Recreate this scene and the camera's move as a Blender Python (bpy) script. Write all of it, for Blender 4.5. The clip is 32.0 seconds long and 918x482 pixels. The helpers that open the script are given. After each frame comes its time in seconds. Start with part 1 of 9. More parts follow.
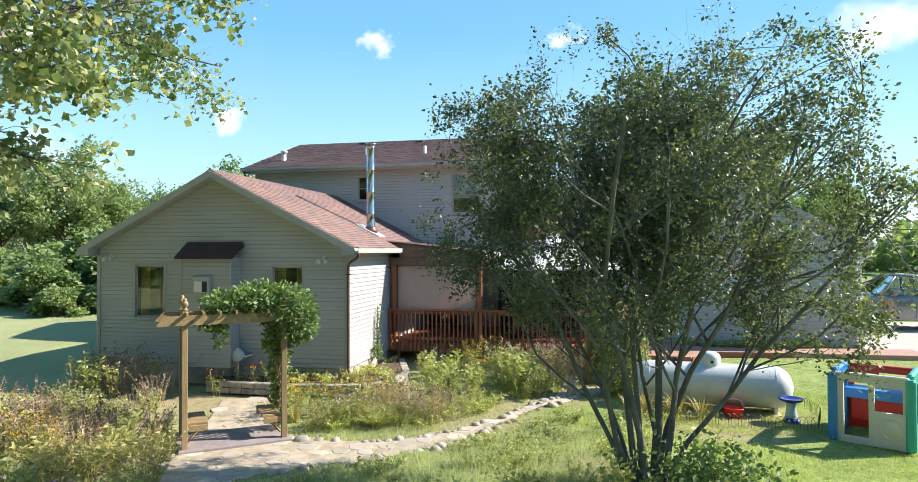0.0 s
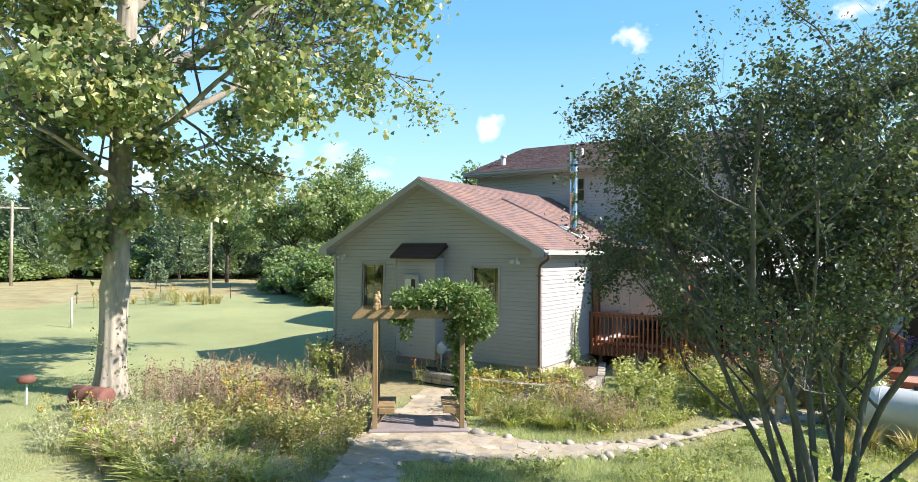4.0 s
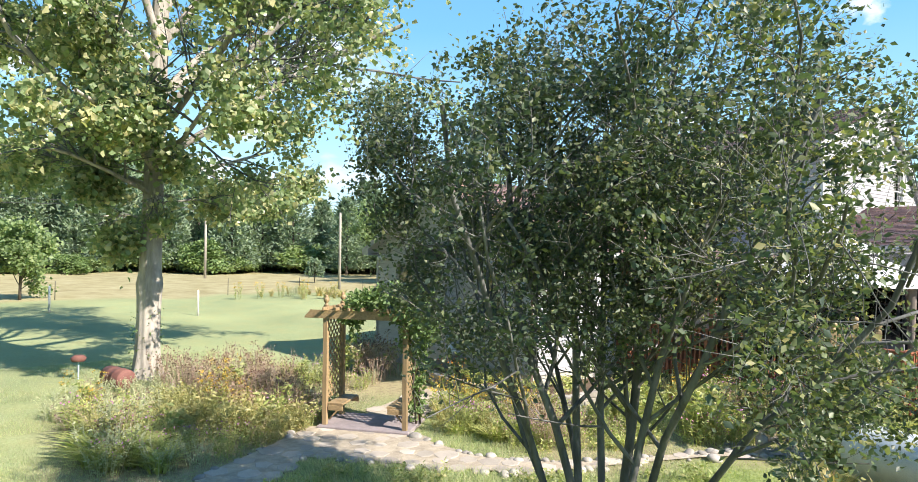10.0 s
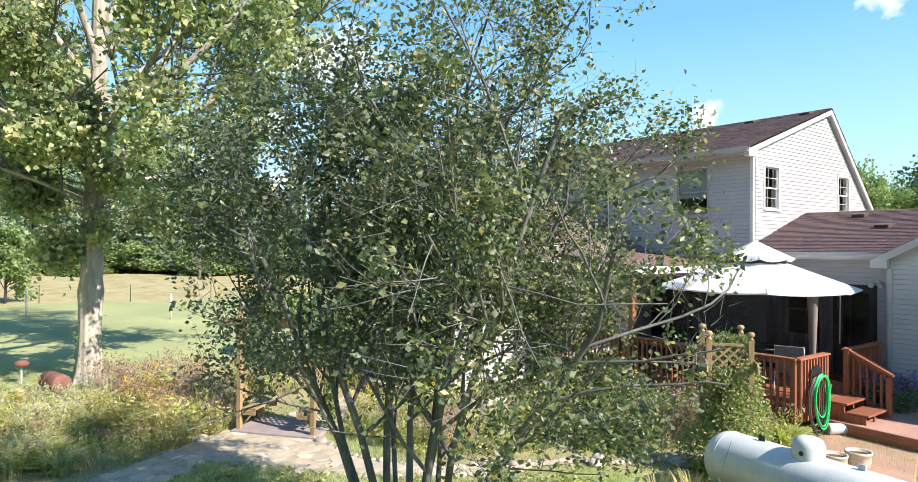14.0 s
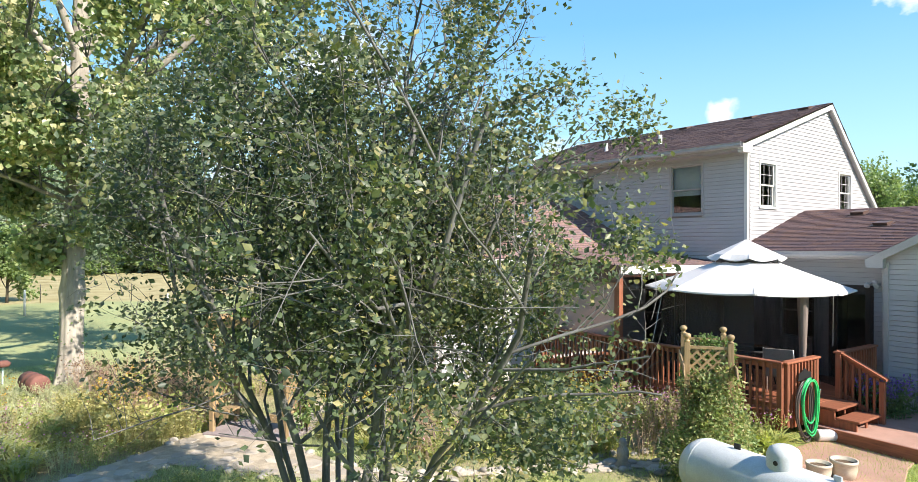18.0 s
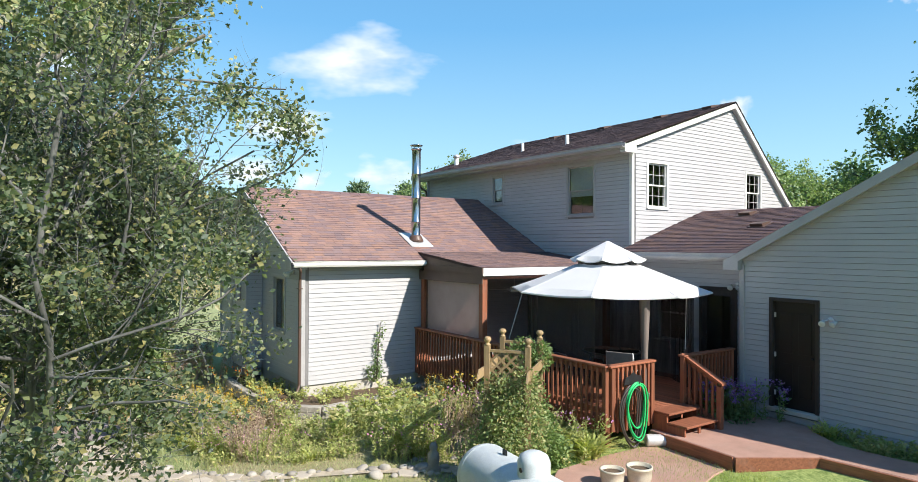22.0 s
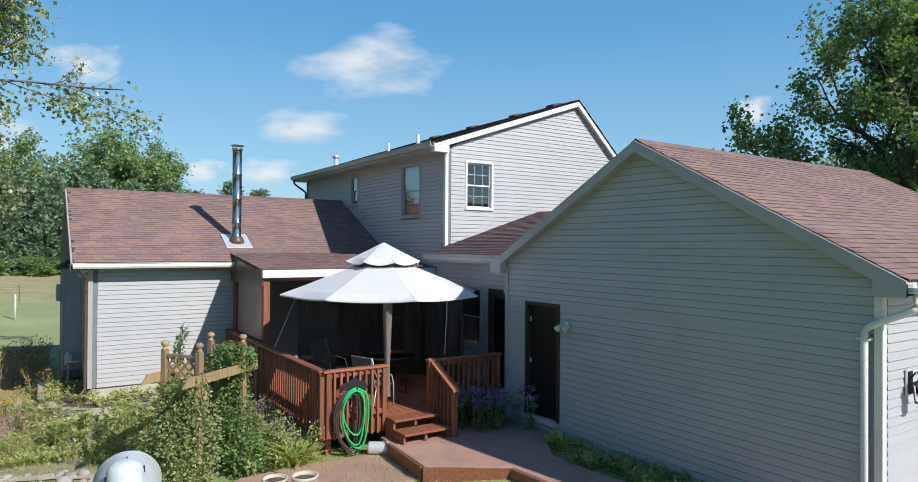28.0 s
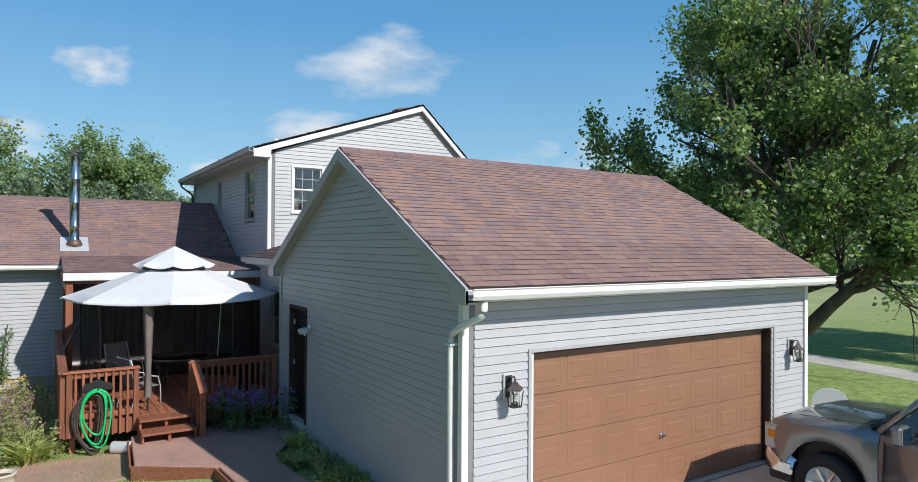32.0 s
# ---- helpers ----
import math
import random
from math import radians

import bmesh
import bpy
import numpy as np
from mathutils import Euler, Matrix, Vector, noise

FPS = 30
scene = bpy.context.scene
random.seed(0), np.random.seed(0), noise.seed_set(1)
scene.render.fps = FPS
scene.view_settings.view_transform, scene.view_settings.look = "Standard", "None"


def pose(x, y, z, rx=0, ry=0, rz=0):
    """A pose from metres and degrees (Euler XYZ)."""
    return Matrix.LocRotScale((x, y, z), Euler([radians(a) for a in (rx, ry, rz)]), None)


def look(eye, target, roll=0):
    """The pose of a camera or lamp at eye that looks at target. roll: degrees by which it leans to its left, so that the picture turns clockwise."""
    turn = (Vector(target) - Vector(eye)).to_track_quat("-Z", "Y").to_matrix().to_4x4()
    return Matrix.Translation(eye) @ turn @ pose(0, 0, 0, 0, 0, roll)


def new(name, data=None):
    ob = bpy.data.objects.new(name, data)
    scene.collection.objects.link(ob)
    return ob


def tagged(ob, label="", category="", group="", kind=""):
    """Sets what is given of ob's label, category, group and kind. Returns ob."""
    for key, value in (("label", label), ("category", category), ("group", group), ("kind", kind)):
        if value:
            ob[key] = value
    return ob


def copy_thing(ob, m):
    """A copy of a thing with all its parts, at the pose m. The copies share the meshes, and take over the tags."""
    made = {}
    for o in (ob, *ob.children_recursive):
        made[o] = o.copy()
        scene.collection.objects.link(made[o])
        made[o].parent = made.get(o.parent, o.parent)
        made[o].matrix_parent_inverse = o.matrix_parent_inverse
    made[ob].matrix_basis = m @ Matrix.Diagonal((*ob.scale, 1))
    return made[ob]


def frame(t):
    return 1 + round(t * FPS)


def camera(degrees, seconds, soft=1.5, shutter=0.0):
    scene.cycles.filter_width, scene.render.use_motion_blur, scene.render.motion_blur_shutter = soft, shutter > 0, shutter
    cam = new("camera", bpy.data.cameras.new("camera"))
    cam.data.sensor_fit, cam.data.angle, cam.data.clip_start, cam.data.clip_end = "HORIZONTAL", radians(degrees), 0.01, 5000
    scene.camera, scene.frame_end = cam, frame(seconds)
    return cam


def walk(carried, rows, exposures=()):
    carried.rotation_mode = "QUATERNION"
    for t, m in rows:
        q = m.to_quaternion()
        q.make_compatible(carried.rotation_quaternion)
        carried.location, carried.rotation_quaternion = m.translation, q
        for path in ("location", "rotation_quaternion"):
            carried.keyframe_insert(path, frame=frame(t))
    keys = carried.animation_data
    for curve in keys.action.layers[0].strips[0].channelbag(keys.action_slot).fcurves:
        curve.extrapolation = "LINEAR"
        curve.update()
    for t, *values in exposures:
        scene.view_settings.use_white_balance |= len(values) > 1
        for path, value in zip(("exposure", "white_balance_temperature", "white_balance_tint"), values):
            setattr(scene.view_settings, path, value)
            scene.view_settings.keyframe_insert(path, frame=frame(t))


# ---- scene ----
cam = camera(70.9, 32.0, 0.8)
METRES, EYE, TILT, LEAN, TURN = 22.1, 2.562, 0.0, 0.0, 12.0
ROWS = [
    (0.0, 0.0, 0.0, 0.0, 0.0, 0.98, 0.19),
    (0.5, 0.0161, 0.001, -0.0002, 3.01, 1.01, 0.1),
    (1.0, 0.0309, 0.0021, 0.0005, 7.02, 0.96, 0.04),
    (1.5, 0.0429, 0.0031, 0.0008, 12.52, 0.97, -0.1),
    (2.0, 0.0474, 0.0024, 0.0008, 17.89, 1.03, -0.28),
    (2.5, 0.0489, 0.0017, 0.001, 19.58, 1.04, -0.3),
    (3.0, 0.051, 0.0017, 0.0009, 20.46, 1.07, -0.37),
    (3.5, 0.0559, 0.0043, 0.0014, 21.37, 1.0, -0.36),
    (5.5, 0.1019, 0.0305, 0.0024, 27.48, 0.94, -0.52),
    (6.0, 0.1176, 0.0392, 0.0035, 30.93, 0.83, -0.53),
    (6.5, 0.134, 0.0497, 0.0041, 35.75, 0.77, -0.63),
    (7.0, 0.1501, 0.0605, 0.0045, 37.43, 0.75, -0.7),
    (7.5, 0.1655, 0.0728, 0.0049, 38.46, 0.76, -0.76),
    (8.0, 0.18, 0.0846, 0.0057, 39.21, 0.72, -0.74),
    (8.5, 0.1943, 0.0952, 0.0059, 39.62, 0.73, -0.79),
    (9.0, 0.2098, 0.1034, 0.0065, 39.09, 0.67, -0.68),
    (9.5, 0.2248, 0.113, 0.0073, 39.37, 0.64, -0.65),
    (10.0, 0.2391, 0.1206, 0.0083, 39.55, 0.6, -0.63),
    (10.5, 0.253, 0.1282, 0.0087, 39.75, 0.56, -0.56),
    (11.0, 0.2658, 0.1332, 0.0097, 39.9, 0.43, -0.41),
    (11.5, 0.2781, 0.1382, 0.0119, 40.04, 0.48, -0.48),
    (12.0, 0.2902, 0.1444, 0.0147, 40.2, 0.49, -0.5),
    (12.5, 0.3026, 0.1508, 0.0178, 40.36, 0.46, -0.46),
    (13.0, 0.3135, 0.1582, 0.0182, 40.52, 0.45, -0.44),
    (13.5, 0.3197, 0.1652, 0.0184, 40.67, 0.48, -0.43),
    (14.0, 0.3207, 0.1685, 0.0185, 40.8, 0.5, -0.39),
    (14.5, 0.3196, 0.1688, 0.0186, 40.95, 0.47, -0.36),
    (16.5, 0.3118, 0.1734, 0.0182, 41.55, 0.46, -0.32),
    (17.0, 0.315, 0.1802, 0.0182, 41.68, 0.44, -0.35),
    (17.5, 0.3231, 0.1898, 0.0183, 41.85, 0.45, -0.37),
    (18.0, 0.3344, 0.2011, 0.0184, 41.99, 0.44, -0.35),
    (18.5, 0.3493, 0.2143, 0.0186, 42.18, 0.43, -0.36),
    (19.0, 0.3653, 0.2296, 0.0189, 42.32, 0.4, -0.31),
    (19.5, 0.3817, 0.2449, 0.0193, 42.5, 0.4, -0.34),
    (20.0, 0.3961, 0.259, 0.0202, 42.6, 0.39, -0.32),
    (20.5, 0.4092, 0.2714, 0.0208, 42.77, 0.34, -0.33),
    (21.0, 0.4208, 0.2828, 0.021, 42.89, 0.38, -0.33),
    (21.5, 0.4306, 0.2932, 0.0211, 43.0, 0.4, -0.29),
    (22.0, 0.4397, 0.3035, 0.021, 43.09, 0.42, -0.3),
    (22.5, 0.4498, 0.3143, 0.0211, 43.3, 0.42, -0.3),
    (23.0, 0.4593, 0.3246, 0.0212, 43.43, 0.42, -0.27),
    (23.5, 0.4681, 0.3343, 0.0215, 43.56, 0.4, -0.3),
    (24.0, 0.4787, 0.3451, 0.0216, 43.72, 0.42, -0.3),
    (24.5, 0.4906, 0.3574, 0.0219, 43.9, 0.43, -0.29),
    (25.0, 0.5032, 0.3705, 0.022, 44.04, 0.44, -0.31),
    (25.5, 0.5168, 0.3848, 0.0222, 44.22, 0.45, -0.3),
    (27.5, 0.5763, 0.4511, 0.0229, 44.49, 0.48, -0.37),
    (28.0, 0.5945, 0.4698, 0.0232, 44.63, 0.47, -0.36),
    (28.5, 0.6127, 0.4873, 0.0236, 44.75, 0.48, -0.38),
    (29.0, 0.6308, 0.5038, 0.0241, 44.84, 0.5, -0.38),
    (29.5, 0.6488, 0.5201, 0.025, 44.94, 0.47, -0.38),
    (30.0, 0.6671, 0.5366, 0.0254, 45.04, 0.5, -0.41),
    (30.5, 0.686, 0.5533, 0.026, 45.15, 0.48, -0.41),
    (31.0, 0.7062, 0.5713, 0.0267, 45.24, 0.47, -0.41),
    (31.5, 0.7273, 0.5903, 0.0275, 45.33, 0.47, -0.4),
    (32.0, 0.7486, 0.609, 0.0284, 45.43, 0.46, -0.41),
]
walk(cam, [(t, pose(0, 0, EYE, TILT, LEAN, TURN) @ pose(METRES * x, METRES * y, METRES * z, 90 + pitch, roll, yaw)) for t, x, y, z, yaw, pitch, roll in ROWS], [(0, 0.9, 6850, 11), (8, 0.95, 6700, 13), (13, 0.98, 6850, 13), (19, 0.9, 6900, 12), (23, 0.46, 6500, 9), (28, 0.09, 6250, 9), (32, 0.0, 6200, 9)])

# ---- light ----
SUN_AZ, SUN_EL = radians(18.8), radians(37.5)
sun_dir = Vector((math.cos(SUN_AZ) * math.cos(SUN_EL), math.sin(SUN_AZ) * math.cos(SUN_EL), math.sin(SUN_EL)))
world = bpy.data.worlds.new("sky")
scene.world = world
world.use_nodes = True
wn = world.node_tree
sky = wn.nodes.new("ShaderNodeTexSky")
sky.sky_type = "NISHITA"
sky.sun_disc = False
sky.sun_elevation = SUN_EL
sky.sun_rotation = math.pi / 2 - SUN_AZ
sky.air_density, sky.dust_density, sky.ozone_density = 1.0, 0.6, 2.0
geo = wn.nodes.new("ShaderNodeTexCoord")
sep = wn.nodes.new("ShaderNodeSeparateXYZ")
wn.links.new(geo.outputs["Generated"], sep.inputs[0])
blue = wn.nodes.new("ShaderNodeValToRGB")
for e, (p, c) in zip([blue.color_ramp.elements[0], blue.color_ramp.elements.new(0.1), blue.color_ramp.elements.new(0.32), blue.color_ramp.elements[-1]], ((0.0, (0.46, 0.60, 0.70)), (0.1, (0.28, 0.52, 0.67)), (0.32, (0.10, 0.33, 0.60)), (1.0, (0.018, 0.085, 0.26)))):
    e.position, e.color = p, (*c, 1)
wn.links.new(sep.outputs[2], blue.inputs[0])
both = wn.nodes.new("ShaderNodeMix")
both.data_type, both.blend_type = "RGBA", "ADD"
both.inputs[0].default_value = 1.0
clear = wn.nodes.new("ShaderNodeMix")
clear.data_type, clear.blend_type = "RGBA", "MULTIPLY"
clear.inputs[0].default_value = 1.0
clear.inputs[7].default_value = (0.30, 0.32, 0.34, 1)
thick = wn.nodes.new("ShaderNodeMix")
thick.data_type, thick.blend_type = "RGBA", "MULTIPLY"
thick.inputs[0].default_value = 1.0
thick.inputs[7].default_value = (7.6, 7.6, 7.6, 1)
wn.links.new(sky.outputs[0], clear.inputs[6])
wn.links.new(blue.outputs[0], thick.inputs[6])
wn.links.new(clear.outputs[2], both.inputs[6])
wn.links.new(thick.outputs[2], both.inputs[7])
wn.links.new(both.outputs[2], wn.nodes["Background"].inputs[0])
wn.nodes["Background"].inputs[1].default_value = 0.106
sun_data = bpy.data.lights.new("sun", "SUN")
sun_data.energy, sun_data.angle, sun_data.color = 5.0, radians(0.6), (1.0, 0.945, 0.85)
sun = new("sun", sun_data)
sun.matrix_world = look(sun_dir * 60, (0, 0, 0))

# ---- materials ----
def nodes_of(name):
    m = bpy.data.materials.new(name)
    m.use_nodes = True
    return m, m.node_tree, m.node_tree.nodes["Principled BSDF"]


def mixrgb(nt, fac, a, b, kind="MIX"):
    n = nt.nodes.new("ShaderNodeMix")
    n.data_type, n.blend_type = "RGBA", kind
    for k, v in ((0, fac), (6, a), (7, b)):
        if hasattr(v, "is_linked"):
            nt.links.new(v, n.inputs[k])
        elif k == 0:
            n.inputs[0].default_value = v
        else:
            n.inputs[k].default_value = (*v, 1)
    return n.outputs[2]


def coords(nt, scale=(1, 1, 1), kind="Object"):
    tc = nt.nodes.new("ShaderNodeTexCoord")
    mp = nt.nodes.new("ShaderNodeMapping")
    mp.inputs["Scale"].default_value = scale
    nt.links.new(tc.outputs[kind], mp.inputs[0])
    return mp.outputs[0]


def place(nt, scale=(1, 1, 1)):
    g = nt.nodes.new("ShaderNodeNewGeometry")
    mp = nt.nodes.new("ShaderNodeMapping")
    mp.inputs["Scale"].default_value = scale
    nt.links.new(g.outputs["Position"], mp.inputs[0])
    return mp.outputs[0]


def noise_tex(nt, vec, scale, detail=4, rough=0.6):
    n = nt.nodes.new("ShaderNodeTexNoise")
    n.inputs["Scale"].default_value, n.inputs["Detail"].default_value, n.inputs["Roughness"].default_value = scale, detail, rough
    nt.links.new(vec, n.inputs["Vector"])
    return n.outputs["Fac"]


def ramp(nt, fac, *stops):
    r = nt.nodes.new("ShaderNodeValToRGB")
    nt.links.new(fac, r.inputs[0])
    el = r.color_ramp.elements
    while len(el) < len(stops):
        el.new(0.5)
    for e, (p, c) in zip(el, stops):
        e.position, e.color = p, ((*c, 1) if len(c) == 3 else c)
    return r.outputs[0]


def bump(nt, bsdf, fac, strength, distance=0.01):
    b = nt.nodes.new("ShaderNodeBump")
    b.inputs["Strength"].default_value, b.inputs["Distance"].default_value = strength, distance
    nt.links.new(fac, b.inputs["Height"])
    nt.links.new(b.outputs[0], bsdf.inputs["Normal"])


def spread(nt, of="object"):
    if of == "object":
        return nt.nodes.new("ShaderNodeObjectInfo").outputs["Random"]
    return nt.nodes.new("ShaderNodeNewGeometry").outputs["Random Per Island"]


def painted(name, col, rough=0.5, var=0.12, scale=3.0, stretch=(1, 1, 1), bump_by=0.05, metal=0.0, dirt=None, fine=60, vary=None, vary_by=0.25):
    """A plain surface with two scales of variation: broad stains and fine grain."""
    m, nt, b = nodes_of(name)
    v = place(nt, stretch)
    big, small = noise_tex(nt, v, scale, 5), noise_tex(nt, v, fine, 3)
    dark = tuple(c * (1 - 2 * var) for c in col)
    light = tuple(min(1, c * (1 + var)) for c in col)
    c = ramp(nt, big, (0.3, dark), (0.62, light))
    if dirt:
        c = mixrgb(nt, ramp(nt, noise_tex(nt, v, scale * 0.4, 6, 0.7), (0.5, (0, 0, 0)), (0.75, (0.6, 0.6, 0.6))), c, dirt)
    c = mixrgb(nt, 0.25, c, ramp(nt, small, (0.3, tuple(x * 0.6 for x in col)), (0.7, tuple(min(1, x * 1.3) for x in col))))
    if vary:
        c = mixrgb(nt, 1.0, c, ramp(nt, spread(nt, vary), (0, (1 - vary_by,) * 3), (1, (1 + 0.7 * vary_by,) * 3)), "MULTIPLY")
    nt.links.new(c, b.inputs["Base Color"])
    b.inputs["Roughness"].default_value, b.inputs["Metallic"].default_value = rough, metal
    if bump_by:
        bump(nt, b, small, bump_by)
    return m


def leafy(name, cols, trans=0.35, rough=0.5, of="island"):
    m, nt, b = nodes_of(name)
    n = len(cols)
    c = ramp(nt, spread(nt, of), *[(i / max(1, n - 1), col) for i, col in enumerate(cols)])
    patch = noise_tex(nt, place(nt), 0.9, 3)
    c = mixrgb(nt, 1.0, c, ramp(nt, patch, (0.3, (0.8, 0.76, 0.92)), (0.7, (1.3, 1.17, 1.22))), "MULTIPLY")
    nt.links.new(c, b.inputs["Base Color"])
    b.inputs["Roughness"].default_value = rough
    b.inputs["Specular IOR Level"].default_value = 0.45
    t = nt.nodes.new("ShaderNodeBsdfTranslucent")
    nt.links.new(mixrgb(nt, 1.0, c, (1.3, 1.45, 0.8), "MULTIPLY"), t.inputs[0])
    mx = nt.nodes.new("ShaderNodeMixShader")
    mx.inputs[0].default_value = trans
    nt.links.new(b.outputs[0], mx.inputs[1])
    nt.links.new(t.outputs[0], mx.inputs[2])
    nt.links.new(mx.outputs[0], nt.nodes["Material Output"].inputs[0])
    return m


def wooden(name, col, along="x", rough=0.6, of="object"):
    m, nt, b = nodes_of(name)
    s = {"x": (1.5, 30, 30), "y": (30, 1.5, 30), "z": (30, 30, 1.5)}[along]
    v = place(nt, s)
    g = noise_tex(nt, v, 1.0, 5, 0.65)
    c = ramp(nt, g, (0.3, tuple(x * 0.6 for x in col)), (0.55, col), (0.75, tuple(min(1, x * 1.3) for x in col)))
    c = mixrgb(nt, 1.0, c, ramp(nt, spread(nt, of), (0, (0.75, 0.75, 0.75)), (1, (1.15, 1.12, 1.1))), "MULTIPLY")
    wear = noise_tex(nt, place(nt), 2.2, 6, 0.7)
    c = mixrgb(nt, ramp(nt, wear, (0.55, (0, 0, 0)), (0.8, (0.5, 0.5, 0.5))), c, tuple(0.5 * x + 0.12 for x in col))
    nt.links.new(c, b.inputs["Base Color"])
    b.inputs["Roughness"].default_value = rough
    bump(nt, b, g, 0.15, 0.004)
    return m


def shingled(name):
    m, nt, b = nodes_of(name)
    v = place(nt)
    r = spread(nt, "island")
    base = ramp(nt, r, (0.0, (0.16, 0.13, 0.155)), (0.3, (0.225, 0.15, 0.148)), (0.5, (0.285, 0.172, 0.132)), (0.7, (0.19, 0.148, 0.17)), (0.85, (0.29, 0.185, 0.16)), (1.0, (0.175, 0.12, 0.125)))
    obj = ramp(nt, spread(nt, "object"), (0.0, (0.8, 0.78, 0.8)), (0.5, (1, 1, 1)), (1.0, (1.2, 1.15, 1.05)))
    c = mixrgb(nt, 1.0, base, obj, "MULTIPLY")
    grit = noise_tex(nt, v, 160, 2, 0.8)
    c = mixrgb(nt, 0.25, c, ramp(nt, grit, (0.3, (0.09, 0.05, 0.05)), (0.7, (0.36, 0.22, 0.2))))
    broad = noise_tex(nt, v, 0.8, 5, 0.65)
    c = mixrgb(nt, 1.0, c, ramp(nt, broad, (0.3, (0.85, 0.83, 0.85)), (0.7, (1.12, 1.1, 1.08))), "MULTIPLY")
    nt.links.new(c, b.inputs["Base Color"])
    b.inputs["Roughness"].default_value = 0.9
    bump(nt, b, grit, 0.5, 0.004)
    return m


def glassy(name, tint=(0.9, 0.95, 0.95)):
    m, nt, b = nodes_of(name)
    b.inputs["Base Color"].default_value = (*tint, 1)
    b.inputs["Roughness"].default_value = 0.02
    b.inputs["Transmission Weight"].default_value = 1.0
    b.inputs["IOR"].default_value = 1.75
    return m


M_SIDING = painted("vinyl_siding", (0.455, 0.45, 0.472), 0.5, 0.035, 1.2, (1, 1, 1), 0.03, dirt=(0.39, 0.385, 0.395), fine=90, vary="object", vary_by=0.03)
# wall core; its dark tone also draws the shade lines between siding courses
M_CORE = painted("core_and_lap_shade", (0.22, 0.215, 0.22), 0.9, 0.1)
# Sun-facing trims are mostly white, shaded ones greige: some light is in the colour.
M_TRIM = painted("white_and_sunlit_trim", (0.74, 0.73, 0.7), 0.4, 0.05, 2, bump_by=0.02)
M_FASCIA = painted("greige_and_shaded_trim", (0.42, 0.41, 0.42), 0.45, 0.06, 2, bump_by=0.02)
M_SHINGLE = shingled("asphalt_shingle")
M_EDGE = painted("shingle_edge", (0.075, 0.05, 0.05), 0.95, 0.1)
M_DECK = painted("roof_deck", (0.07, 0.042, 0.04), 0.9, 0.1)
M_REDWOOD = wooden("redwood_stain", (0.3, 0.105, 0.055), "z")
M_REDWOOD_Y = wooden("redwood_stain_boards", (0.33, 0.12, 0.065), "x")
M_CEDAR = wooden("cedar_post", (0.37, 0.26, 0.14), "z")
M_CEDAR_X = wooden("cedar_beam", (0.39, 0.275, 0.145), "x")
M_DARKWOOD = wooden("dark_brown_trim", (0.05, 0.035, 0.03), "z")
M_BROWN = painted("brown_downspout", (0.11, 0.065, 0.05), 0.45, 0.08)
M_GDOOR = painted("brown_garage_door", (0.285, 0.145, 0.09), 0.38, 0.05, 1.5, bump_by=0.05, fine=120)
M_DOOR = painted("dark_door", (0.012, 0.010, 0.010), 0.4, 0.1)
M_GLASS = glassy("window_glass")
# the shade of the unlit rooms, put into the colour
M_DARK = painted("room_shade", (0.13, 0.125, 0.12), 0.9, 0.1)
M_CANVAS_PLAIN = painted("white_canvas", (0.92, 0.915, 0.93), 0.8, 0.02, 2.5, bump_by=0.06, fine=150)
M_STEEL = painted("galvanised_steel", (0.5, 0.51, 0.53), 0.2, 0.08, 6, metal=1.0, bump_by=0.02)
M_FLASH = painted("flashing", (0.7, 0.7, 0.71), 0.45, 0.06, 5, metal=0.4)
M_TANK = painted("white_tank_paint", (0.62, 0.66, 0.68), 0.4, 0.06, 3, dirt=(0.4, 0.42, 0.4), bump_by=0.03)
M_CONC = painted("stained_concrete", (0.414, 0.247, 0.196), 0.85, 0.1, 2.5, bump_by=0.15, fine=80, dirt=(0.483, 0.368, 0.31))
M_DRIVE = painted("driveway_concrete", (0.5, 0.47, 0.42), 0.85, 0.12, 1.5, bump_by=0.15, fine=90)
M_BLACK = painted("black_metal", (0.02, 0.02, 0.022), 0.45, 0.15)
M_BARK = painted("pale_bark", (0.42, 0.38, 0.33), 0.9, 0.25, 4, (1, 1, 0.25), 0.6, fine=22, dirt=(0.14, 0.12, 0.1))
M_STEM = painted("grey_stem_bark", (0.13, 0.128, 0.126), 0.85, 0.3, 7, (1, 1, 0.3), 0.5, fine=40, dirt=(0.44, 0.45, 0.45))
M_BARK_DARK = painted("dark_bark", (0.09, 0.075, 0.06), 0.9, 0.25, 5, (1, 1, 0.3), 0.5, fine=30)
M_STONE = painted("field_stone", (0.384, 0.352, 0.312), 0.85, 0.2, 6, bump_by=0.25, fine=60, vary="object")
M_FLAG = painted("flagstone", (0.47, 0.41, 0.345), 0.9, 0.12, 3, bump_by=0.2, fine=60, vary="object")
M_LEAF_SHRUB = leafy("shrub_leaf", [(0.05, 0.082, 0.052), (0.092, 0.14, 0.074), (0.074, 0.11, 0.063), (0.12, 0.165, 0.085), (0.2, 0.23, 0.105)], 0.28, 0.46)
# brighter copy of the shrub leaf: sunlit tone plus some real yellow
M_LEAF_SUNLIT = leafy("yellow_and_sunlit_leaf", [(0.1, 0.15, 0.075), (0.14, 0.2, 0.09), (0.22, 0.26, 0.11), (0.36, 0.34, 0.14)], 0.36, 0.42)
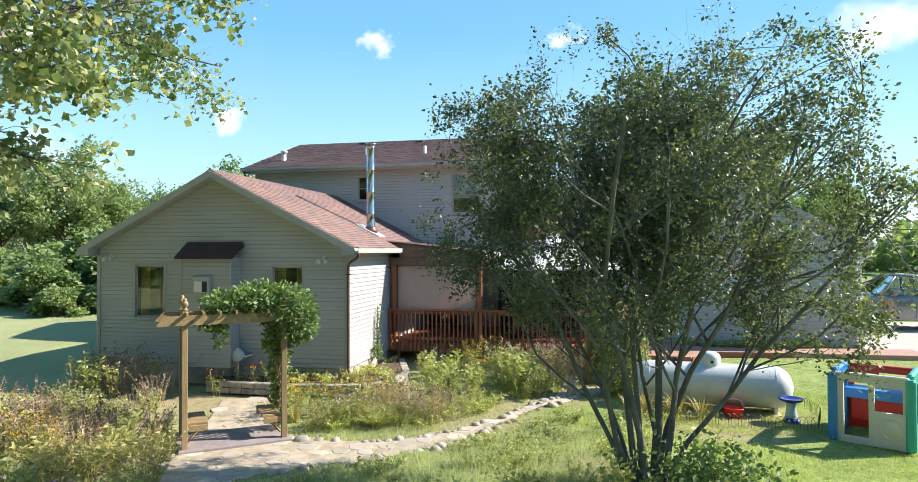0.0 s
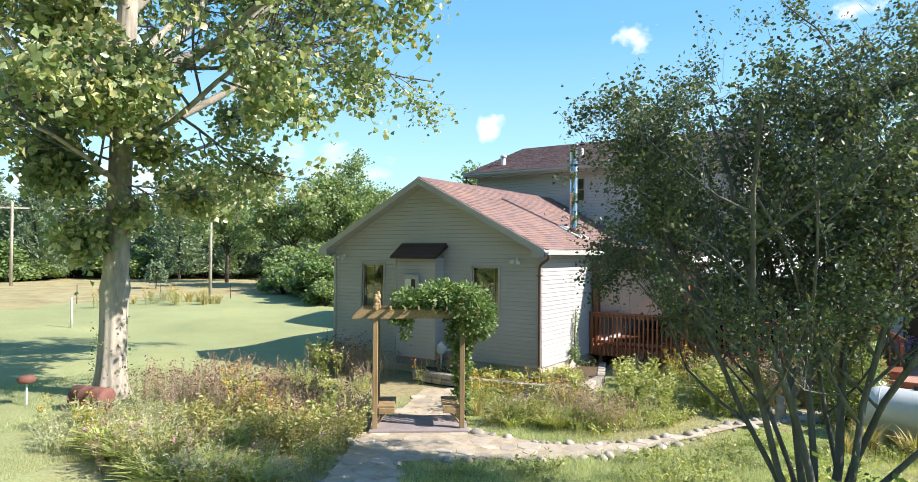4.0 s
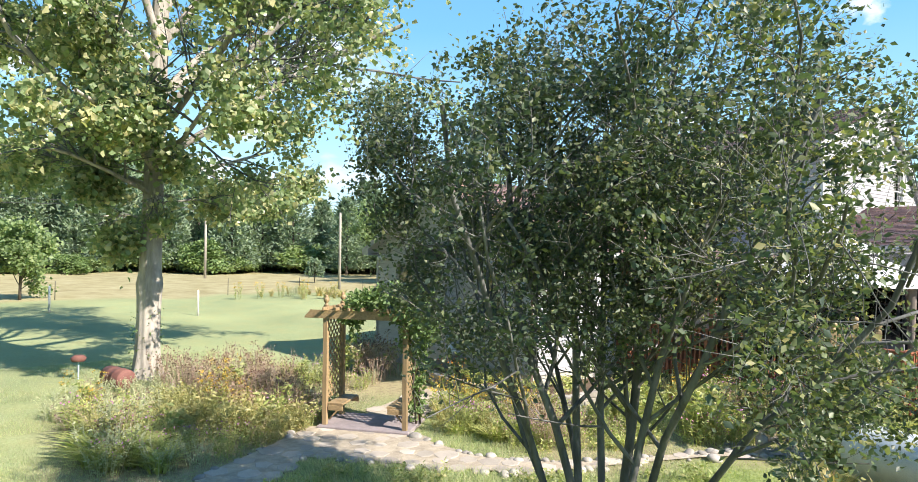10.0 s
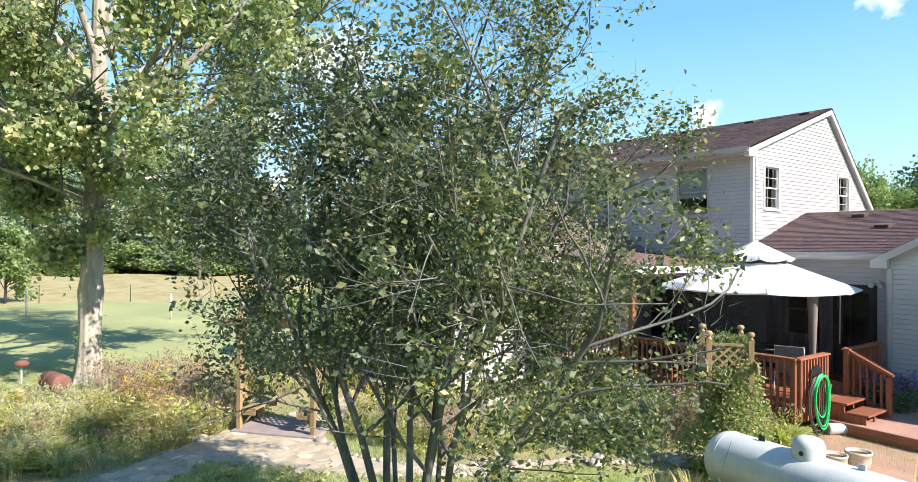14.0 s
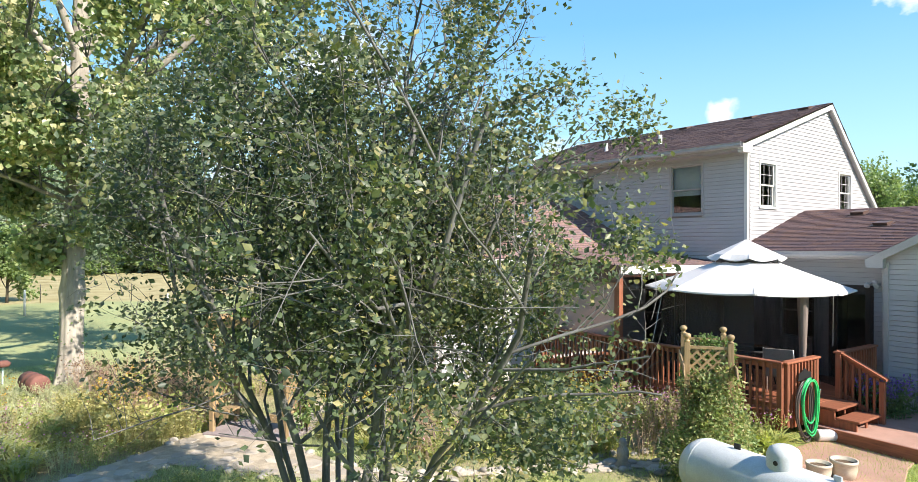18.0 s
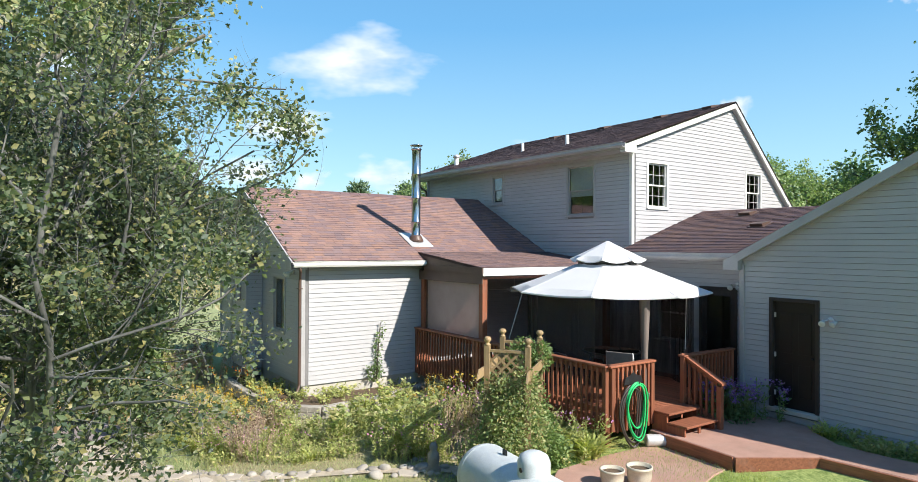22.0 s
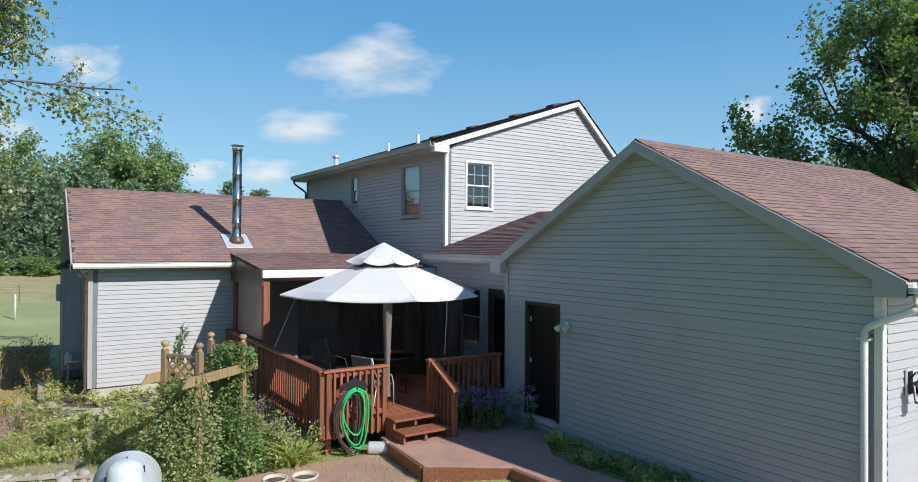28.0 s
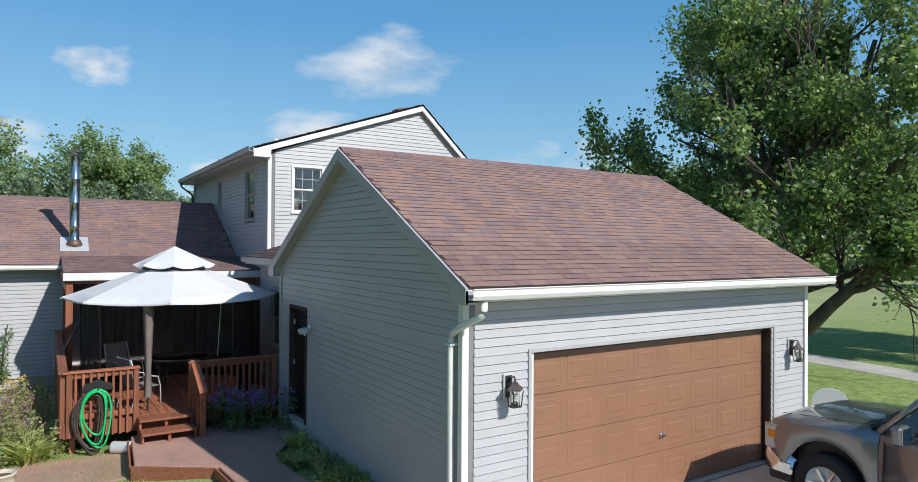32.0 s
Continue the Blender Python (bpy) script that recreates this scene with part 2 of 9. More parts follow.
M_LEAF_POPLAR = leafy("poplar_leaf", [(0.13, 0.205, 0.09), (0.25, 0.345, 0.145), (0.22, 0.305, 0.14), (0.43, 0.47, 0.25), (0.52, 0.51, 0.25)], 0.34, 0.3)
M_LEAF_MAPLE = leafy("maple_leaf", [(0.1, 0.17, 0.07), (0.145, 0.235, 0.085), (0.19, 0.295, 0.1), (0.28, 0.37, 0.125)], 0.4, 0.42)
M_LEAF_FAR = leafy("far_leaf", [(0.17, 0.265, 0.11), (0.23, 0.335, 0.13), (0.29, 0.38, 0.155), (0.2, 0.295, 0.13)], 0.4)
M_LEAF_PINE = leafy("pine_needle", [(0.14, 0.22, 0.14), (0.2, 0.29, 0.17), (0.25, 0.35, 0.2)], 0.3)
M_LEAF_ROSE = leafy("rose_leaf", [(0.15, 0.24, 0.085), (0.24, 0.33, 0.12), (0.33, 0.39, 0.16), (0.42, 0.37, 0.19)], 0.35)
M_LEAF_VINE = leafy("vine_leaf", [(0.1, 0.175, 0.055), (0.15, 0.25, 0.08), (0.22, 0.33, 0.115), (0.13, 0.2, 0.065)], 0.3)
M_GRASS = leafy("grass_blade", [(0.31, 0.39, 0.21), (0.39, 0.47, 0.26), (0.47, 0.5, 0.31), (0.52, 0.5, 0.34)], 0.5)
M_STALK = leafy("garden_stalk", [(0.35, 0.35, 0.13), (0.47, 0.44, 0.17), (0.3, 0.34, 0.11), (0.56, 0.46, 0.24), (0.38, 0.28, 0.16)], 0.3)


M_GRASS_LUSH = leafy("lush_grass_blade", [(0.26, 0.36, 0.11), (0.34, 0.44, 0.15), (0.41, 0.48, 0.18), (0.47, 0.48, 0.23)], 0.5)


def ground_material():
    m, nt, b = nodes_of("lawn_and_soil")
    v = place(nt)
    fine = noise_tex(nt, v, 22, 5, 0.75)
    mid = noise_tex(nt, v, 1.3, 5, 0.65)
    broad = noise_tex(nt, v, 0.18, 4, 0.6)
    green = ramp(nt, fine, (0.3, (0.2, 0.24, 0.115)), (0.5, (0.315, 0.36, 0.19)), (0.72, (0.41, 0.42, 0.26)))
    dry = ramp(nt, fine, (0.3, (0.27, 0.28, 0.11)), (0.7, (0.46, 0.43, 0.24)))
    c = mixrgb(nt, ramp(nt, mid, (0.42, (0, 0, 0)), (0.7, (0.7, 0.7, 0.7))), green, dry)
    c = mixrgb(nt, 1.0, c, ramp(nt, broad, (0.35, (0.85, 0.88, 0.85)), (0.65, (1.12, 1.1, 1.05))), "MULTIPLY")
    lush = ramp(nt, fine, (0.3, (0.18, 0.24, 0.075)), (0.5, (0.28, 0.35, 0.12)), (0.72, (0.38, 0.42, 0.18)))
    tuft = noise_tex(nt, v, 5.5, 5, 0.7)
    lush = mixrgb(nt, 1.0, lush, ramp(nt, tuft, (0.32, (0.55, 0.62, 0.5)), (0.55, (1, 1, 1)), (0.75, (1.35, 1.2, 1.15))), "MULTIPLY")
    # lawn pales westward: drier grass, with the glare there put into the colour
    sx = nt.nodes.new("ShaderNodeSeparateXYZ")
    nt.links.new(place(nt), sx.inputs[0])
    drift = nt.nodes.new("ShaderNodeMath")
    drift.operation = "MULTIPLY_ADD"
    nt.links.new(mid, drift.inputs[0])
    drift.inputs[1].default_value = 4.0
    nt.links.new(sx.outputs[0], drift.inputs[2])
    east = nt.nodes.new("ShaderNodeMapRange")
    east.inputs[1].default_value, east.inputs[2].default_value = -8.0, 3.5
    nt.links.new(drift.outputs[0], east.inputs[0])
    c = mixrgb(nt, east.outputs[0], c, lush)
    # tall dry meadow past the mown lawn
    sep = nt.nodes.new("ShaderNodeSeparateXYZ")
    nt.links.new(place(nt), sep.inputs[0])
    wob = nt.nodes.new("ShaderNodeMath")
    wob.operation = "MULTIPLY_ADD"
    nt.links.new(broad, wob.inputs[0])
    wob.inputs[1].default_value = 3.0
    nt.links.new(sep.outputs[0], wob.inputs[2])
    far = nt.nodes.new("ShaderNodeMapRange")
    far.inputs[1].default_value, far.inputs[2].default_value = -31.0, -32.5
    nt.links.new(wob.outputs[0], far.inputs[0])
    meadow = ramp(nt, noise_tex(nt, place(nt, (1, 1, 1)), 0.6, 6, 0.7), (0.3, (0.26, 0.22, 0.11)), (0.5, (0.38, 0.33, 0.18)), (0.7, (0.46, 0.41, 0.25)))
    c = mixrgb(nt, far.outputs[0], c, meadow)
    # bare soil of the planted beds
    soil = ramp(nt, noise_tex(nt, v, 9, 5, 0.7), (0.3, (0.22, 0.185, 0.11)), (0.55, (0.38, 0.33, 0.2)), (0.8, (0.3, 0.31, 0.14)))
    at = nt.nodes.new("ShaderNodeAttribute")
    at.attribute_name = "soil"
    c = mixrgb(nt, at.outputs["Fac"], c, soil)
    nt.links.new(c, b.inputs["Base Color"])
    b.inputs["Roughness"].default_value = 0.95
    b.inputs["Specular IOR Level"].default_value = 0.1
    bump(nt, b, fine, 0.6, 0.03)
    return m


M_GROUND = ground_material()


def canvas():
    """Thin white canopy cloth that lets some light through."""
    m = M_CANVAS_PLAIN
    nt = m.node_tree
    t = nt.nodes.new("ShaderNodeBsdfTranslucent")
    t.inputs[0].default_value = (0.9, 0.89, 0.9, 1)
    mx = nt.nodes.new("ShaderNodeMixShader")
    mx.inputs[0].default_value = 0.35
    nt.links.new(nt.nodes["Principled BSDF"].outputs[0], mx.inputs[1])
    nt.links.new(t.outputs[0], mx.inputs[2])
    nt.links.new(mx.outputs[0], nt.nodes["Material Output"].inputs[0])
    return m


M_CANVAS = canvas()


# ---- building blocks ----
def part(name, bm, material, parent=None, label="", smooth=False):
    """Links a bmesh as one mesh object, under a thing or a part."""
    me = bpy.data.meshes.new(name)
    bm.to_mesh(me)
    bm.free()
    if smooth:
        me.shade_smooth()
    if material:
        me.materials.append(material)
    ob = new(name, me)
    ob.parent = parent
    if label:
        ob["label"] = label
    return ob


def piece(name, me, parent, m=None):
    """An object on shared mesh data."""
    ob = new(name, me)
    ob.parent = parent
    if m is not None:
        ob.matrix_basis = m
    return ob


def thing(name, label, category, group="", kind="", at=(0, 0, 0), turn=0.0):
    ob = new(name)
    ob.empty_display_size = 0.2
    ob.matrix_basis = pose(*at, 0, 0, turn)
    return tagged(ob, label, category, group, kind)


def add_box(bm, x0, x1, y0, y1, z0, z1, m=None, bevel=0.0):
    r = bmesh.ops.create_cube(bm, size=1.0, matrix=Matrix.Translation(((x0 + x1) / 2, (y0 + y1) / 2, (z0 + z1) / 2)) @ Matrix.Diagonal((x1 - x0, y1 - y0, z1 - z0, 1)))
    vs = r["verts"]
    if bevel:
        es = list({e for v in vs for e in v.link_edges})
        o = bmesh.ops.bevel(bm, geom=es, offset=bevel, segments=1, affect="EDGES")
        vs = list({v for f in o["faces"] for v in f.verts} | {v for v in vs if v.is_valid})
    if m is not None:
        bmesh.ops.transform(bm, matrix=m, verts=vs)
    return bm


def box(x0, x1, y0, y1, z0, z1, m=None, bevel=0.0):
    return add_box(bmesh.new(), x0, x1, y0, y1, z0, z1, m, bevel)


def add_prism(bm, poly, axis, a, b):
    """A polygon extruded along an axis from a to b; poly gives the two other coordinates in axis order."""
    def p(u, v, w):
        return {"x": (w, u, v), "y": (u, w, v), "z": (u, v, w)}[axis]
    lo = [bm.verts.new(p(u, v, a)) for u, v in poly]
    hi = [bm.verts.new(p(u, v, b)) for u, v in poly]
    n = len(poly)
    bm.faces.new(lo)
    bm.faces.new(hi[::-1])
    for i in range(n):
        bm.faces.new((lo[i], hi[i], hi[(i + 1) % n], lo[(i + 1) % n]))
    bmesh.ops.recalc_face_normals(bm, faces=bm.faces)
    return bm


def prism(poly, axis, a, b):
    return add_prism(bmesh.new(), poly, axis, a, b)


def add_tube(bm, pts, radii, sides=8, cap=True):
    """A tapered tube through points."""
    rings = []
    pts = [Vector(p) for p in pts]
    if not hasattr(radii, "__len__"):
        radii = [radii] * len(pts)
    up = Vector((0.31, 0.17, 0.93))
    for i, p in enumerate(pts):
        d = (pts[min(i + 1, len(pts) - 1)] - pts[max(i - 1, 0)]).normalized()
        a = d.cross(up)
        if a.length < 0.05:
            a = d.cross(Vector((1, 0, 0)))
        a.normalize()
        b = d.cross(a)
        rings.append([bm.verts.new(p + (a * math.cos(2 * math.pi * k / sides) + b * math.sin(2 * math.pi * k / sides)) * radii[i]) for k in range(sides)])
    for r, s in zip(rings, rings[1:]):
        for k in range(sides):
            bm.faces.new((r[k], r[(k + 1) % sides], s[(k + 1) % sides], s[k]))
    if cap and sides > 2:
        bm.faces.new(rings[0][::-1])
        bm.faces.new(rings[-1])
    return bm


def tube(pts, radii, sides=8, cap=True):
    return add_tube(bmesh.new(), pts, radii, sides, cap)


def add_lathe(bm, profile, at=(0, 0, 0), sides=24, m=None):
    """A profile of (radius, height) turned round the z axis."""
    rings = []
    for r, z in profile:
        if r < 1e-5:
            rings.append([bm.verts.new((at[0], at[1], at[2] + z))])
        else:
            rings.append([bm.verts.new((at[0] + r * math.cos(2 * math.pi * k / sides), at[1] + r * math.sin(2 * math.pi * k / sides), at[2] + z)) for k in range(sides)])
    for a, b in zip(rings, rings[1:]):
        for k in range(sides):
            q = (a[k % len(a)], a[(k + 1) % len(a)], b[(k + 1) % len(b)], b[k % len(b)])
            q = list(dict.fromkeys(q))
            if len(q) > 2:
                bm.faces.new(q)
    if m is not None:
        bmesh.ops.transform(bm, matrix=m, verts=[v for r in rings for v in r])
    return bm


def lathe(profile, at=(0, 0, 0), sides=24, m=None):
    return add_lathe(bmesh.new(), profile, at, sides, m)


def mesh_arrays(name, co, faces_flat, per, material, smooth=False):
    """A mesh from numpy arrays with the same number of corners on every face."""
    me = bpy.data.meshes.new(name)
    n = len(faces_flat) // per
    me.vertices.add(len(co))
    me.vertices.foreach_set("co", np.ascontiguousarray(co, np.float32).ravel())
    me.loops.add(len(faces_flat))
    me.loops.foreach_set("vertex_index", np.ascontiguousarray(faces_flat, np.int32))
    me.polygons.add(n)
    me.polygons.foreach_set("loop_start", np.arange(0, n * per, per, dtype=np.int32))
    me.update(calc_edges=True)
    if smooth:
        me.shade_smooth()
    me.materials.append(material)
    return me


def leaves_mesh(name, pts, size, material, rng, droop=0.3, slim=0.6, spread_by=0.4, aim=None):
    """Pointed leaves, each folded along its rib, at the given points."""
    n = len(pts)
    d = rng.normal(size=(n, 3))
    d[:, 2] = d[:, 2] * 0.7 - droop
    if aim is not None:
        d = d * 0.5 + aim
    d /= np.linalg.norm(d, axis=1)[:, None]
    s = np.cross(d, rng.normal(size=(n, 3)))
    s /= np.linalg.norm(s, axis=1)[:, None] + 1e-9
    nor = np.cross(d, s)
    le = size * rng.uniform(1 - spread_by, 1 + spread_by, (n, 1))
    w = le * slim * 0.5
    co = np.empty((n, 4, 3))
    co[:, 0] = pts
    co[:, 1] = pts + d * le * 0.45 + s * w + nor * w * 0.35
    co[:, 2] = pts + d * le
    co[:, 3] = pts + d * le * 0.45 - s * w + nor * w * 0.35
    i = np.arange(n)[:, None] * 4
    f = np.concatenate([i, i + 1, i + 2, i, i + 2, i + 3], 1).ravel()
    return mesh_arrays(name, co.reshape(-1, 3), f, 3, material)


def smoothstep(a, b, x):
    t = min(1.0, max(0.0, (x - a) / (b - a)))
    return t * t * (3 - 2 * t)


def ground_z(x, y):
    """Height of the ground: a low terrace at the house, a dip in the garden before it, and flat country beyond."""
    z = -0.70 + 0.12 * smoothstep(10.4, 14.0, y) + 0.16 * smoothstep(14.0, 16.5, y) + 0.14 * smoothstep(17.2, 20.2, y)
    z += 0.28 * smoothstep(-7.5, -13.0, x) * (1 - smoothstep(10.4, 14.0, y))
    z += 0.3 * smoothstep(-13.0, -32.0, x) * (1 - smoothstep(17.0, 24.0, y))
    z += 0.2 * math.exp(-((x - 0.6) ** 2 + (y - 8.6) ** 2) / 3.5)
    return z

# ---- ground ----
BED_SPOTS = [(-8.6, 8.0, 3.2), (-6.6, 6.6, 2.0), (-9.6, 10.4, 2.4), (-2.6, 12.6, 1.8), (-4.6, 13.0, 1.5), (-1.0, 14.6, 1.6), (0.6, 9.3, 1.6), (-8.5, 12.6, 1.5), (2.2, 13.4, 2.0), (-10.4, 7.0, 1.3), (1.5, 13.5, 1.1), (2.6, 13.35, 1.1), (3.5, 13.2, 0.7)]


def ground():
    xs = np.unique(np.concatenate([np.arange(-40, 40, 0.5), np.linspace(-900, -40, 30), np.linspace(40, 900, 30)]))
    ys = np.unique(np.concatenate([np.arange(-12, 50, 0.5), np.linspace(-900, -12, 30), np.linspace(50, 900, 30)]))
    co = np.array([(x, y, ground_z(x, y) + 0.02 * noise.noise((x * 0.7, y * 0.7, 0)) - (0.12 if -12.1 < x < -5.7 and 14 < y < 29 or -2.5 < x < 7.3 and 20.7 < y < 27 else 0)) for y in ys for x in xs])
    nx, ny = len(xs), len(ys)
    i = (np.arange(ny - 1)[:, None] * nx + np.arange(nx - 1)[None]).ravel()
    me = mesh_arrays("ground", co, np.stack([i, i + 1, i + nx + 1, i + nx], 1).ravel(), 4, M_GROUND, True)
    soil = np.zeros(len(co))
    for bx, by, br in BED_SPOTS:
        d = np.hypot(co[:, 0] - bx, co[:, 1] - by)
        soil = np.maximum(soil, np.clip((br - d) / 0.6, 0, 1))
    me.attributes.new("soil", "FLOAT", "POINT").data.foreach_set("value", soil.astype(np.float32))
    return tagged(new("ground", me), "mown lawn with dry patches, garden soil and meadow", "ground", kind="structure")


ground()

# ---- house shell ----
COURSE = 0.102


def wall(name, label, origin, along, out, spans, openings, z0, z1, board_from=None, parent=None, thick=0.14):
    """A sided wall. origin: its foot; along, out: unit vectors in plan; spans(z) gives its ends at a height; openings: (u0, u1, z0, z1)."""
    ox, oy = origin
    core = bmesh.new()

    def put(bm, u0, u1, w0, w1, v0, v1, d0, d1):
        # a block from height v0 to v1, whose ends lie at u0..u1 below and w0..w1 above, from d0 to d1 outward
        vs = []
        for (a, b, v) in ((u0, u1, v0), (w0, w1, v1)):
            for u, d in ((a, d0), (b, d0), (b, d1), (a, d1)):
                vs.append(bm.verts.new((ox + along[0] * u + out[0] * d, oy + along[1] * u + out[1] * d, v)))
        for f in ((0, 1, 2, 3), (7, 6, 5, 4), (0, 4, 5, 1), (1, 5, 6, 2), (2, 6, 7, 3), (3, 7, 4, 0)):
            bm.faces.new([vs[k] for k in f])

    def bands(v0, v1):
        """Ends below and above of the pieces of a band, with the openings cut out."""
        a, b, c, d = *spans(v0), *spans(v1)
        out_ = [(a, b, c, d)]
        for u0, u1, w0, w1 in openings:
            if w0 < v1 - 1e-4 and w1 > v0 + 1e-4:
                nxt = []
                for p in out_:
                    if min(p[1], p[3]) <= u0 or max(p[0], p[2]) >= u1:
                        nxt.append(p)
                        continue
                    if p[0] < u0:
                        nxt.append((p[0], u0, p[2], u0))
                    if p[1] > u1:
                        nxt.append((u1, p[1], u1, p[3]))
                out_ = nxt
        return out_

    cuts = sorted({z0, z1, *[min(max(w, z0), z1) for o in openings for w in o[2:]], *[z for z in BREAKS if z0 < z < z1]})
    for v0, v1 in zip(cuts, cuts[1:]):
        if v1 - v0 > 1e-3:
            for p in bands(v0, v1):
                put(core, *p[:2], *p[2:], v0, v1, -thick, 0)
    bmesh.ops.recalc_face_normals(core, faces=core.faces)
    ob = tagged(part(name, core, M_CORE, parent), label, "wall", kind="structure")
    z = board_from if board_from is not None else z0
    while z < z1 - 0.01:
        v1 = min(z + COURSE, z1)
        # a course that an opening's edge crosses is split there
        steps = sorted({z, v1, *[w for o in openings for w in o[2:] if z + 0.004 < w < v1 - 0.004]})
        for s0, s1 in zip(steps, steps[1:]):
            for p in bands(s0, s1):
                if min(p[1] - p[0], 9) < 0.02:
                    continue
                bm = bmesh.new()
                vs = []
                foot, head = s0 == z and s1 - s0 > 0.02, s1 == v1 and s1 - s0 > 0.02
                # the gap bares the dark core as a painted shade line under the lap
                gap = 0.004 if head else 0.0
                lip = (0.005 if foot else 0.001) / (s1 - s0)
                up = 1 - gap / (s1 - s0)
                low, dep0, dep1 = 0.005 if foot else 0.018 - 0.013 * (s0 - z) / COURSE, 0.018 - 0.013 * (s0 - z) / COURSE, 0.018 - 0.013 * (s1 - z) / COURSE
                for (a, b, v, dep) in ((p[0], p[1], s0, low), (p[0] + (p[2] - p[0]) * lip, p[1] + (p[3] - p[1]) * lip, s0 + (s1 - s0) * lip, dep0), (p[0] + (p[2] - p[0]) * up, p[1] + (p[3] - p[1]) * up, s1 - gap, dep1)):
                    for u, d in ((a, 0.0005), (b, 0.0005), (b, dep), (a, dep)):
                        vs.append(bm.verts.new((ox + along[0] * u + out[0] * d, oy + along[1] * u + out[1] * d, v)))
                for f in ((0, 1, 2, 3), (11, 10, 9, 8), (0, 4, 5, 1), (1, 5, 6, 2), (2, 6, 7, 3), (3, 7, 4, 0), (4, 8, 9, 5), (5, 9, 10, 6), (6, 10, 11, 7), (7, 11, 8, 4)):
                    bm.faces.new([vs[k] for k in f])
                bmesh.ops.recalc_face_normals(bm, faces=bm.faces)
                part("siding_board", bm, M_SIDING, ob)
        z += COURSE
    return ob


BREAKS = [2.77, 2.82, 5.2, 5.52, 2.95]


def strip(name, bm, mat, label="", kind="structure", cat="trim"):
    return tagged(part(name, bm, mat), label or name.replace("_", " "), cat, kind=kind)


def shingle_slope(name, label, eave_a, eave_b, top_a, top_b, picked=(0, 0), tab=0.22, course=0.115, rows_picked=None):
    """A roof slope: a deck with courses of shingle tabs. The corners run along the eave and along the top, on the same side."""
    ea, eb, ta, tb = (Vector(v) for v in (eave_a, eave_b, top_a, top_b))
    n = (eb - ea).cross(ta - ea).normalized()
    if n.z < 0:
        n = -n
    deck = bmesh.new()
    lo = [deck.verts.new(v - n * 0.05) for v in (ea, eb, tb, ta)]
    hi = [deck.verts.new(v) for v in (ea, eb, tb, ta)]
    for f in (lo, hi, (lo[0], lo[1], hi[1], hi[0]), (lo[1], lo[2], hi[2], hi[1]), (lo[2], lo[3], hi[3], hi[2]), (lo[3], lo[0], hi[0], hi[3])):
        deck.faces.new(f)
    bmesh.ops.recalc_face_normals(deck, faces=deck.faces)
    ob = tagged(part(name, deck, M_DECK), label, "roof", kind="structure")
    run = ((ta + tb) / 2 - (ea + eb) / 2)
    rows = max(1, int(run.length / course))
    rng = random.Random(len(name) * 7)
    co, faces = [], []
    count = 0
    for r in range(rows + 1):
        f0, f1 = r / rows, min(1.0, (r + 1.12) / rows)
        if r == rows:
            break
        a0, b0, a1, b1 = ea.lerp(ta, f0), eb.lerp(tb, f0), ea.lerp(ta, f1), eb.lerp(tb, f1)
        length = (b0 - a0).length
        if length < 0.05:
            continue
        u = -rng.uniform(0, tab)
        while u < length:
            w = tab * rng.choice((0.8, 1.0, 1.0, 1.0, 1.15))
            s0, s1 = max(0, u) / length, min(length, u + w - 0.005) / length
            u += w
            if s1 - s0 < 0.01:
                continue
            lift = 0.012 + rng.choice((0, 0, 0.003, 0.005))
            q = [a0.lerp(b0, s0), a0.lerp(b0, s1), a1.lerp(b1, s1), a1.lerp(b1, s0)]
            vs = [q[0] + n * 0.001, q[1] + n * 0.001, q[0] + n * lift, q[1] + n * lift, q[2] + n * 0.005, q[3] + n * 0.005]
            fs = [(0, 1, 3), (0, 3, 2), (2, 3, 4), (2, 4, 5)]
            if picked[0] <= r < picked[1] and count < 300:
                me = bpy.data.meshes.new("shingle")
                me.from_pydata(vs, [], fs)
                me.materials.append(M_SHINGLE)
                me.materials.append(M_EDGE)
                me.polygons.foreach_set("material_index", [1, 1, 0, 0])
                piece("shingle", me, ob)
                count += 1
            else:
                k = len(co)
                co.extend(vs)
                faces.extend([k + i for f in fs for i in f])
    me = mesh_arrays("shingles", np.array([tuple(v) for v in co]), np.array(faces), 3, M_SHINGLE)
    me.materials.append(M_EDGE)
    me.polygons.foreach_set("material_index", np.tile([1, 1, 0, 0], len(me.polygons) // 4))
    piece("shingles", me, ob)["kind"] = "stuff"
    return ob


def rake(name, x_or_y, axis, a, b, drop=0.17, thick=0.035, mat=None, label=""):
    """A sloping barge board from a to b = (across, height), standing in the plane axis = x_or_y."""
    (u0, z0), (u1, z1) = a, b
    return strip(name, prism([(u0, z0), (u1, z1), (u1, z1 - drop), (u0, z0 - drop)], axis, x_or_y - thick, x_or_y), mat or M_FASCIA, label or "painted barge board along the gable")


# wing
WX0, WX1, WY, WPX, WPZ = -12.15, -5.58, 13.92, -8.87, 4.52
WS = 0.509  # its pitch


def wing_span(z):
    if z <= 2.77:
        return 0.0, WX1 - WX0
    d = (z - 2.77) / WS
    return d, WX1 - WX0 - d


def gable_z(x, px, pz, s):
    return pz - s * abs(x - px)


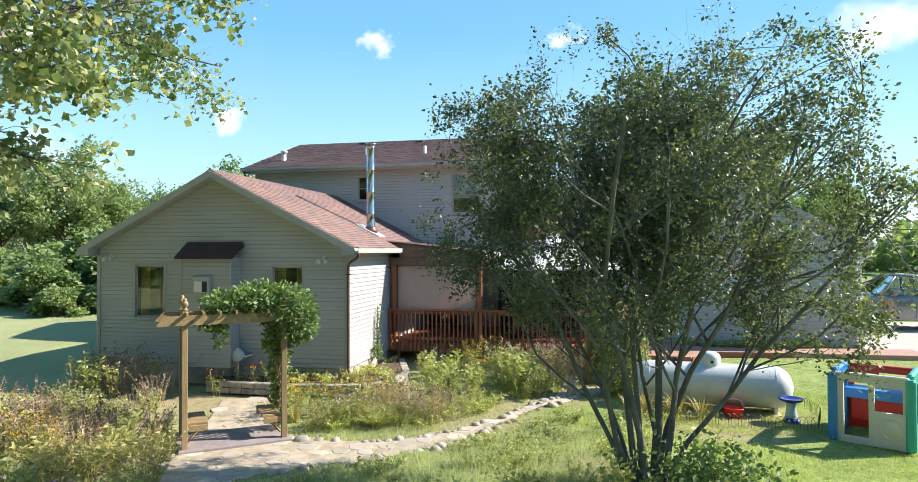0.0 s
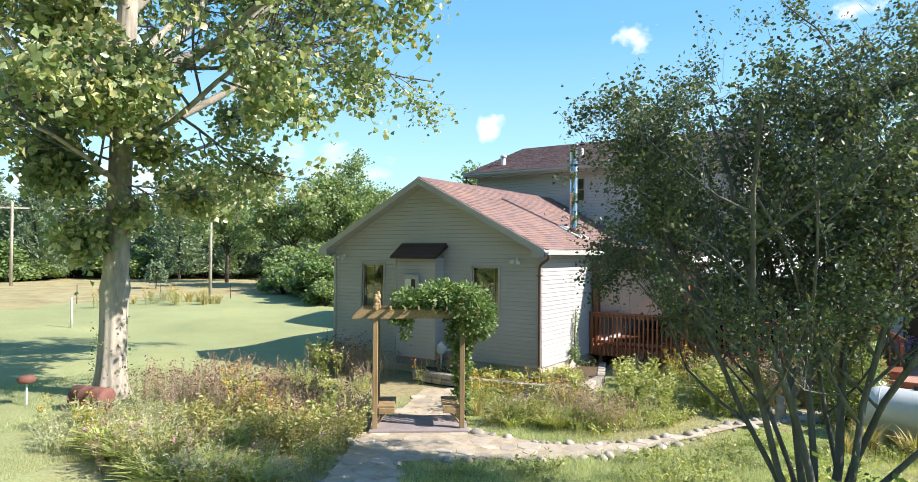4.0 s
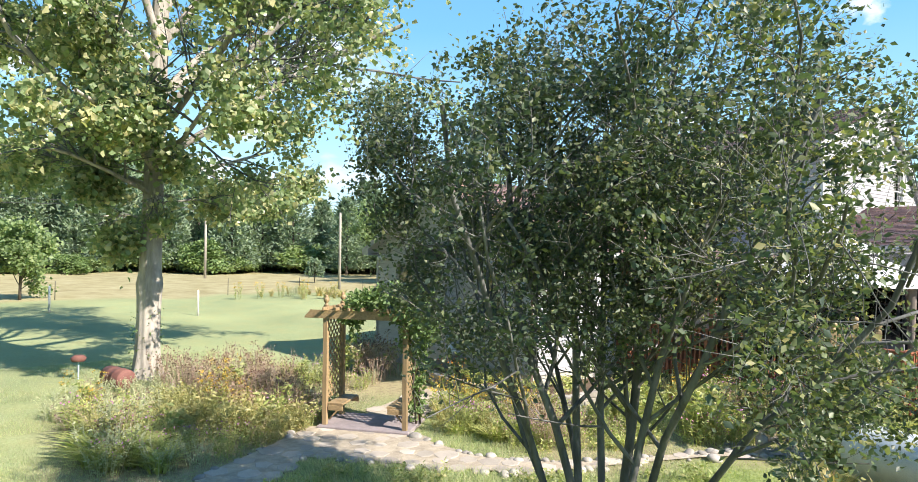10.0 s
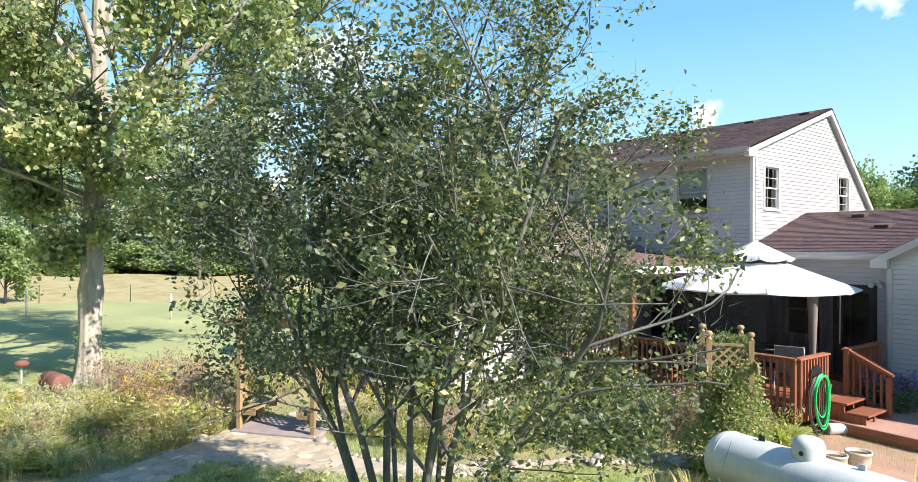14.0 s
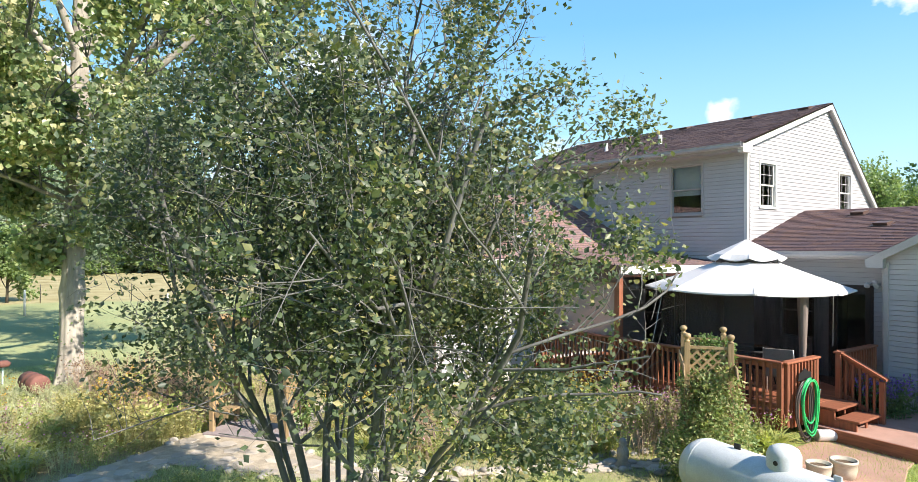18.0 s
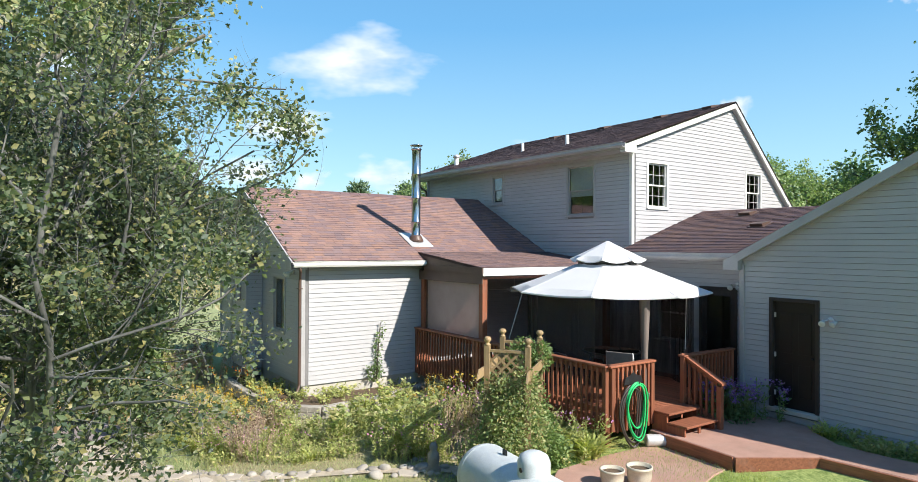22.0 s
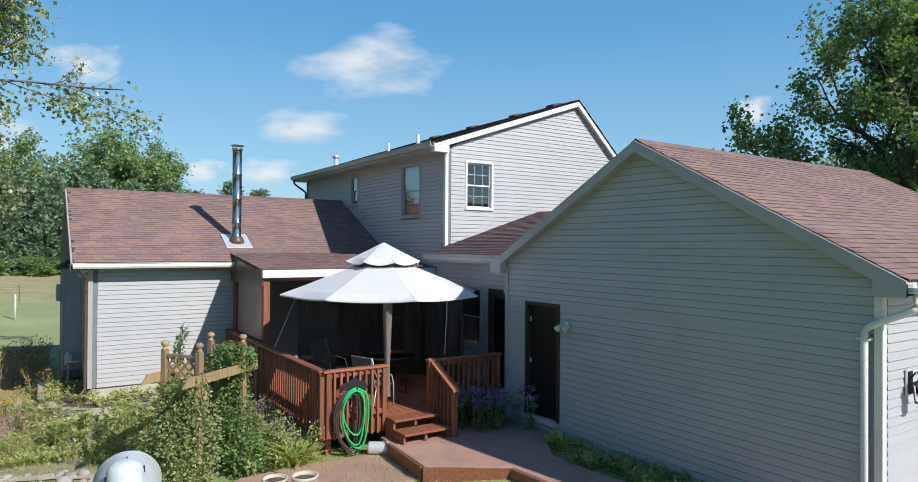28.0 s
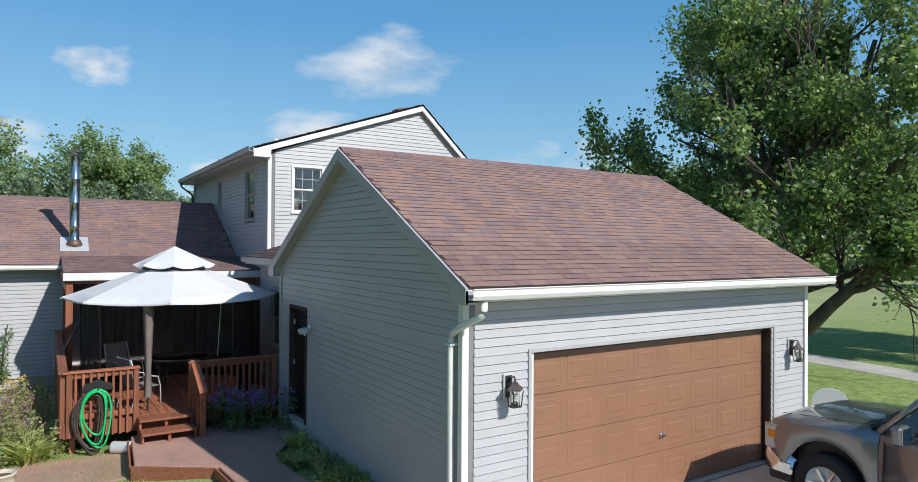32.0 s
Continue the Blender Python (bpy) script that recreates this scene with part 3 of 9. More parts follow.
WIN_L, WIN_R = (1.02, 1.84, 0.98, 2.27), (4.70, 5.49, 0.98, 2.25)
wall("wall_wing_front", "greige horizontal siding on the shaded wing gable", (WX0, WY), (1, 0), (0, -1), wing_span, [WIN_L, WIN_R], -0.1, 4.42)
wall("wall_wing_side", "greige horizontal siding on the sunlit wing side", (WX1, WY + 0.141), (0, 1), (1, 0), lambda z: (0, 7.1), [], -0.1, 2.53)
wall("wall_wing_far", "greige horizontal siding on the far wing side", (WX0, 21.2), (0, -1), (-1, 0), lambda z: (0, 7.28), [], -0.1, 2.53)
# main house: a saltbox, tall behind
MX0, MX1, MY0, MRY, MRZ = -11.95, -2.52, 21.2, 25.45, 7.13
MF, MB = 0.37, 0.93
MY1 = 29.9


def main_span(z):
    lo = 0.0 if z <= 5.52 else (z - 5.52) / MF
    hi = MY1 - MY0 if z <= 2.95 else MY1 - MY0 - (z - 2.95) / MB
    return lo, hi


W2, WS2 = (7.21, 8.18, 3.87, 5.2), (3.85, 4.35, 4.36, 5.2)
wall("wall_main_front", "greige horizontal siding on the shaded upper storey", (MX0, MY0), (1, 0), (0, -1), lambda z: (0, MX1 - MX0), [W2, WS2, (5.2, 7.4, 0.1, 2.1)], -0.1, 5.5, board_from=0.1)
G1, G2 = (0.46, 1.22, 4.03, 5.16), (4.84, 5.6, 4.06, 5.18)
wall("wall_main_gable", "greige horizontal siding on the sunlit main gable", (MX1, MY0 + 0.141), (0, 1), (1, 0), main_span, [G1, G2], -0.1, 7.06, board_from=2.7)
wall("wall_main_far", "greige horizontal siding on the far main gable", (MX0, MY1), (0, -1), (-1, 0), lambda z: (MY1 - MY0 - main_span(z)[1], MY1 - MY0 - main_span(z)[0]), [], -0.1, 6.95, board_from=6.0)
strip("wall_main_back", box(MX0, MX1, MY1, MY1 + 0.14, -0.3, 2.8), M_CORE, "plain back wall of the house", cat="wall")
# connector with sliding doors
CY = 21.02
SLIDE, SWIN = (2.05, 2.95, 0.12, 2.18), (0.95, 1.75, 0.9, 2.15)
wall("wall_connector", "greige siding round dark glazed doors", (MX1, CY), (1, 0), (0, -1), lambda z: (0.004, 3.35), [SLIDE, SWIN], -0.1, 2.72)
# garage
GX0, GX1, GY0, GY1, GPX, GPZ, GS = 0.86, 7.39, 20.5, 27.3, 4.12, 4.62, 0.535


def gar_span(z):
    d = 0 if z <= 2.82 else (z - 2.82) / GS
    return d, GX1 - GX0 - d


MAN, BIG = (0.58, 1.45, 0.0, 2.05), (0.95, 5.85, -0.2, 1.93)
wall("wall_garage_front", "greige horizontal siding on the shaded garage gable", (GX0, GY0), (1, 0), (0, -1), gar_span, [MAN], -0.2, 4.54)
wall("wall_garage_side", "greige horizontal siding round the garage door, in sun", (GX1, GY0 + 0.141), (0, 1), (1, 0), lambda z: (0, GY1 - GY0 - 0.141), [(BIG[0] - 0.141, BIG[1] - 0.141, -0.3, BIG[3])], -0.2, 2.64)
wall("wall_garage_back", "greige siding on the garage back gable", (GX1, GY1), (-1, 0), (0, 1), gar_span, [], -0.2, 4.54, board_from=4.2)
wall("wall_garage_inner", "greige siding on the garage inner side", (GX0, GY1), (0, -1), (-1, 0), lambda z: (0, GY1 - GY0 - 0.141), [], -0.2, 2.5, board_from=0.0)

# roofs
OV = 0.32


def gable_roof(tag, x0, x1, px, pz, s, y0, y1, picked=(0, 0)):
    ze0, ze1 = pz - s * (px - x0), pz - s * (x1 - px)
    shingle_slope("roof_" + tag + "_sunny", "reddish brown asphalt shingle roof slope in sun", (x1, y0, ze1), (x1, y1, ze1), (px, y0, pz), (px, y1, pz), picked)
    shingle_slope("roof_" + tag + "_far", "reddish brown asphalt shingle roof slope turned from the sun", (x0, y1, ze0), (x0, y0, ze0), (px, y1, pz), (px, y0, pz))
    cap = bmesh.new()
    y = y0
    while y < y1 - 0.05:
        add_prism(cap, [(px - 0.15, pz - s * 0.15 + 0.016), (px, pz + 0.03), (px + 0.15, pz - s * 0.15 + 0.016), (px, pz + 0.012)], "y", y, min(y1, y + 0.29))
        y += 0.3
    strip("ridge_" + tag, cap, M_SHINGLE, "shingle ridge cap", cat="roof")


gable_roof("wing", WX0 - OV, WX1 + OV, WPX, 4.51, WS, WY - 0.35, MY0)
gable_roof("garage", GX0 - OV, GX1 + OV, GPX, 4.67, GS, GY0 - 0.15, GY1 + 0.2, (0, 12))
shingle_slope("roof_main_front", "reddish brown shingle roof slope over the upper storey", (MX0 - 0.35, MY0 - 0.42, 5.56), (MX1 + 0.15, MY0 - 0.42, 5.56), (MX0 - 0.35, MRY, 7.16), (MX1 + 0.15, MRY, 7.16))
shingle_slope("roof_main_back", "steep shingle slope at the back", (MX1 + 0.15, MY1 + 0.3, 7.16 - MB * (MY1 + 0.3 - MRY)), (MX0 - 0.35, MY1 + 0.3, 7.16 - MB * (MY1 + 0.3 - MRY)), (MX1 + 0.15, MRY, 7.16), (MX0 - 0.35, MRY, 7.16))
shingle_slope("roof_connector", "low reddish brown shingle roof beside the upper storey", (MX1 + 0.02, CY - 0.38, 2.9), (GX0 + 0.9, CY - 0.38, 2.9), (MX1 + 0.02, 24.1, 4.0), (GX0 + 2.9, 24.1, 4.0))
shingle_slope("roof_connector_back", "back slope of the low shingle roof", (GX0 + 2.9, 27.0, 2.9), (MX1 + 0.02, 27.0, 2.9), (GX0 + 2.9, 24.1, 4.0), (MX1 + 0.02, 24.1, 4.0))
shingle_slope("roof_porch", "shallow reddish brown shingle roof over the porch", (-2.92, 16.9, 2.55), (-2.92, MY0, 2.55), (-5.62, 16.9, 2.865), (-5.62, MY0, 2.865))
strip("porch_end_board", prism([(-5.56, 2.83), (-2.93, 2.53), (-2.93, 2.49), (-5.27, 2.5), (-5.27, 2.66)], "y", 16.905, 16.925), M_BROWN, "brown end board under the porch roof")
for tag, x0, x1, px, pz, s, y in (("wing", WX0 - OV, WX1 + OV, WPX, 4.505, WS, WY - 0.35), ("garage", GX0 - OV, GX1 + OV, GPX, 4.665, GS, GY0 - 0.15)):
    rake("barge_board_" + tag, y, "y", (x0, pz - s * (px - x0)), (px, pz))
    rake("barge_board_" + tag, y, "y", (x1, pz - s * (x1 - px)), (px, pz))
    # soffit return under the overhang
    for a, b in ((x0, px), (x1, px)):
        za, zb = pz - s * abs(px - a) - 0.15, pz - 0.15
        strip("soffit_" + tag, prism([(a, za), (b, zb), (b, zb + 0.02), (a, za + 0.02)], "y", y, y + (0.33 if tag == "wing" else 0.14)), M_FASCIA, "painted soffit under the gable overhang")
for tag, xw, xo, ze, s, y, deep in (("wing", WX0, WX0 - OV, 4.505 - WS * (WPX - WX0 + OV), WS, WY - 0.35, 0.33), ("wing", WX1, WX1 + OV, 4.505 - WS * (WX1 + OV - WPX), WS, WY - 0.35, 0.33), ("garage", GX0, GX0 - OV, 4.665 - GS * (GPX - GX0 + OV), GS, GY0 - 0.15, 0.13), ("garage", GX1, GX1 + OV, 4.665 - GS * (GX1 + OV - GPX), GS, GY0 - 0.15, 0.13)):
    strip("eave_return_" + tag, prism([(xo, ze - 0.175), (xw, ze - 0.175), (xw, ze + s * OV - 0.03), (xo, ze - 0.03)], "y", y - 0.038, y + deep), M_FASCIA, "boxed eave return at the foot of the gable")
rake("barge_board_main", MX1 + 0.15, "x", (MY0 - 0.42, 5.55), (MRY, 7.15), 0.18, mat=M_TRIM)
rake("barge_board_main", MX1 + 0.15, "x", (MY1 + 0.3, 7.15 - MB * (MY1 + 0.3 - MRY)), (MRY, 7.15), 0.2, mat=M_TRIM)
for a, za, b, zb in ((MY0 - 0.42, 5.38, MRY, 6.97), (MY1 + 0.3, 6.95 - MB * (MY1 + 0.3 - MRY), MRY, 6.95)):
    strip("soffit_main", prism([(a, za), (b, zb), (b, zb + 0.02), (a, za + 0.02)], "x", MX1 - 0.0, MX1 + 0.115), M_FASCIA, "painted soffit under the main gable")


def gutter(name, a, b, out, mat, label):
    """A box gutter between two points, with its open trough and rolled lip."""
    (x0, y0, z), (x1, y1, _) = a, b
    ox, oy = out
    bm = bmesh.new()
    prof = [(0, 0), (0.10, 0.0), (0.125, 0.045), (0.11, 0.10), (0.13, 0.115), (0.13, 0.125), (0.10, 0.12), (0.112, 0.045), (0.09, 0.014), (0.012, 0.014), (0.012, 0.11), (0, 0.11)]
    rings = [[bm.verts.new((x + ox * d, y + oy * d, z + h)) for d, h in prof] for x, y in ((x0, y0), (x1, y1))]
    k = len(prof)
    for i in range(k):
        bm.faces.new((rings[0][i], rings[0][(i + 1) % k], rings[1][(i + 1) % k], rings[1][i]))
    bm.faces.new(rings[0][::-1])
    bm.faces.new(rings[1])
    bmesh.ops.recalc_face_normals(bm, faces=bm.faces)
    return strip(name, bm, mat, label, cat="gutter")


ZW, ZG = 4.51 - WS * (WX1 + OV - WPX), 4.67 - GS * (GX1 + OV - GPX)
# gutters: white on sunny eaves, greige on shaded ones, shade put into the tone
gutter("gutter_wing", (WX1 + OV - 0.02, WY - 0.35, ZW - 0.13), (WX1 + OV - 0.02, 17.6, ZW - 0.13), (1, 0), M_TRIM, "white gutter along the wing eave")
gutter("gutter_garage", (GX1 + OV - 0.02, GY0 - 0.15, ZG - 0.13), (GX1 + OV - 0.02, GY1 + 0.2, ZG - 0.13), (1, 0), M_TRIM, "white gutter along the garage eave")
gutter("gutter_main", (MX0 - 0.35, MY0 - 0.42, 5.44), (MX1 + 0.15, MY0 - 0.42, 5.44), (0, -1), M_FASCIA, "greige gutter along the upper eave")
gutter("gutter_connector", (MX1 + 0.05, CY - 0.38, 2.78), (GX0 - 0.05, CY - 0.38, 2.78), (0, -1), M_FASCIA, "greige gutter over the deck doors")
# eave soffits and fascias
# garage boards are white on the sunny eave, greige on the inner, as painted shade
for nm, x0, x1, y0, y1, z0, z1, mt in (
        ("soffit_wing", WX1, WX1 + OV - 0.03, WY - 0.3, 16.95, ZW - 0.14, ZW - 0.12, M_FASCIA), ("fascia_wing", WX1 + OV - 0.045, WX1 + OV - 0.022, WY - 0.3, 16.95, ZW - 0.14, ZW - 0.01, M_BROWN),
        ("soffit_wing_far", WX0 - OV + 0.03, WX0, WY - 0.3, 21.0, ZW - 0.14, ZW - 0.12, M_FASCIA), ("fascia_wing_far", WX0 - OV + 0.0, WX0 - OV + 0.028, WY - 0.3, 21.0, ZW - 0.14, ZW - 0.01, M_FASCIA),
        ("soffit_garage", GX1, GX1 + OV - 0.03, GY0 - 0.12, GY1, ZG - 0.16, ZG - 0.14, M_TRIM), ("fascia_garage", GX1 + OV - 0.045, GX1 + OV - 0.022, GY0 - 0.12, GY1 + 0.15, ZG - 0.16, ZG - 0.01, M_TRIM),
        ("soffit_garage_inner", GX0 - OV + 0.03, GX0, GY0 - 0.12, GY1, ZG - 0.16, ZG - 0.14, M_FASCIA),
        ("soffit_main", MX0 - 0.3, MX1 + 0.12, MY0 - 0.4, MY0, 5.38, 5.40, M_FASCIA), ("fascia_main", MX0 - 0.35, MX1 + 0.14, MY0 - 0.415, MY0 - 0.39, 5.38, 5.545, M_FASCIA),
        ("soffit_connector", MX1 + 0.01, GX0 - 0.0, CY - 0.37, CY, 2.73, 2.75, M_FASCIA), ("fascia_connector", MX1 + 0.01, GX0 - 0.0, CY - 0.375, CY - 0.35, 2.73, 2.88, M_FASCIA),
        ("fascia_porch", -2.92, -2.89, 16.9, MY0 - 0.05, 2.38, 2.545, M_TRIM), ("fascia_porch_front", -5.26, -2.90, 16.87, 16.895, 2.42, 2.56, M_BROWN),
        ("ceiling_porch", -5.55, -2.93, 16.93, MY0, 2.36, 2.38, M_CORE)):
    strip(nm, box(x0, x1, y0, y1, z0, z1), mt, nm.split("_")[0] + " board under the eave")
# corner posts of the siding, and foundations
# white at the sunlit garage and main corners; greige elsewhere holds painted shade
for nm, x, y, z0, z1 in (("wing", WX0, WY, -0.1, 2.5), ("wing", WX1, WY, -0.1, 2.5), ("garage", GX0, GY0, -0.2, 2.7), ("garage", GX1, GY0, -0.2, 2.58), ("garage", GX1, GY1, -0.2, 2.58), ("main", MX1, MY0, 2.6, 5.4), ("main", MX0, MY0, -0.1, 5.4)):
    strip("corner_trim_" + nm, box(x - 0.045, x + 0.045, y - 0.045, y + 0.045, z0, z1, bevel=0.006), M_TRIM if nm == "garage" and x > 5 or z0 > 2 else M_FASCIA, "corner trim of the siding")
strip("foundation_wing", box(WX0 + 0.03, WX1 - 0.03, WY + 0.03, MY0, -0.7, -0.1), M_DRIVE, "low concrete foundation", cat="foundation")
strip("foundation_garage", box(GX0 + 0.02, GX1 - 0.02, GY0 + 0.02, GY1 - 0.02, -0.6, -0.21), M_DRIVE, "low concrete foundation", cat="foundation")
strip("floor", box(MX0 + 0.1, GX0 - 0.1, MY0 + 0.2, MY1 - 0.2, -0.2, 0.0), M_DARK, "floor inside, coloured dark as room shade", cat="floor")
# boxed returns at the foot of the main gable
strip("eave_return_main", box(MX1 + 0.0, MX1 + 0.148, MY0 - 0.418, MY0 - 0.0, 5.33, 5.52), M_TRIM, "white boxed eave return of the main gable")

# ---- windows, doors and fittings of the house ----
def window_unit(name, label, origin, along, out, op, frame_mat, sash="double", grid=None, curtain=None, mirrored=0.0):
    """A window in an opening of a wall: casing, sashes, panes and bars, with a dark sheet behind for the unlit room."""
    u0, u1, z0, z1 = op
    ox, oy = origin

    def blk(a, b, c, d, e, f, bev=0.004):
        # a..b along, c..d outward, e..f up
        bm = box(a, b, c, d, e, f, bevel=bev)
        m = Matrix(((along[0], out[0], 0, ox), (along[1], out[1], 0, oy), (0, 0, 1, 0), (0, 0, 0, 1)))
        bmesh.ops.transform(bm, matrix=m, verts=bm.verts)
        bmesh.ops.recalc_face_normals(bm, faces=bm.faces)
        return bm

    root = tagged(new(name), label, "window", kind="structure")
    for a, b, e, f in ((u0 - 0.05, u0 + 0.012, z0 - 0.05, z1 + 0.05), (u1 - 0.012, u1 + 0.05, z0 - 0.05, z1 + 0.05), (u0 + 0.012, u1 - 0.012, z1 - 0.012, z1 + 0.05), (u0 + 0.012, u1 - 0.012, z0 - 0.05, z0 + 0.012)):
        part("casing", blk(a, b, -0.06, 0.03, e, f), frame_mat, root)
    part("window_sill", blk(u0 - 0.06, u1 + 0.06, 0.0305, 0.055, z0 - 0.055, z0 - 0.02), frame_mat, root)
    zm = (z0 + z1) / 2
    rows = ((z0 + 0.013, zm + 0.02, -0.045), (zm - 0.02, z1 - 0.013, -0.02)) if sash == "double" else ((z0 + 0.013, z1 - 0.013, -0.03),)
    s = 0.035
    for e, f, d in rows:
        fr = part("sash", blk(u0 + 0.013, u0 + 0.013 + s, d - 0.02, d, e, f), frame_mat, root)
        part("sash_stile", blk(u1 - 0.013 - s, u1 - 0.013, d - 0.02, d, e, f), frame_mat, fr)
        part("sash_rail", blk(u0 + 0.013 + s, u1 - 0.013 - s, d - 0.02, d, f - s, f), frame_mat, fr)
        part("sash_rail", blk(u0 + 0.013 + s, u1 - 0.013 - s, d - 0.02, d, e, e + s), frame_mat, fr)
        pane = part("pane", blk(u0 + 0.013 + s, u1 - 0.013 - s, d - 0.012, d - 0.008, e + s, f - s, 0), M_GLASS, root)
        pane.visible_shadow = False
        if grid:
            cols, rws = grid
            for i in range(1, cols):
                uu = u0 + (u1 - u0) * i / cols
                part("glazing_bar", blk(uu - 0.008, uu + 0.008, d - 0.007, d - 0.001, e + s, f - s, 0), M_FASCIA, root)
            for j in range(1, rws):
                zz = e + (f - e) * j / rws
                part("glazing_bar", blk(u0 + 0.05, u1 - 0.05, d - 0.0065, d - 0.0015, zz - 0.008, zz + 0.008, 0), M_FASCIA, root)
    # pale sheet behind the upper glass paints in the reflected sky
    if mirrored:
        part("roller_blind", blk(u0 + 0.02, u1 - 0.02, -0.1, -0.095, z1 - mirrored * (z1 - z0), z1 - 0.02, 0), M_SKY_SHEET, root, "pale sheet standing for sky mirrored in the pane")
    # flat dark sheet in place of the room's shade
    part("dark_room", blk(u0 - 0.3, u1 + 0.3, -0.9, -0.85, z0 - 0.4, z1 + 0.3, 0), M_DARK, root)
    if curtain:
        bm = bmesh.new()
        n = 40
        for half in (0, 1):
            a, b = (u0 + 0.02, u0 + (u1 - u0) * 0.33) if half == 0 else (u1 - (u1 - u0) * 0.33, u1 - 0.02)
            prev = None
            for i in range(n + 1):
                u = a + (b - a) * i / n
                d = -0.2 + 0.02 * math.sin(i * 1.3)
                v = [bm.verts.new((ox + along[0] * u + out[0] * d, oy + along[1] * u + out[1] * d, z)) for z in (z0, z1)]
                if prev:
                    bm.faces.new((prev[0], v[0], v[1], prev[1]))
                prev = v
        part("curtain", bm, curtain, root, "pale gathered curtain", True)
    return root


# pale blue of the sky reflection, used on the sheet behind the pane
M_SKY_SHEET = painted("reflected_sky_tone", (0.62, 0.68, 0.78), 0.7, 0.04)
M_CURTAIN = painted("curtain_cloth", (0.5, 0.36, 0.16), 0.9, 0.15, 6)
M_BROWNFRAME = painted("brown_window_frame", (0.16, 0.115, 0.08), 0.5, 0.08)
window_unit("window_wing_1", "brown framed wing window with grille lines", (WX0, WY), (1, 0), (0, -1), WIN_L, M_FASCIA, "single", None, M_CURTAIN)
window_unit("window_wing_2", "brown framed wing window with drawn back curtains", (WX0, WY), (1, 0), (0, -1), WIN_R, M_FASCIA, "single", None, M_CURTAIN)
for op in (WIN_L, WIN_R):
    bm = bmesh.new()
    for u in (op[0] + 0.12, op[1] - 0.12):
        add_box(bm, WX0 + u - 0.006, WX0 + u + 0.006, WY + 0.02, WY + 0.027, op[2] + 0.05, op[3] - 0.05)
    for z in (op[2] + 0.13, op[3] - 0.13):
        add_box(bm, WX0 + op[0] + 0.05, WX0 + op[1] - 0.05, WY + 0.0175, WY + 0.0195, z - 0.006, z + 0.006)
    strip("window_grille", bm, M_BROWNFRAME, "thin brown grille near the window edge", cat="window")
window_unit("window_upper_1", "double hung upper window with a light frame", (MX0, MY0), (1, 0), (0, -1), W2, M_FASCIA, mirrored=0.62)
window_unit("window_upper_2", "small upper window with a light frame", (MX0, MY0), (1, 0), (0, -1), WS2, M_FASCIA)
window_unit("window_gable_1", "double hung gable window with glazing bars", (MX1, MY0 + 0.141), (0, 1), (1, 0), G1, M_TRIM, "double", (3, 2))
window_unit("window_gable_2", "double hung gable window with glazing bars", (MX1, MY0 + 0.141), (0, 1), (1, 0), G2, M_TRIM, "double", (3, 2))
window_unit("window_deck", "dark window by the deck doors", (MX1, CY), (1, 0), (0, -1), SWIN, M_FASCIA)
window_unit("window_porch", "wide dark porch window", (MX0, MY0), (1, 0), (0, -1), (5.2, 7.4, 0.1, 2.1), M_FASCIA)


def storm_door():
    """The dark glazed door from the house to the deck."""
    x0, x1, z0, z1 = MX1 + SLIDE[0], MX1 + SLIDE[1], SLIDE[2], SLIDE[3]
    d = tagged(new("door_deck"), "dark brown glazed storm door beside the deck", "door", kind="structure")
    for a, b, e, f in ((x0, x0 + 0.06, z0, z1), (x1 - 0.06, x1, z0, z1), (x0 + 0.06, x1 - 0.06, z1 - 0.06, z1)):
        part("door_frame", box(a, b, CY - 0.03, CY + 0.1, e, f, bevel=0.004), M_DARKWOOD, d)
    for a, b, e, f in ((x0 + 0.06, x0 + 0.17, z0, z1 - 0.06), (x1 - 0.17, x1 - 0.06, z0, z1 - 0.06), (x0 + 0.17, x1 - 0.17, z1 - 0.2, z1 - 0.06), (x0 + 0.17, x1 - 0.17, z0, z0 + 0.3)):
        part("stile", box(a, b, CY + 0.0, CY + 0.04, e, f, bevel=0.004), M_DARKWOOD, d)
    part("pane", box(x0 + 0.17, x1 - 0.17, CY + 0.015, CY + 0.021, z0 + 0.3, z1 - 0.2), M_GLASS, d)
    part("door_handle", tube([(x0 + 0.2, CY - 0.02, z0 + 0.95), (x0 + 0.2, CY - 0.05, z0 + 0.98), (x0 + 0.2, CY - 0.05, z0 + 1.08), (x0 + 0.2, CY - 0.02, z0 + 1.11)], 0.009), M_STEEL, d, "steel pull handle")
    # one dark sheet stands for the shade behind the door
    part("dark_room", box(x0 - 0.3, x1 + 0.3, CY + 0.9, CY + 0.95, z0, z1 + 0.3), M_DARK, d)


storm_door()


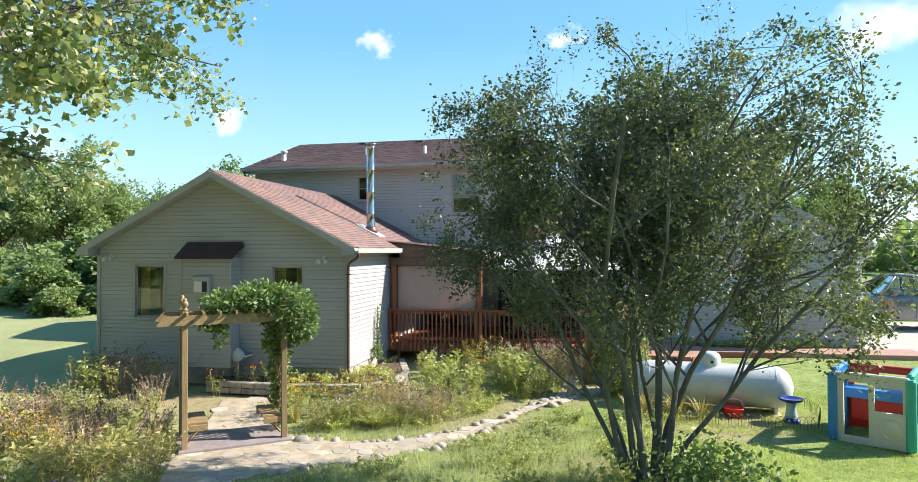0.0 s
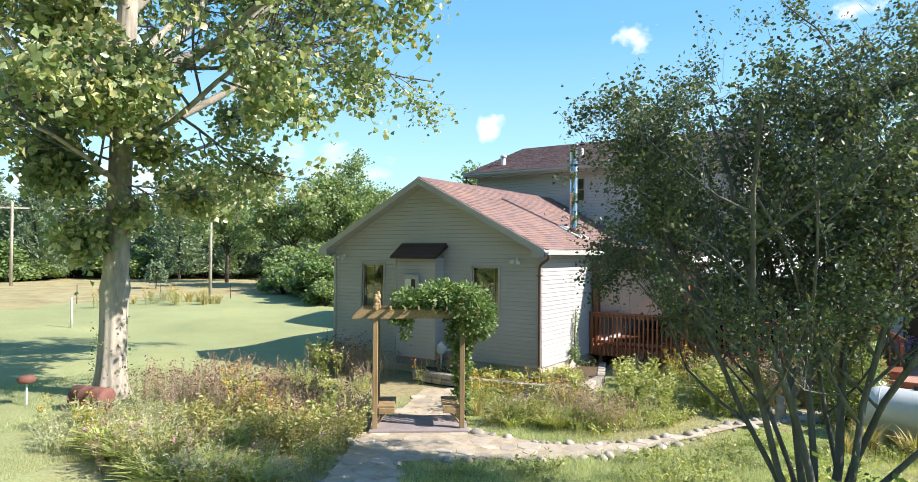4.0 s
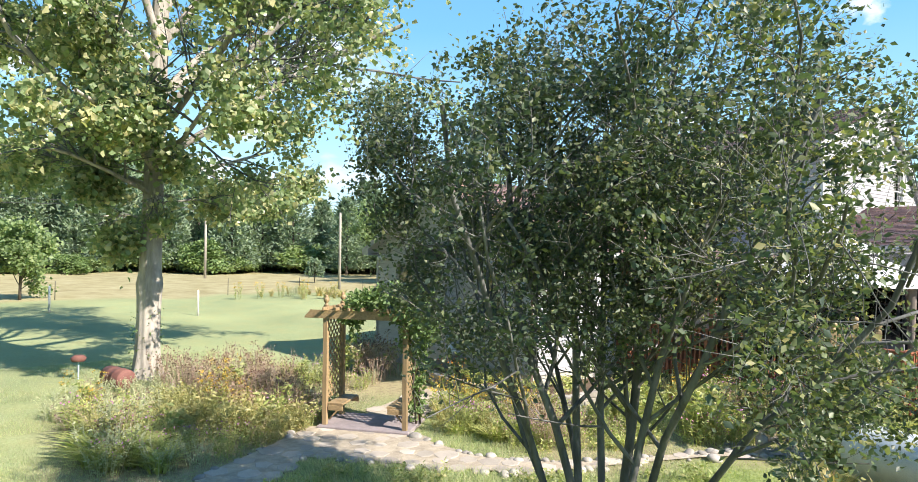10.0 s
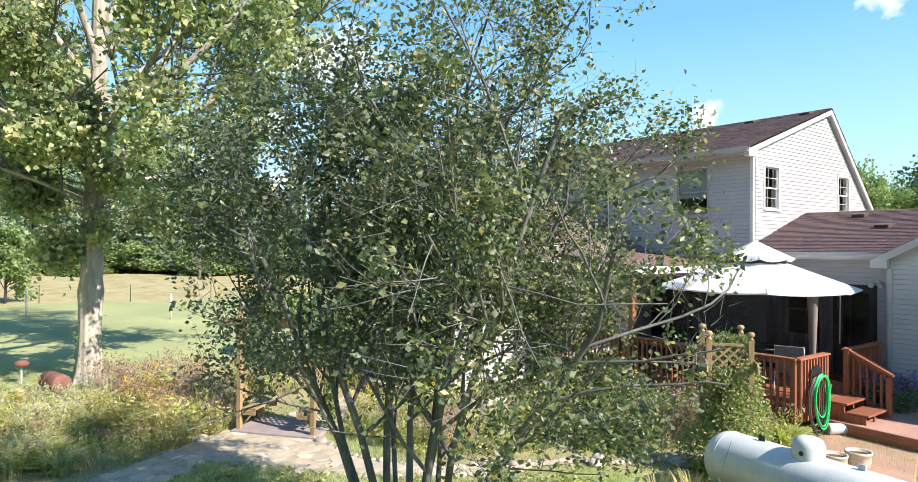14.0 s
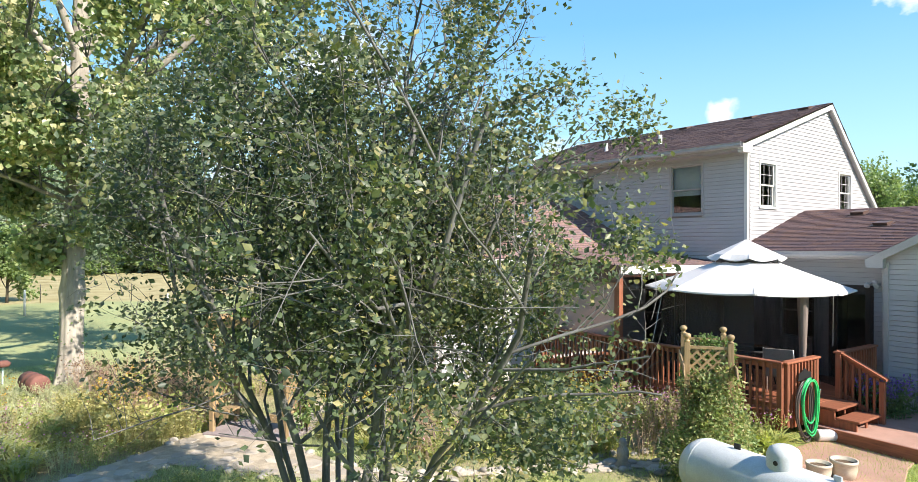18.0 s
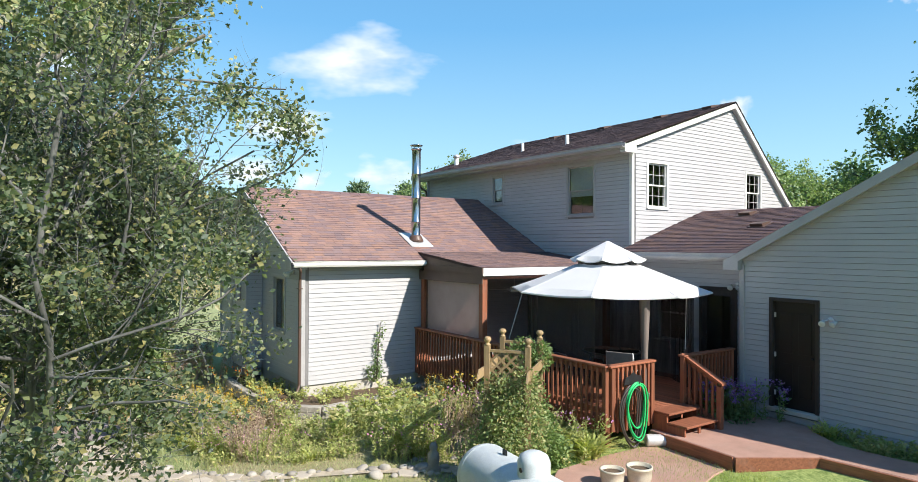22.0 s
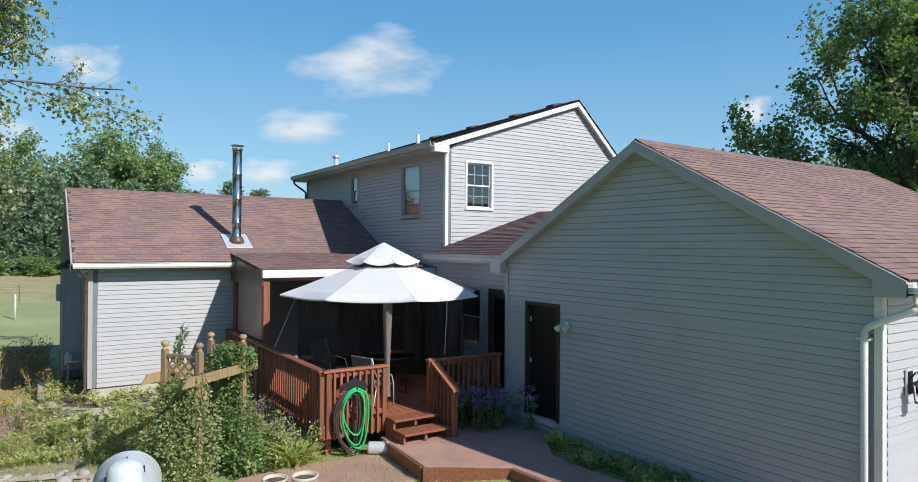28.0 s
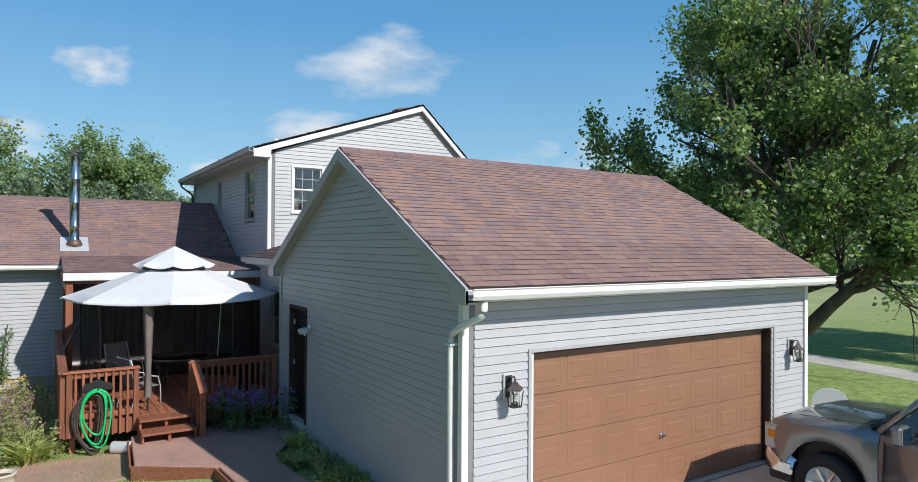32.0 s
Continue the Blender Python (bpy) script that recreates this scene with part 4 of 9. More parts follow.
def man_door():
    x0, x1, z0, z1 = GX0 + MAN[0], GX0 + MAN[1], MAN[2], MAN[3]
    d = tagged(new("door_garage"), "black flush side door of the garage", "door", kind="structure")
    for a, b, e, f in ((x0 - 0.03, x0 + 0.04, z0, z1 + 0.03), (x1 - 0.04, x1 + 0.03, z0, z1 + 0.03), (x0 + 0.04, x1 - 0.04, z1 - 0.04, z1 + 0.03)):
        part("door_frame", box(a, b, GY0 - 0.035, GY0 + 0.1, e, f, bevel=0.004), M_DARKWOOD, d)
    leaf = part("door_leaf", box(x0 + 0.042, x1 - 0.042, GY0 + 0.05, GY0 + 0.094, z0 + 0.02, z1 - 0.042, bevel=0.003), M_DOOR, d)
    for e, f in ((0.25, 0.85), (1.05, 1.8)):
        for a, b in ((x0 + 0.14, (x0 + x1) / 2 - 0.05), ((x0 + x1) / 2 + 0.05, x1 - 0.14)):
            part("panel", box(a, b, GY0 + 0.042, GY0 + 0.05, e, f, bevel=0.006), M_DOOR, leaf)
    for z in (0.28, 1.0, 1.75):
        part("hinge", box(x0 + 0.03, x0 + 0.07, GY0 + 0.03, GY0 + 0.052, z - 0.045, z + 0.045, bevel=0.003), M_FLASH, d, "bright steel hinge")
    part("door_knob", lathe([(0, -0.05), (0.02, -0.05), (0.028, -0.03), (0.02, -0.012), (0.01, -0.01), (0.01, 0.02), (0, 0.02)], sides=12, m=pose(x1 - 0.11, GY0 + 0.03, 1.0, -90)), M_BLACK, d, smooth=True)
    part("threshold", box(x0 - 0.03, x1 + 0.03, GY0 - 0.09, GY0 + 0.1, z0 - 0.06, z0 + 0.018, bevel=0.005), M_DRIVE, d, "pale concrete threshold")


man_door()


def garage_door():
    y0, y1, z0, z1 = GY0 + BIG[0] + 0.05, GY0 + BIG[1] - 0.02, -0.2, BIG[3] - 0.02
    d = tagged(new("door_overhead"), "brown raised panel overhead garage door, closed", "garage door", kind="structure")
    x = GX1 - 0.13
    rows, cols = 4, 8
    h = (z1 - z0) / rows
    for r in range(rows):
        a, b = z0 + r * h, z0 + (r + 1) * h - 0.006
        sec = part("door_section", box(x - 0.04, x, y0, y1, a, b, bevel=0.004), M_GDOOR, d)
        w = (y1 - y0) / cols
        for c in range(cols):
            u0, u1, v0, v1 = y0 + c * w + 0.05, y0 + (c + 1) * w - 0.05, a + 0.07, b - 0.07
            bm = bmesh.new()
            # a raised field with a sunk border round it
            rings = []
            for ins, dep in ((0, 0.001), (0.012, 0.004), (0.024, 0.001), (0.075, 0.001), (0.095, 0.006)):
                rings.append([bm.verts.new((x + dep, uu, vv)) for uu, vv in ((u0 + ins, v0 + ins), (u1 - ins, v0 + ins), (u1 - ins, v1 - ins), (u0 + ins, v1 - ins))])
            for p, q in zip(rings, rings[1:]):
                for k in range(4):
                    bm.faces.new((p[k], p[(k + 1) % 4], q[(k + 1) % 4], q[k]))
            bm.faces.new(rings[-1])
            bmesh.ops.recalc_face_normals(bm, faces=bm.faces)
            part("raised_panel", bm, M_GDOOR, sec)
    # sun-facing jamb white, far jamb and head dark: shade put into the colour
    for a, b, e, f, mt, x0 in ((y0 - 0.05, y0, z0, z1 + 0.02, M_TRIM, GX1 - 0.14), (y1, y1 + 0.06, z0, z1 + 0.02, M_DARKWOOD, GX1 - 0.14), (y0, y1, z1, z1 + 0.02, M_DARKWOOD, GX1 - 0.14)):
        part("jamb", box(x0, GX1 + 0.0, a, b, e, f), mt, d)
    for a, b, e, f in ((y0 - 0.095, y0 - 0.05, z0, z1 + 0.07), (y1 + 0.06, y1 + 0.105, z0, z1 + 0.07), (y0 - 0.05, y1 + 0.06, z1 + 0.022, z1 + 0.07)):
        part("casing", box(GX1 + 0.001, GX1 + 0.03, a, b, e, f, bevel=0.004), M_FASCIA, d, "greige metal casing")
    hz, hy = z0 + h * 1.42, (y0 + y1) / 2
    k = part("lock_handle", lathe([(0, 0), (0.035, 0), (0.03, 0.01), (0.012, 0.012), (0.012, 0.035), (0, 0.035)], sides=14, m=pose(x, hy, hz, 0, 90)), M_STEEL, d, "steel T lock handle", True)
    part("grip", box(x + 0.035, x + 0.05, hy - 0.045, hy + 0.045, hz - 0.009, hz + 0.009, bevel=0.003), M_STEEL, k)


garage_door()


M_BRONZE = painted("bronze", (0.13, 0.1, 0.095), 0.5, 0.15, 12, metal=0.4)


def wall_lantern(y, z):
    """A carriage lantern beside the garage door."""
    L = thing("wall_lantern", "dark bronze carriage lantern on the white garage siding", "wall lamp", "garage lanterns", at=(GX1 + 0.018, y, z))
    part("back_plate", box(0, 0.02, -0.055, 0.055, -0.12, 0.16, bevel=0.006), M_FLASH, L, "pale mounting block")
    part("backbone", box(0.02, 0.035, -0.035, 0.035, -0.1, 0.14, bevel=0.004), M_BLACK, L)
    part("arm", tube([(0.03, 0, 0.06), (0.07, 0, 0.13), (0.12, 0, 0.14), (0.13, 0, 0.1)], 0.008), M_BLACK, L, smooth=True)
    part("roof", lathe([(0, 0.12), (0.012, 0.11), (0.012, 0.09), (0.03, 0.085), (0.045, 0.05), (0.085, 0.02), (0.09, 0.0), (0, 0.0)], (0.13, 0, 0.0), 4), M_BRONZE, L, "flared bronze roof")
    cage = part("cage", bmesh.new(), M_BLACK, L)
    bm = bmesh.new()
    for sx, sy in ((1, 1), (1, -1), (-1, 1), (-1, -1)):
        add_tube(bm, [(0.13 + sx * 0.055, sy * 0.055, 0.0), (0.13 + sx * 0.042, sy * 0.042, -0.17)], 0.006, 4)
    add_box(bm, 0.085, 0.175, -0.045, 0.045, -0.185, -0.17)
    for k in range(-2, 3):
        add_tube(bm, [(0.13 + 0.05, k * 0.018, -0.12), (0.13 + 0.045, k * 0.018 + 0.006, -0.165)], 0.0025, 4)
    bm.to_mesh(cage.data)
    bm.free()
    part("glass", lathe([(0.06, 0.0), (0.05, -0.168)], (0.13, 0, 0), 4), M_LAMPGLASS, L, "seeded clear glass")
    part("bulb", lathe([(0, -0.05), (0.02, -0.06), (0.025, -0.09), (0.012, -0.13), (0.012, -0.16), (0, -0.16)], (0.13, 0, 0), 10), M_TRIM, L, smooth=True)
    return L


M_LAMPGLASS = glassy("lamp_glass", (0.85, 0.87, 0.85))
for spot in (21.1, 26.85):
    lamp = wall_lantern(spot, 1.56)
    lamp.matrix_basis = lamp.matrix_basis @ Matrix.Diagonal((1.1, 1.3, 1.05, 1))


def flood_light(x, y, z, label="pair of white flood lamps under the eave"):
    L = thing("flood_light", label, "flood light", "flood lights", at=(x, y, z))
    part("box", lathe([(0, 0), (0.05, 0), (0.055, 0.012), (0.04, 0.03), (0, 0.03)], sides=16, m=pose(0, 0, 0, 90)), M_FLASH, L, smooth=True)
    for s in (-1, 1):
        part("arm", tube([(s * 0.02, -0.02, 0), (s * 0.06, -0.05, -0.01), (s * 0.08, -0.07, -0.02)], 0.012), M_FLASH, L, smooth=True)
        part("lamp_head", lathe([(0, -0.05), (0.03, -0.045), (0.035, 0.0), (0.055, 0.05), (0.058, 0.07), (0.05, 0.074), (0, 0.08)], (0, 0, 0), 14, pose(s * 0.1, -0.1, -0.04, 120, s * 25)), M_TANK, L, "white reflector bulb", True)
    return L


flood_light(WX0 + 0.35, WY - 0.02, 2.48)
flood_light(WX1 - 0.55, WY - 0.02, 2.42)
flood_light(GX0 + 1.68, GY0 - 0.02, 1.75, "pair of white flood lamps beside the garage side door")
flood_light(0.45, CY - 0.02, 2.25, "pair of white flood lamps over the deck")


def downspout(name, pts, mat, label, r=0.034):
    """A square downspout with its bends, and straps."""
    d = thing(name, label, "downspout")
    # soften the bends
    run = [Vector(pts[0])]
    for a, b, c in zip(pts, pts[1:], pts[2:]):
        a, b, c = Vector(a), Vector(b), Vector(c)
        k1, k2 = b + (a - b).normalized() * min(0.05, (a - b).length * 0.4), b + (c - b).normalized() * min(0.05, (c - b).length * 0.4)
        run += [k1, (k1 + k2) / 4 + b / 2, k2]
    run.append(Vector(pts[-1]))
    part("pipe", tube(run, [r] * len(run), 8), mat, d, smooth=True)
    for p in (pts[-3], pts[-2]):
        part("strap", box(p[0] - 0.06, p[0] + 0.06, p[1] - 0.05, p[1] + 0.05, p[2] - 0.12, p[2] - 0.1), mat, d)
    return d


downspout("downspout", [(WX1 + OV + 0.03, WY - 0.2, ZW - 0.12), (WX1 + OV + 0.02, WY - 0.18, ZW - 0.22), (WX1 + 0.08, WY - 0.09, ZW - 0.36), (WX1 + 0.06, WY - 0.09, ZW - 0.5), (WX1 + 0.06, WY - 0.09, -0.1), (WX1 + 0.35, WY - 0.4, -0.42)], M_BROWN, "brown downspout at the wing corner", 0.032)
downspout("downspout", [(GX1 + OV + 0.01, GY0 + 0.05, ZG - 0.14), (GX1 + OV + 0.01, GY0 + 0.04, ZG - 0.3), (GX1 + 0.02, GY0 - 0.07, ZG - 0.46), (GX1 - 0.12, GY0 - 0.085, ZG - 0.54), (GX1 - 0.12, GY0 - 0.085, -0.05), (GX1 - 0.12, GY0 - 0.3, -0.12)], M_TRIM, "white downspout at the garage corner", 0.04)
downspout("downspout", [(MX0 - 0.25, MY0 - 0.46, 5.44), (MX0 - 0.22, MY0 - 0.44, 5.3), (MX0 + 0.0, MY0 - 0.09, 5.0), (MX0 + 0.0, MY0 - 0.09, 4.8), (MX0 + 0.0, MY0 - 0.09, 2.6), (MX0 + 0.0, MY0 - 0.12, 2.4)], M_BROWN, "dark downspout below the upper eave", 0.034)
downspout("downspout", [(GX0 - 0.1, CY - 0.46, 2.78), (GX0 - 0.1, CY - 0.46, 2.66), (GX0 - 0.05, GY0 - 0.02, 2.5), (GX0 - 0.06, GY0 + 0.02, 2.3), (GX0 - 0.06, GY0 + 0.02, 0.4), (GX0 - 0.06, GY0 + 0.02, 0.1)], M_FASCIA, "greige downspout in the deck corner", 0.03)


def bump_out():
    """The boxed flue on the wing gable, with its little lean-to roof."""
    b = thing("flue_box", "sided box on the wing gable with a dark lean-to roof", "wall box", at=(0, 0, 0))
    x0, x1, y0 = -9.56, -8.28, 13.5
    # dark core, bared between the boards as painted lap shade
    part("body", box(x0 + 0.02, x1 - 0.02, y0 + 0.02, WY - 0.022, -0.3, 2.5), M_CORE, b)
    z = -0.1
    while z < 2.36:
        part("siding_board", prism([(y0 - 0.004, z), (y0 + 0.02, z), (y0 + 0.02, z + COURSE - 0.007), (y0 + 0.008, z + COURSE - 0.007)], "x", x0, x1), M_SIDING, b)
        part("siding_board", prism([(x1 - 0.02, z), (x1 + 0.004, z), (x1 - 0.008, z + COURSE - 0.007), (x1 - 0.02, z + COURSE - 0.007)], "y", y0 + 0.02, WY - 0.022), M_SIDING, b)
        part("siding_board", prism([(x0 - 0.004, z), (x0 + 0.02, z), (x0 + 0.02, z + COURSE), (x0 + 0.01, z + COURSE)], "y", y0 + 0.02, WY - 0.022), M_SIDING, b)
        z += COURSE
    for x in (x0, x1):
        part("corner_strip", box(x - 0.025, x + 0.025, y0 - 0.025, y0 + 0.02, -0.1, 2.44, bevel=0.004), M_FASCIA, b)
    part("roof", prism([(y0 - 0.12, 2.42), (WY - 0.022, 2.72), (WY - 0.022, 2.77), (y0 - 0.12, 2.46)], "x", x0 - 0.1, x1 + 0.12), M_DECK, b, "dark metal lean-to roof")
    for k in range(4):
        y = y0 - 0.12 + k * 0.12
        part("roof_strip", prism([(y, 2.462 + (y - y0 + 0.12) * 0.72), (y + 0.13, 2.462 + (y - y0 + 0.25) * 0.72), (y + 0.13, 2.468 + (y - y0 + 0.25) * 0.72), (y, 2.474 + (y - y0 + 0.12) * 0.72)], "x", x0 - 0.1, x1 + 0.12), M_DECK, b)
    v = part("vent_hood", box(-9.2, -8.75, y0 - 0.13, y0 - 0.012, 1.6, 2.02, bevel=0.02), M_FASCIA, b, "grey vent hood with a pale face")
    part("vent_mouth", box(-9.13, -8.93, y0 - 0.136, y0 - 0.128, 1.66, 1.9), M_TRIM, v, "pale vent plate")
    part("vent_slot", box(-8.93, -8.8, y0 - 0.135, y0 - 0.127, 1.66, 1.9), M_BLACK, v)


bump_out()


def gas_meter():
    g = thing("gas_meter", "round pale gas meter on a riser before the wing", "gas meter", at=(-8.15, 13.62, -0.35))
    part("riser", tube([(0, 0, 0), (0, 0, 0.4)], 0.025), M_FLASH, g, smooth=True)
    part("dial", lathe([(0, -0.08), (0.12, -0.08), (0.14, -0.05), (0.14, 0.05), (0.12, 0.08), (0, 0.08)], sides=20, m=pose(0, 0, 0.52, 90)), M_TANK, g, smooth=True)
    part("pipe", tube([(0.1, 0, 0.5), (0.18, 0.02, 0.5), (0.2, 0.2, 0.5), (0.2, 0.27, 0.5)], 0.02), M_FLASH, g, smooth=True)
    part("regulator", lathe([(0, 0), (0.05, 0), (0.06, 0.03), (0.04, 0.06), (0, 0.07)], (0, 0, 0.64), 14), M_FLASH, g, smooth=True)


gas_meter()


def chimney():
    c = thing("stove_chimney", "tall shiny steel stove pipe on the wing roof", "chimney", at=(-6.19, 17.2, 3.06))
    base = part("flashing", prism([(-0.34, 0.28), (0.34, -0.066), (0.34, -0.046), (-0.34, 0.3)], "y", -0.32, 0.32), M_FLASH, c, "pale flashing plate")
    part("storm_collar", lathe([(0.0, 0.0), (0.2, 0.0), (0.19, 0.06), (0.15, 0.14), (0.135, 0.17), (0, 0.17)], (0, 0, 0.06), 28), M_BROWN, base, "rusty brown storm collar", True)
    z = 0.2
    for k, h in enumerate((0.35, 0.62, 0.62, 0.62)):
        part("pipe_section", lathe([(0.115, z), (0.123, z + 0.012), (0.123, z + 0.03), (0.115, z + 0.045), (0.115, z + h - 0.02), (0.12, z + h)], sides=28), M_STEEL, c, smooth=True)
        z += h
    cap = part("cap", lathe([(0.1, z), (0.14, z + 0.03), (0.14, z + 0.05), (0.1, z + 0.07)], sides=28), M_STEEL, c, smooth=True)
    part("cap_top", lathe([(0, z + 0.17), (0.16, z + 0.15), (0.17, z + 0.135), (0.15, z + 0.13), (0, z + 0.135)], sides=28), M_STEEL, cap, smooth=True)
    for k in range(6):
        a = k * math.pi / 3
        part("cap_strut", tube([(0.11 * math.cos(a), 0.11 * math.sin(a), z + 0.06), (0.13 * math.cos(a), 0.13 * math.sin(a), z + 0.14)], 0.008, 4), M_STEEL, cap)


chimney()


def roof_pipe(x, y, z, h, r, mat, label, cap=False):
    p = thing("vent_pipe", label, "vent pipe", "roof vents", at=(x, y, z))
    part("boot", lathe([(r * 2.6, -0.06), (r * 2.4, 0.0), (r * 1.3, 0.07), (r * 1.1, 0.1)], sides=16), M_FLASH, p, smooth=True)
    part("pipe", lathe([(r, -0.1), (r, h), (r * 0.85, h), (r * 0.85, h - 0.1), (0, h - 0.1)], sides=16), mat, p, smooth=True)
    if cap:
        part("cap", lathe([(r * 0.9, h), (r * 1.5, h + 0.03), (r * 1.6, h + 0.1), (r * 1.1, h + 0.12), (0, h + 0.16)], sides=16), mat, p, smooth=True)


def mz(y):
    return 7.16 - MF * (MRY - y)


roof_pipe(-8.3, 22.6, mz(22.6), 0.34, 0.05, M_TRIM, "white plastic vent pipe on the upper roof")
roof_pipe(-6.0, 22.4, mz(22.4), 0.36, 0.055, M_TRIM, "white plastic vent pipe on the upper roof")
roof_pipe(-11.3, 22.0, mz(22.0), 0.34, 0.08, M_FLASH, "capped metal flue on the upper roof", True)


def box_vent(x, y, z, pitch):
    v = thing("roof_vent", "low dark box vent on the shingle roof", "roof vent", "box vents", at=(x, y, z))
    v.matrix_basis = pose(x, y, z, math.degrees(math.atan(pitch)))
    part("flange", box(-0.2, 0.2, -0.2, 0.22, 0.014, 0.024), M_BROWN, v)
    part("hood", prism([(-0.16, 0.024), (0.18, 0.024), (0.18, 0.045), (-0.1, 0.09), (-0.17, 0.09)], "x", -0.15, 0.15), M_BROWN, v)


for x in (-9.3, -6.9, -4.6, -2.9):
    box_vent(x, 25.0, mz(25.0), MF)
CP = 1.1 / (24.1 - CY + 0.38)


def cz(y):
    return 2.9 + CP * (y - CY + 0.38)


box_vent(-0.9, 23.6, cz(23.6), CP)
box_vent(1.8, 23.5, cz(23.5), CP)
box_vent(0.0, 22.6, cz(22.6), CP)
roof_pipe(2.4, 23.3, cz(23.3), 0.3, 0.055, M_TRIM, "white plastic vent pipe on the low roof")

# ---- deck, porch and gazebo ----
DZ = 0.13  # deck floor
DX0, DX1, DY0, DY1 = -5.53, 0.62, 16.9, 20.98


def deck():
    d = thing("deck", "red stained wooden deck with plank floor", "deck")
    y = DY0
    me = {}
    while y < DY1 - 0.02:
        w = min(0.138, DY1 - y)
        for a, b in ((DX0, -2.6), (-2.594, DX1)):
            if y > GY0 - 0.1 and b > GX0 - 0.05:
                b = GX0 - 0.05
            part("plank", box(a, b, y, y + w, DZ - 0.03, DZ, bevel=0.004), M_REDWOOD_Y, d)
        y += 0.145
    part("rim_board", box(DX0, DX1, DY0 - 0.04, DY0 - 0.002, -0.12, DZ - 0.002, bevel=0.004), M_REDWOOD_Y, d)
    part("rim_board", box(DX1 + 0.002, DX1 + 0.04, DY0 - 0.04, GY0 - 0.05, -0.12, DZ - 0.002, bevel=0.004), M_REDWOOD, d)
    for x in (-5.3, -3.2, -1.2, 0.5):
        for yy in (17.0, 18.6, 20.3):
            part("footing_post", box(x - 0.045, x + 0.045, yy - 0.045, yy + 0.045, -0.75, -0.0), M_REDWOOD, d)
    for yy in (17.6, 18.4, 19.2, 20.0):
        part("joist", box(DX0, DX1, yy - 0.02, yy + 0.02, -0.11, DZ - 0.032), M_REDWOOD_Y, d)
    return d


deck()


def railing(name, a, b, label, top=1.0, posts=(0.0, 1.0), low=0.24, flat=True):
    """A straight deck railing: posts, cap, two rails and square balusters that hang down over the rim."""
    (x0, y0), (x1, y1) = a, b
    L = math.hypot(x1 - x0, y1 - y0)
    r = thing(name, label, "railing", "deck railings", at=(x0, y0, 0), turn=math.degrees(math.atan2(y1 - y0, x1 - x0)))
    for p in posts:
        part("post", box(p * L - 0.045, p * L + 0.045, -0.045, 0.045, -0.1, top - 0.02, bevel=0.006), M_REDWOOD, r)
    part("cap_rail", box(-0.06, L + 0.06, -0.07, 0.075, top - 0.018, top + 0.02, bevel=0.006), M_REDWOOD_Y, r)
    part("top_rail", box(0.046, L - 0.046, -0.02, 0.02, top - 0.11, top - 0.02, bevel=0.004), M_REDWOOD_Y, r)
    part("bottom_rail", box(0.046, L - 0.046, -0.02, 0.02, low - 0.045, low + 0.045, bevel=0.004), M_REDWOOD_Y, r)
    bm = box(-0.02, 0.02, -0.02, 0.02, -0.12 if flat else low - 0.05, top - 0.03, bevel=0.004)
    me = bpy.data.meshes.new("baluster")
    bm.to_mesh(me)
    bm.free()
    me.materials.append(M_REDWOOD)
    n = max(2, int(L / 0.125))
    for i in range(n):
        piece("baluster", me, r, pose(0.08 + (L - 0.16) * (i + 0.5) / n, -0.042, 0))
    return r


railing("deck_railing", (-5.5, DY0 - 0.05), (-3.12, DY0 - 0.05), "red stained deck railing in shade beside the wing")
railing("deck_railing", (-3.0, DY0 - 0.05), (0.6, DY0 - 0.05), "red stained deck railing with square balusters")
railing("deck_railing", (0.66, DY0), (0.66, 17.96), "red stained deck railing beside the steps", posts=(0.04, 1.0))
railing("deck_railing", (0.66, 18.88), (0.66, GY0 - 0.1), "red stained deck railing towards the garage wall", posts=(0.0, 1.0))


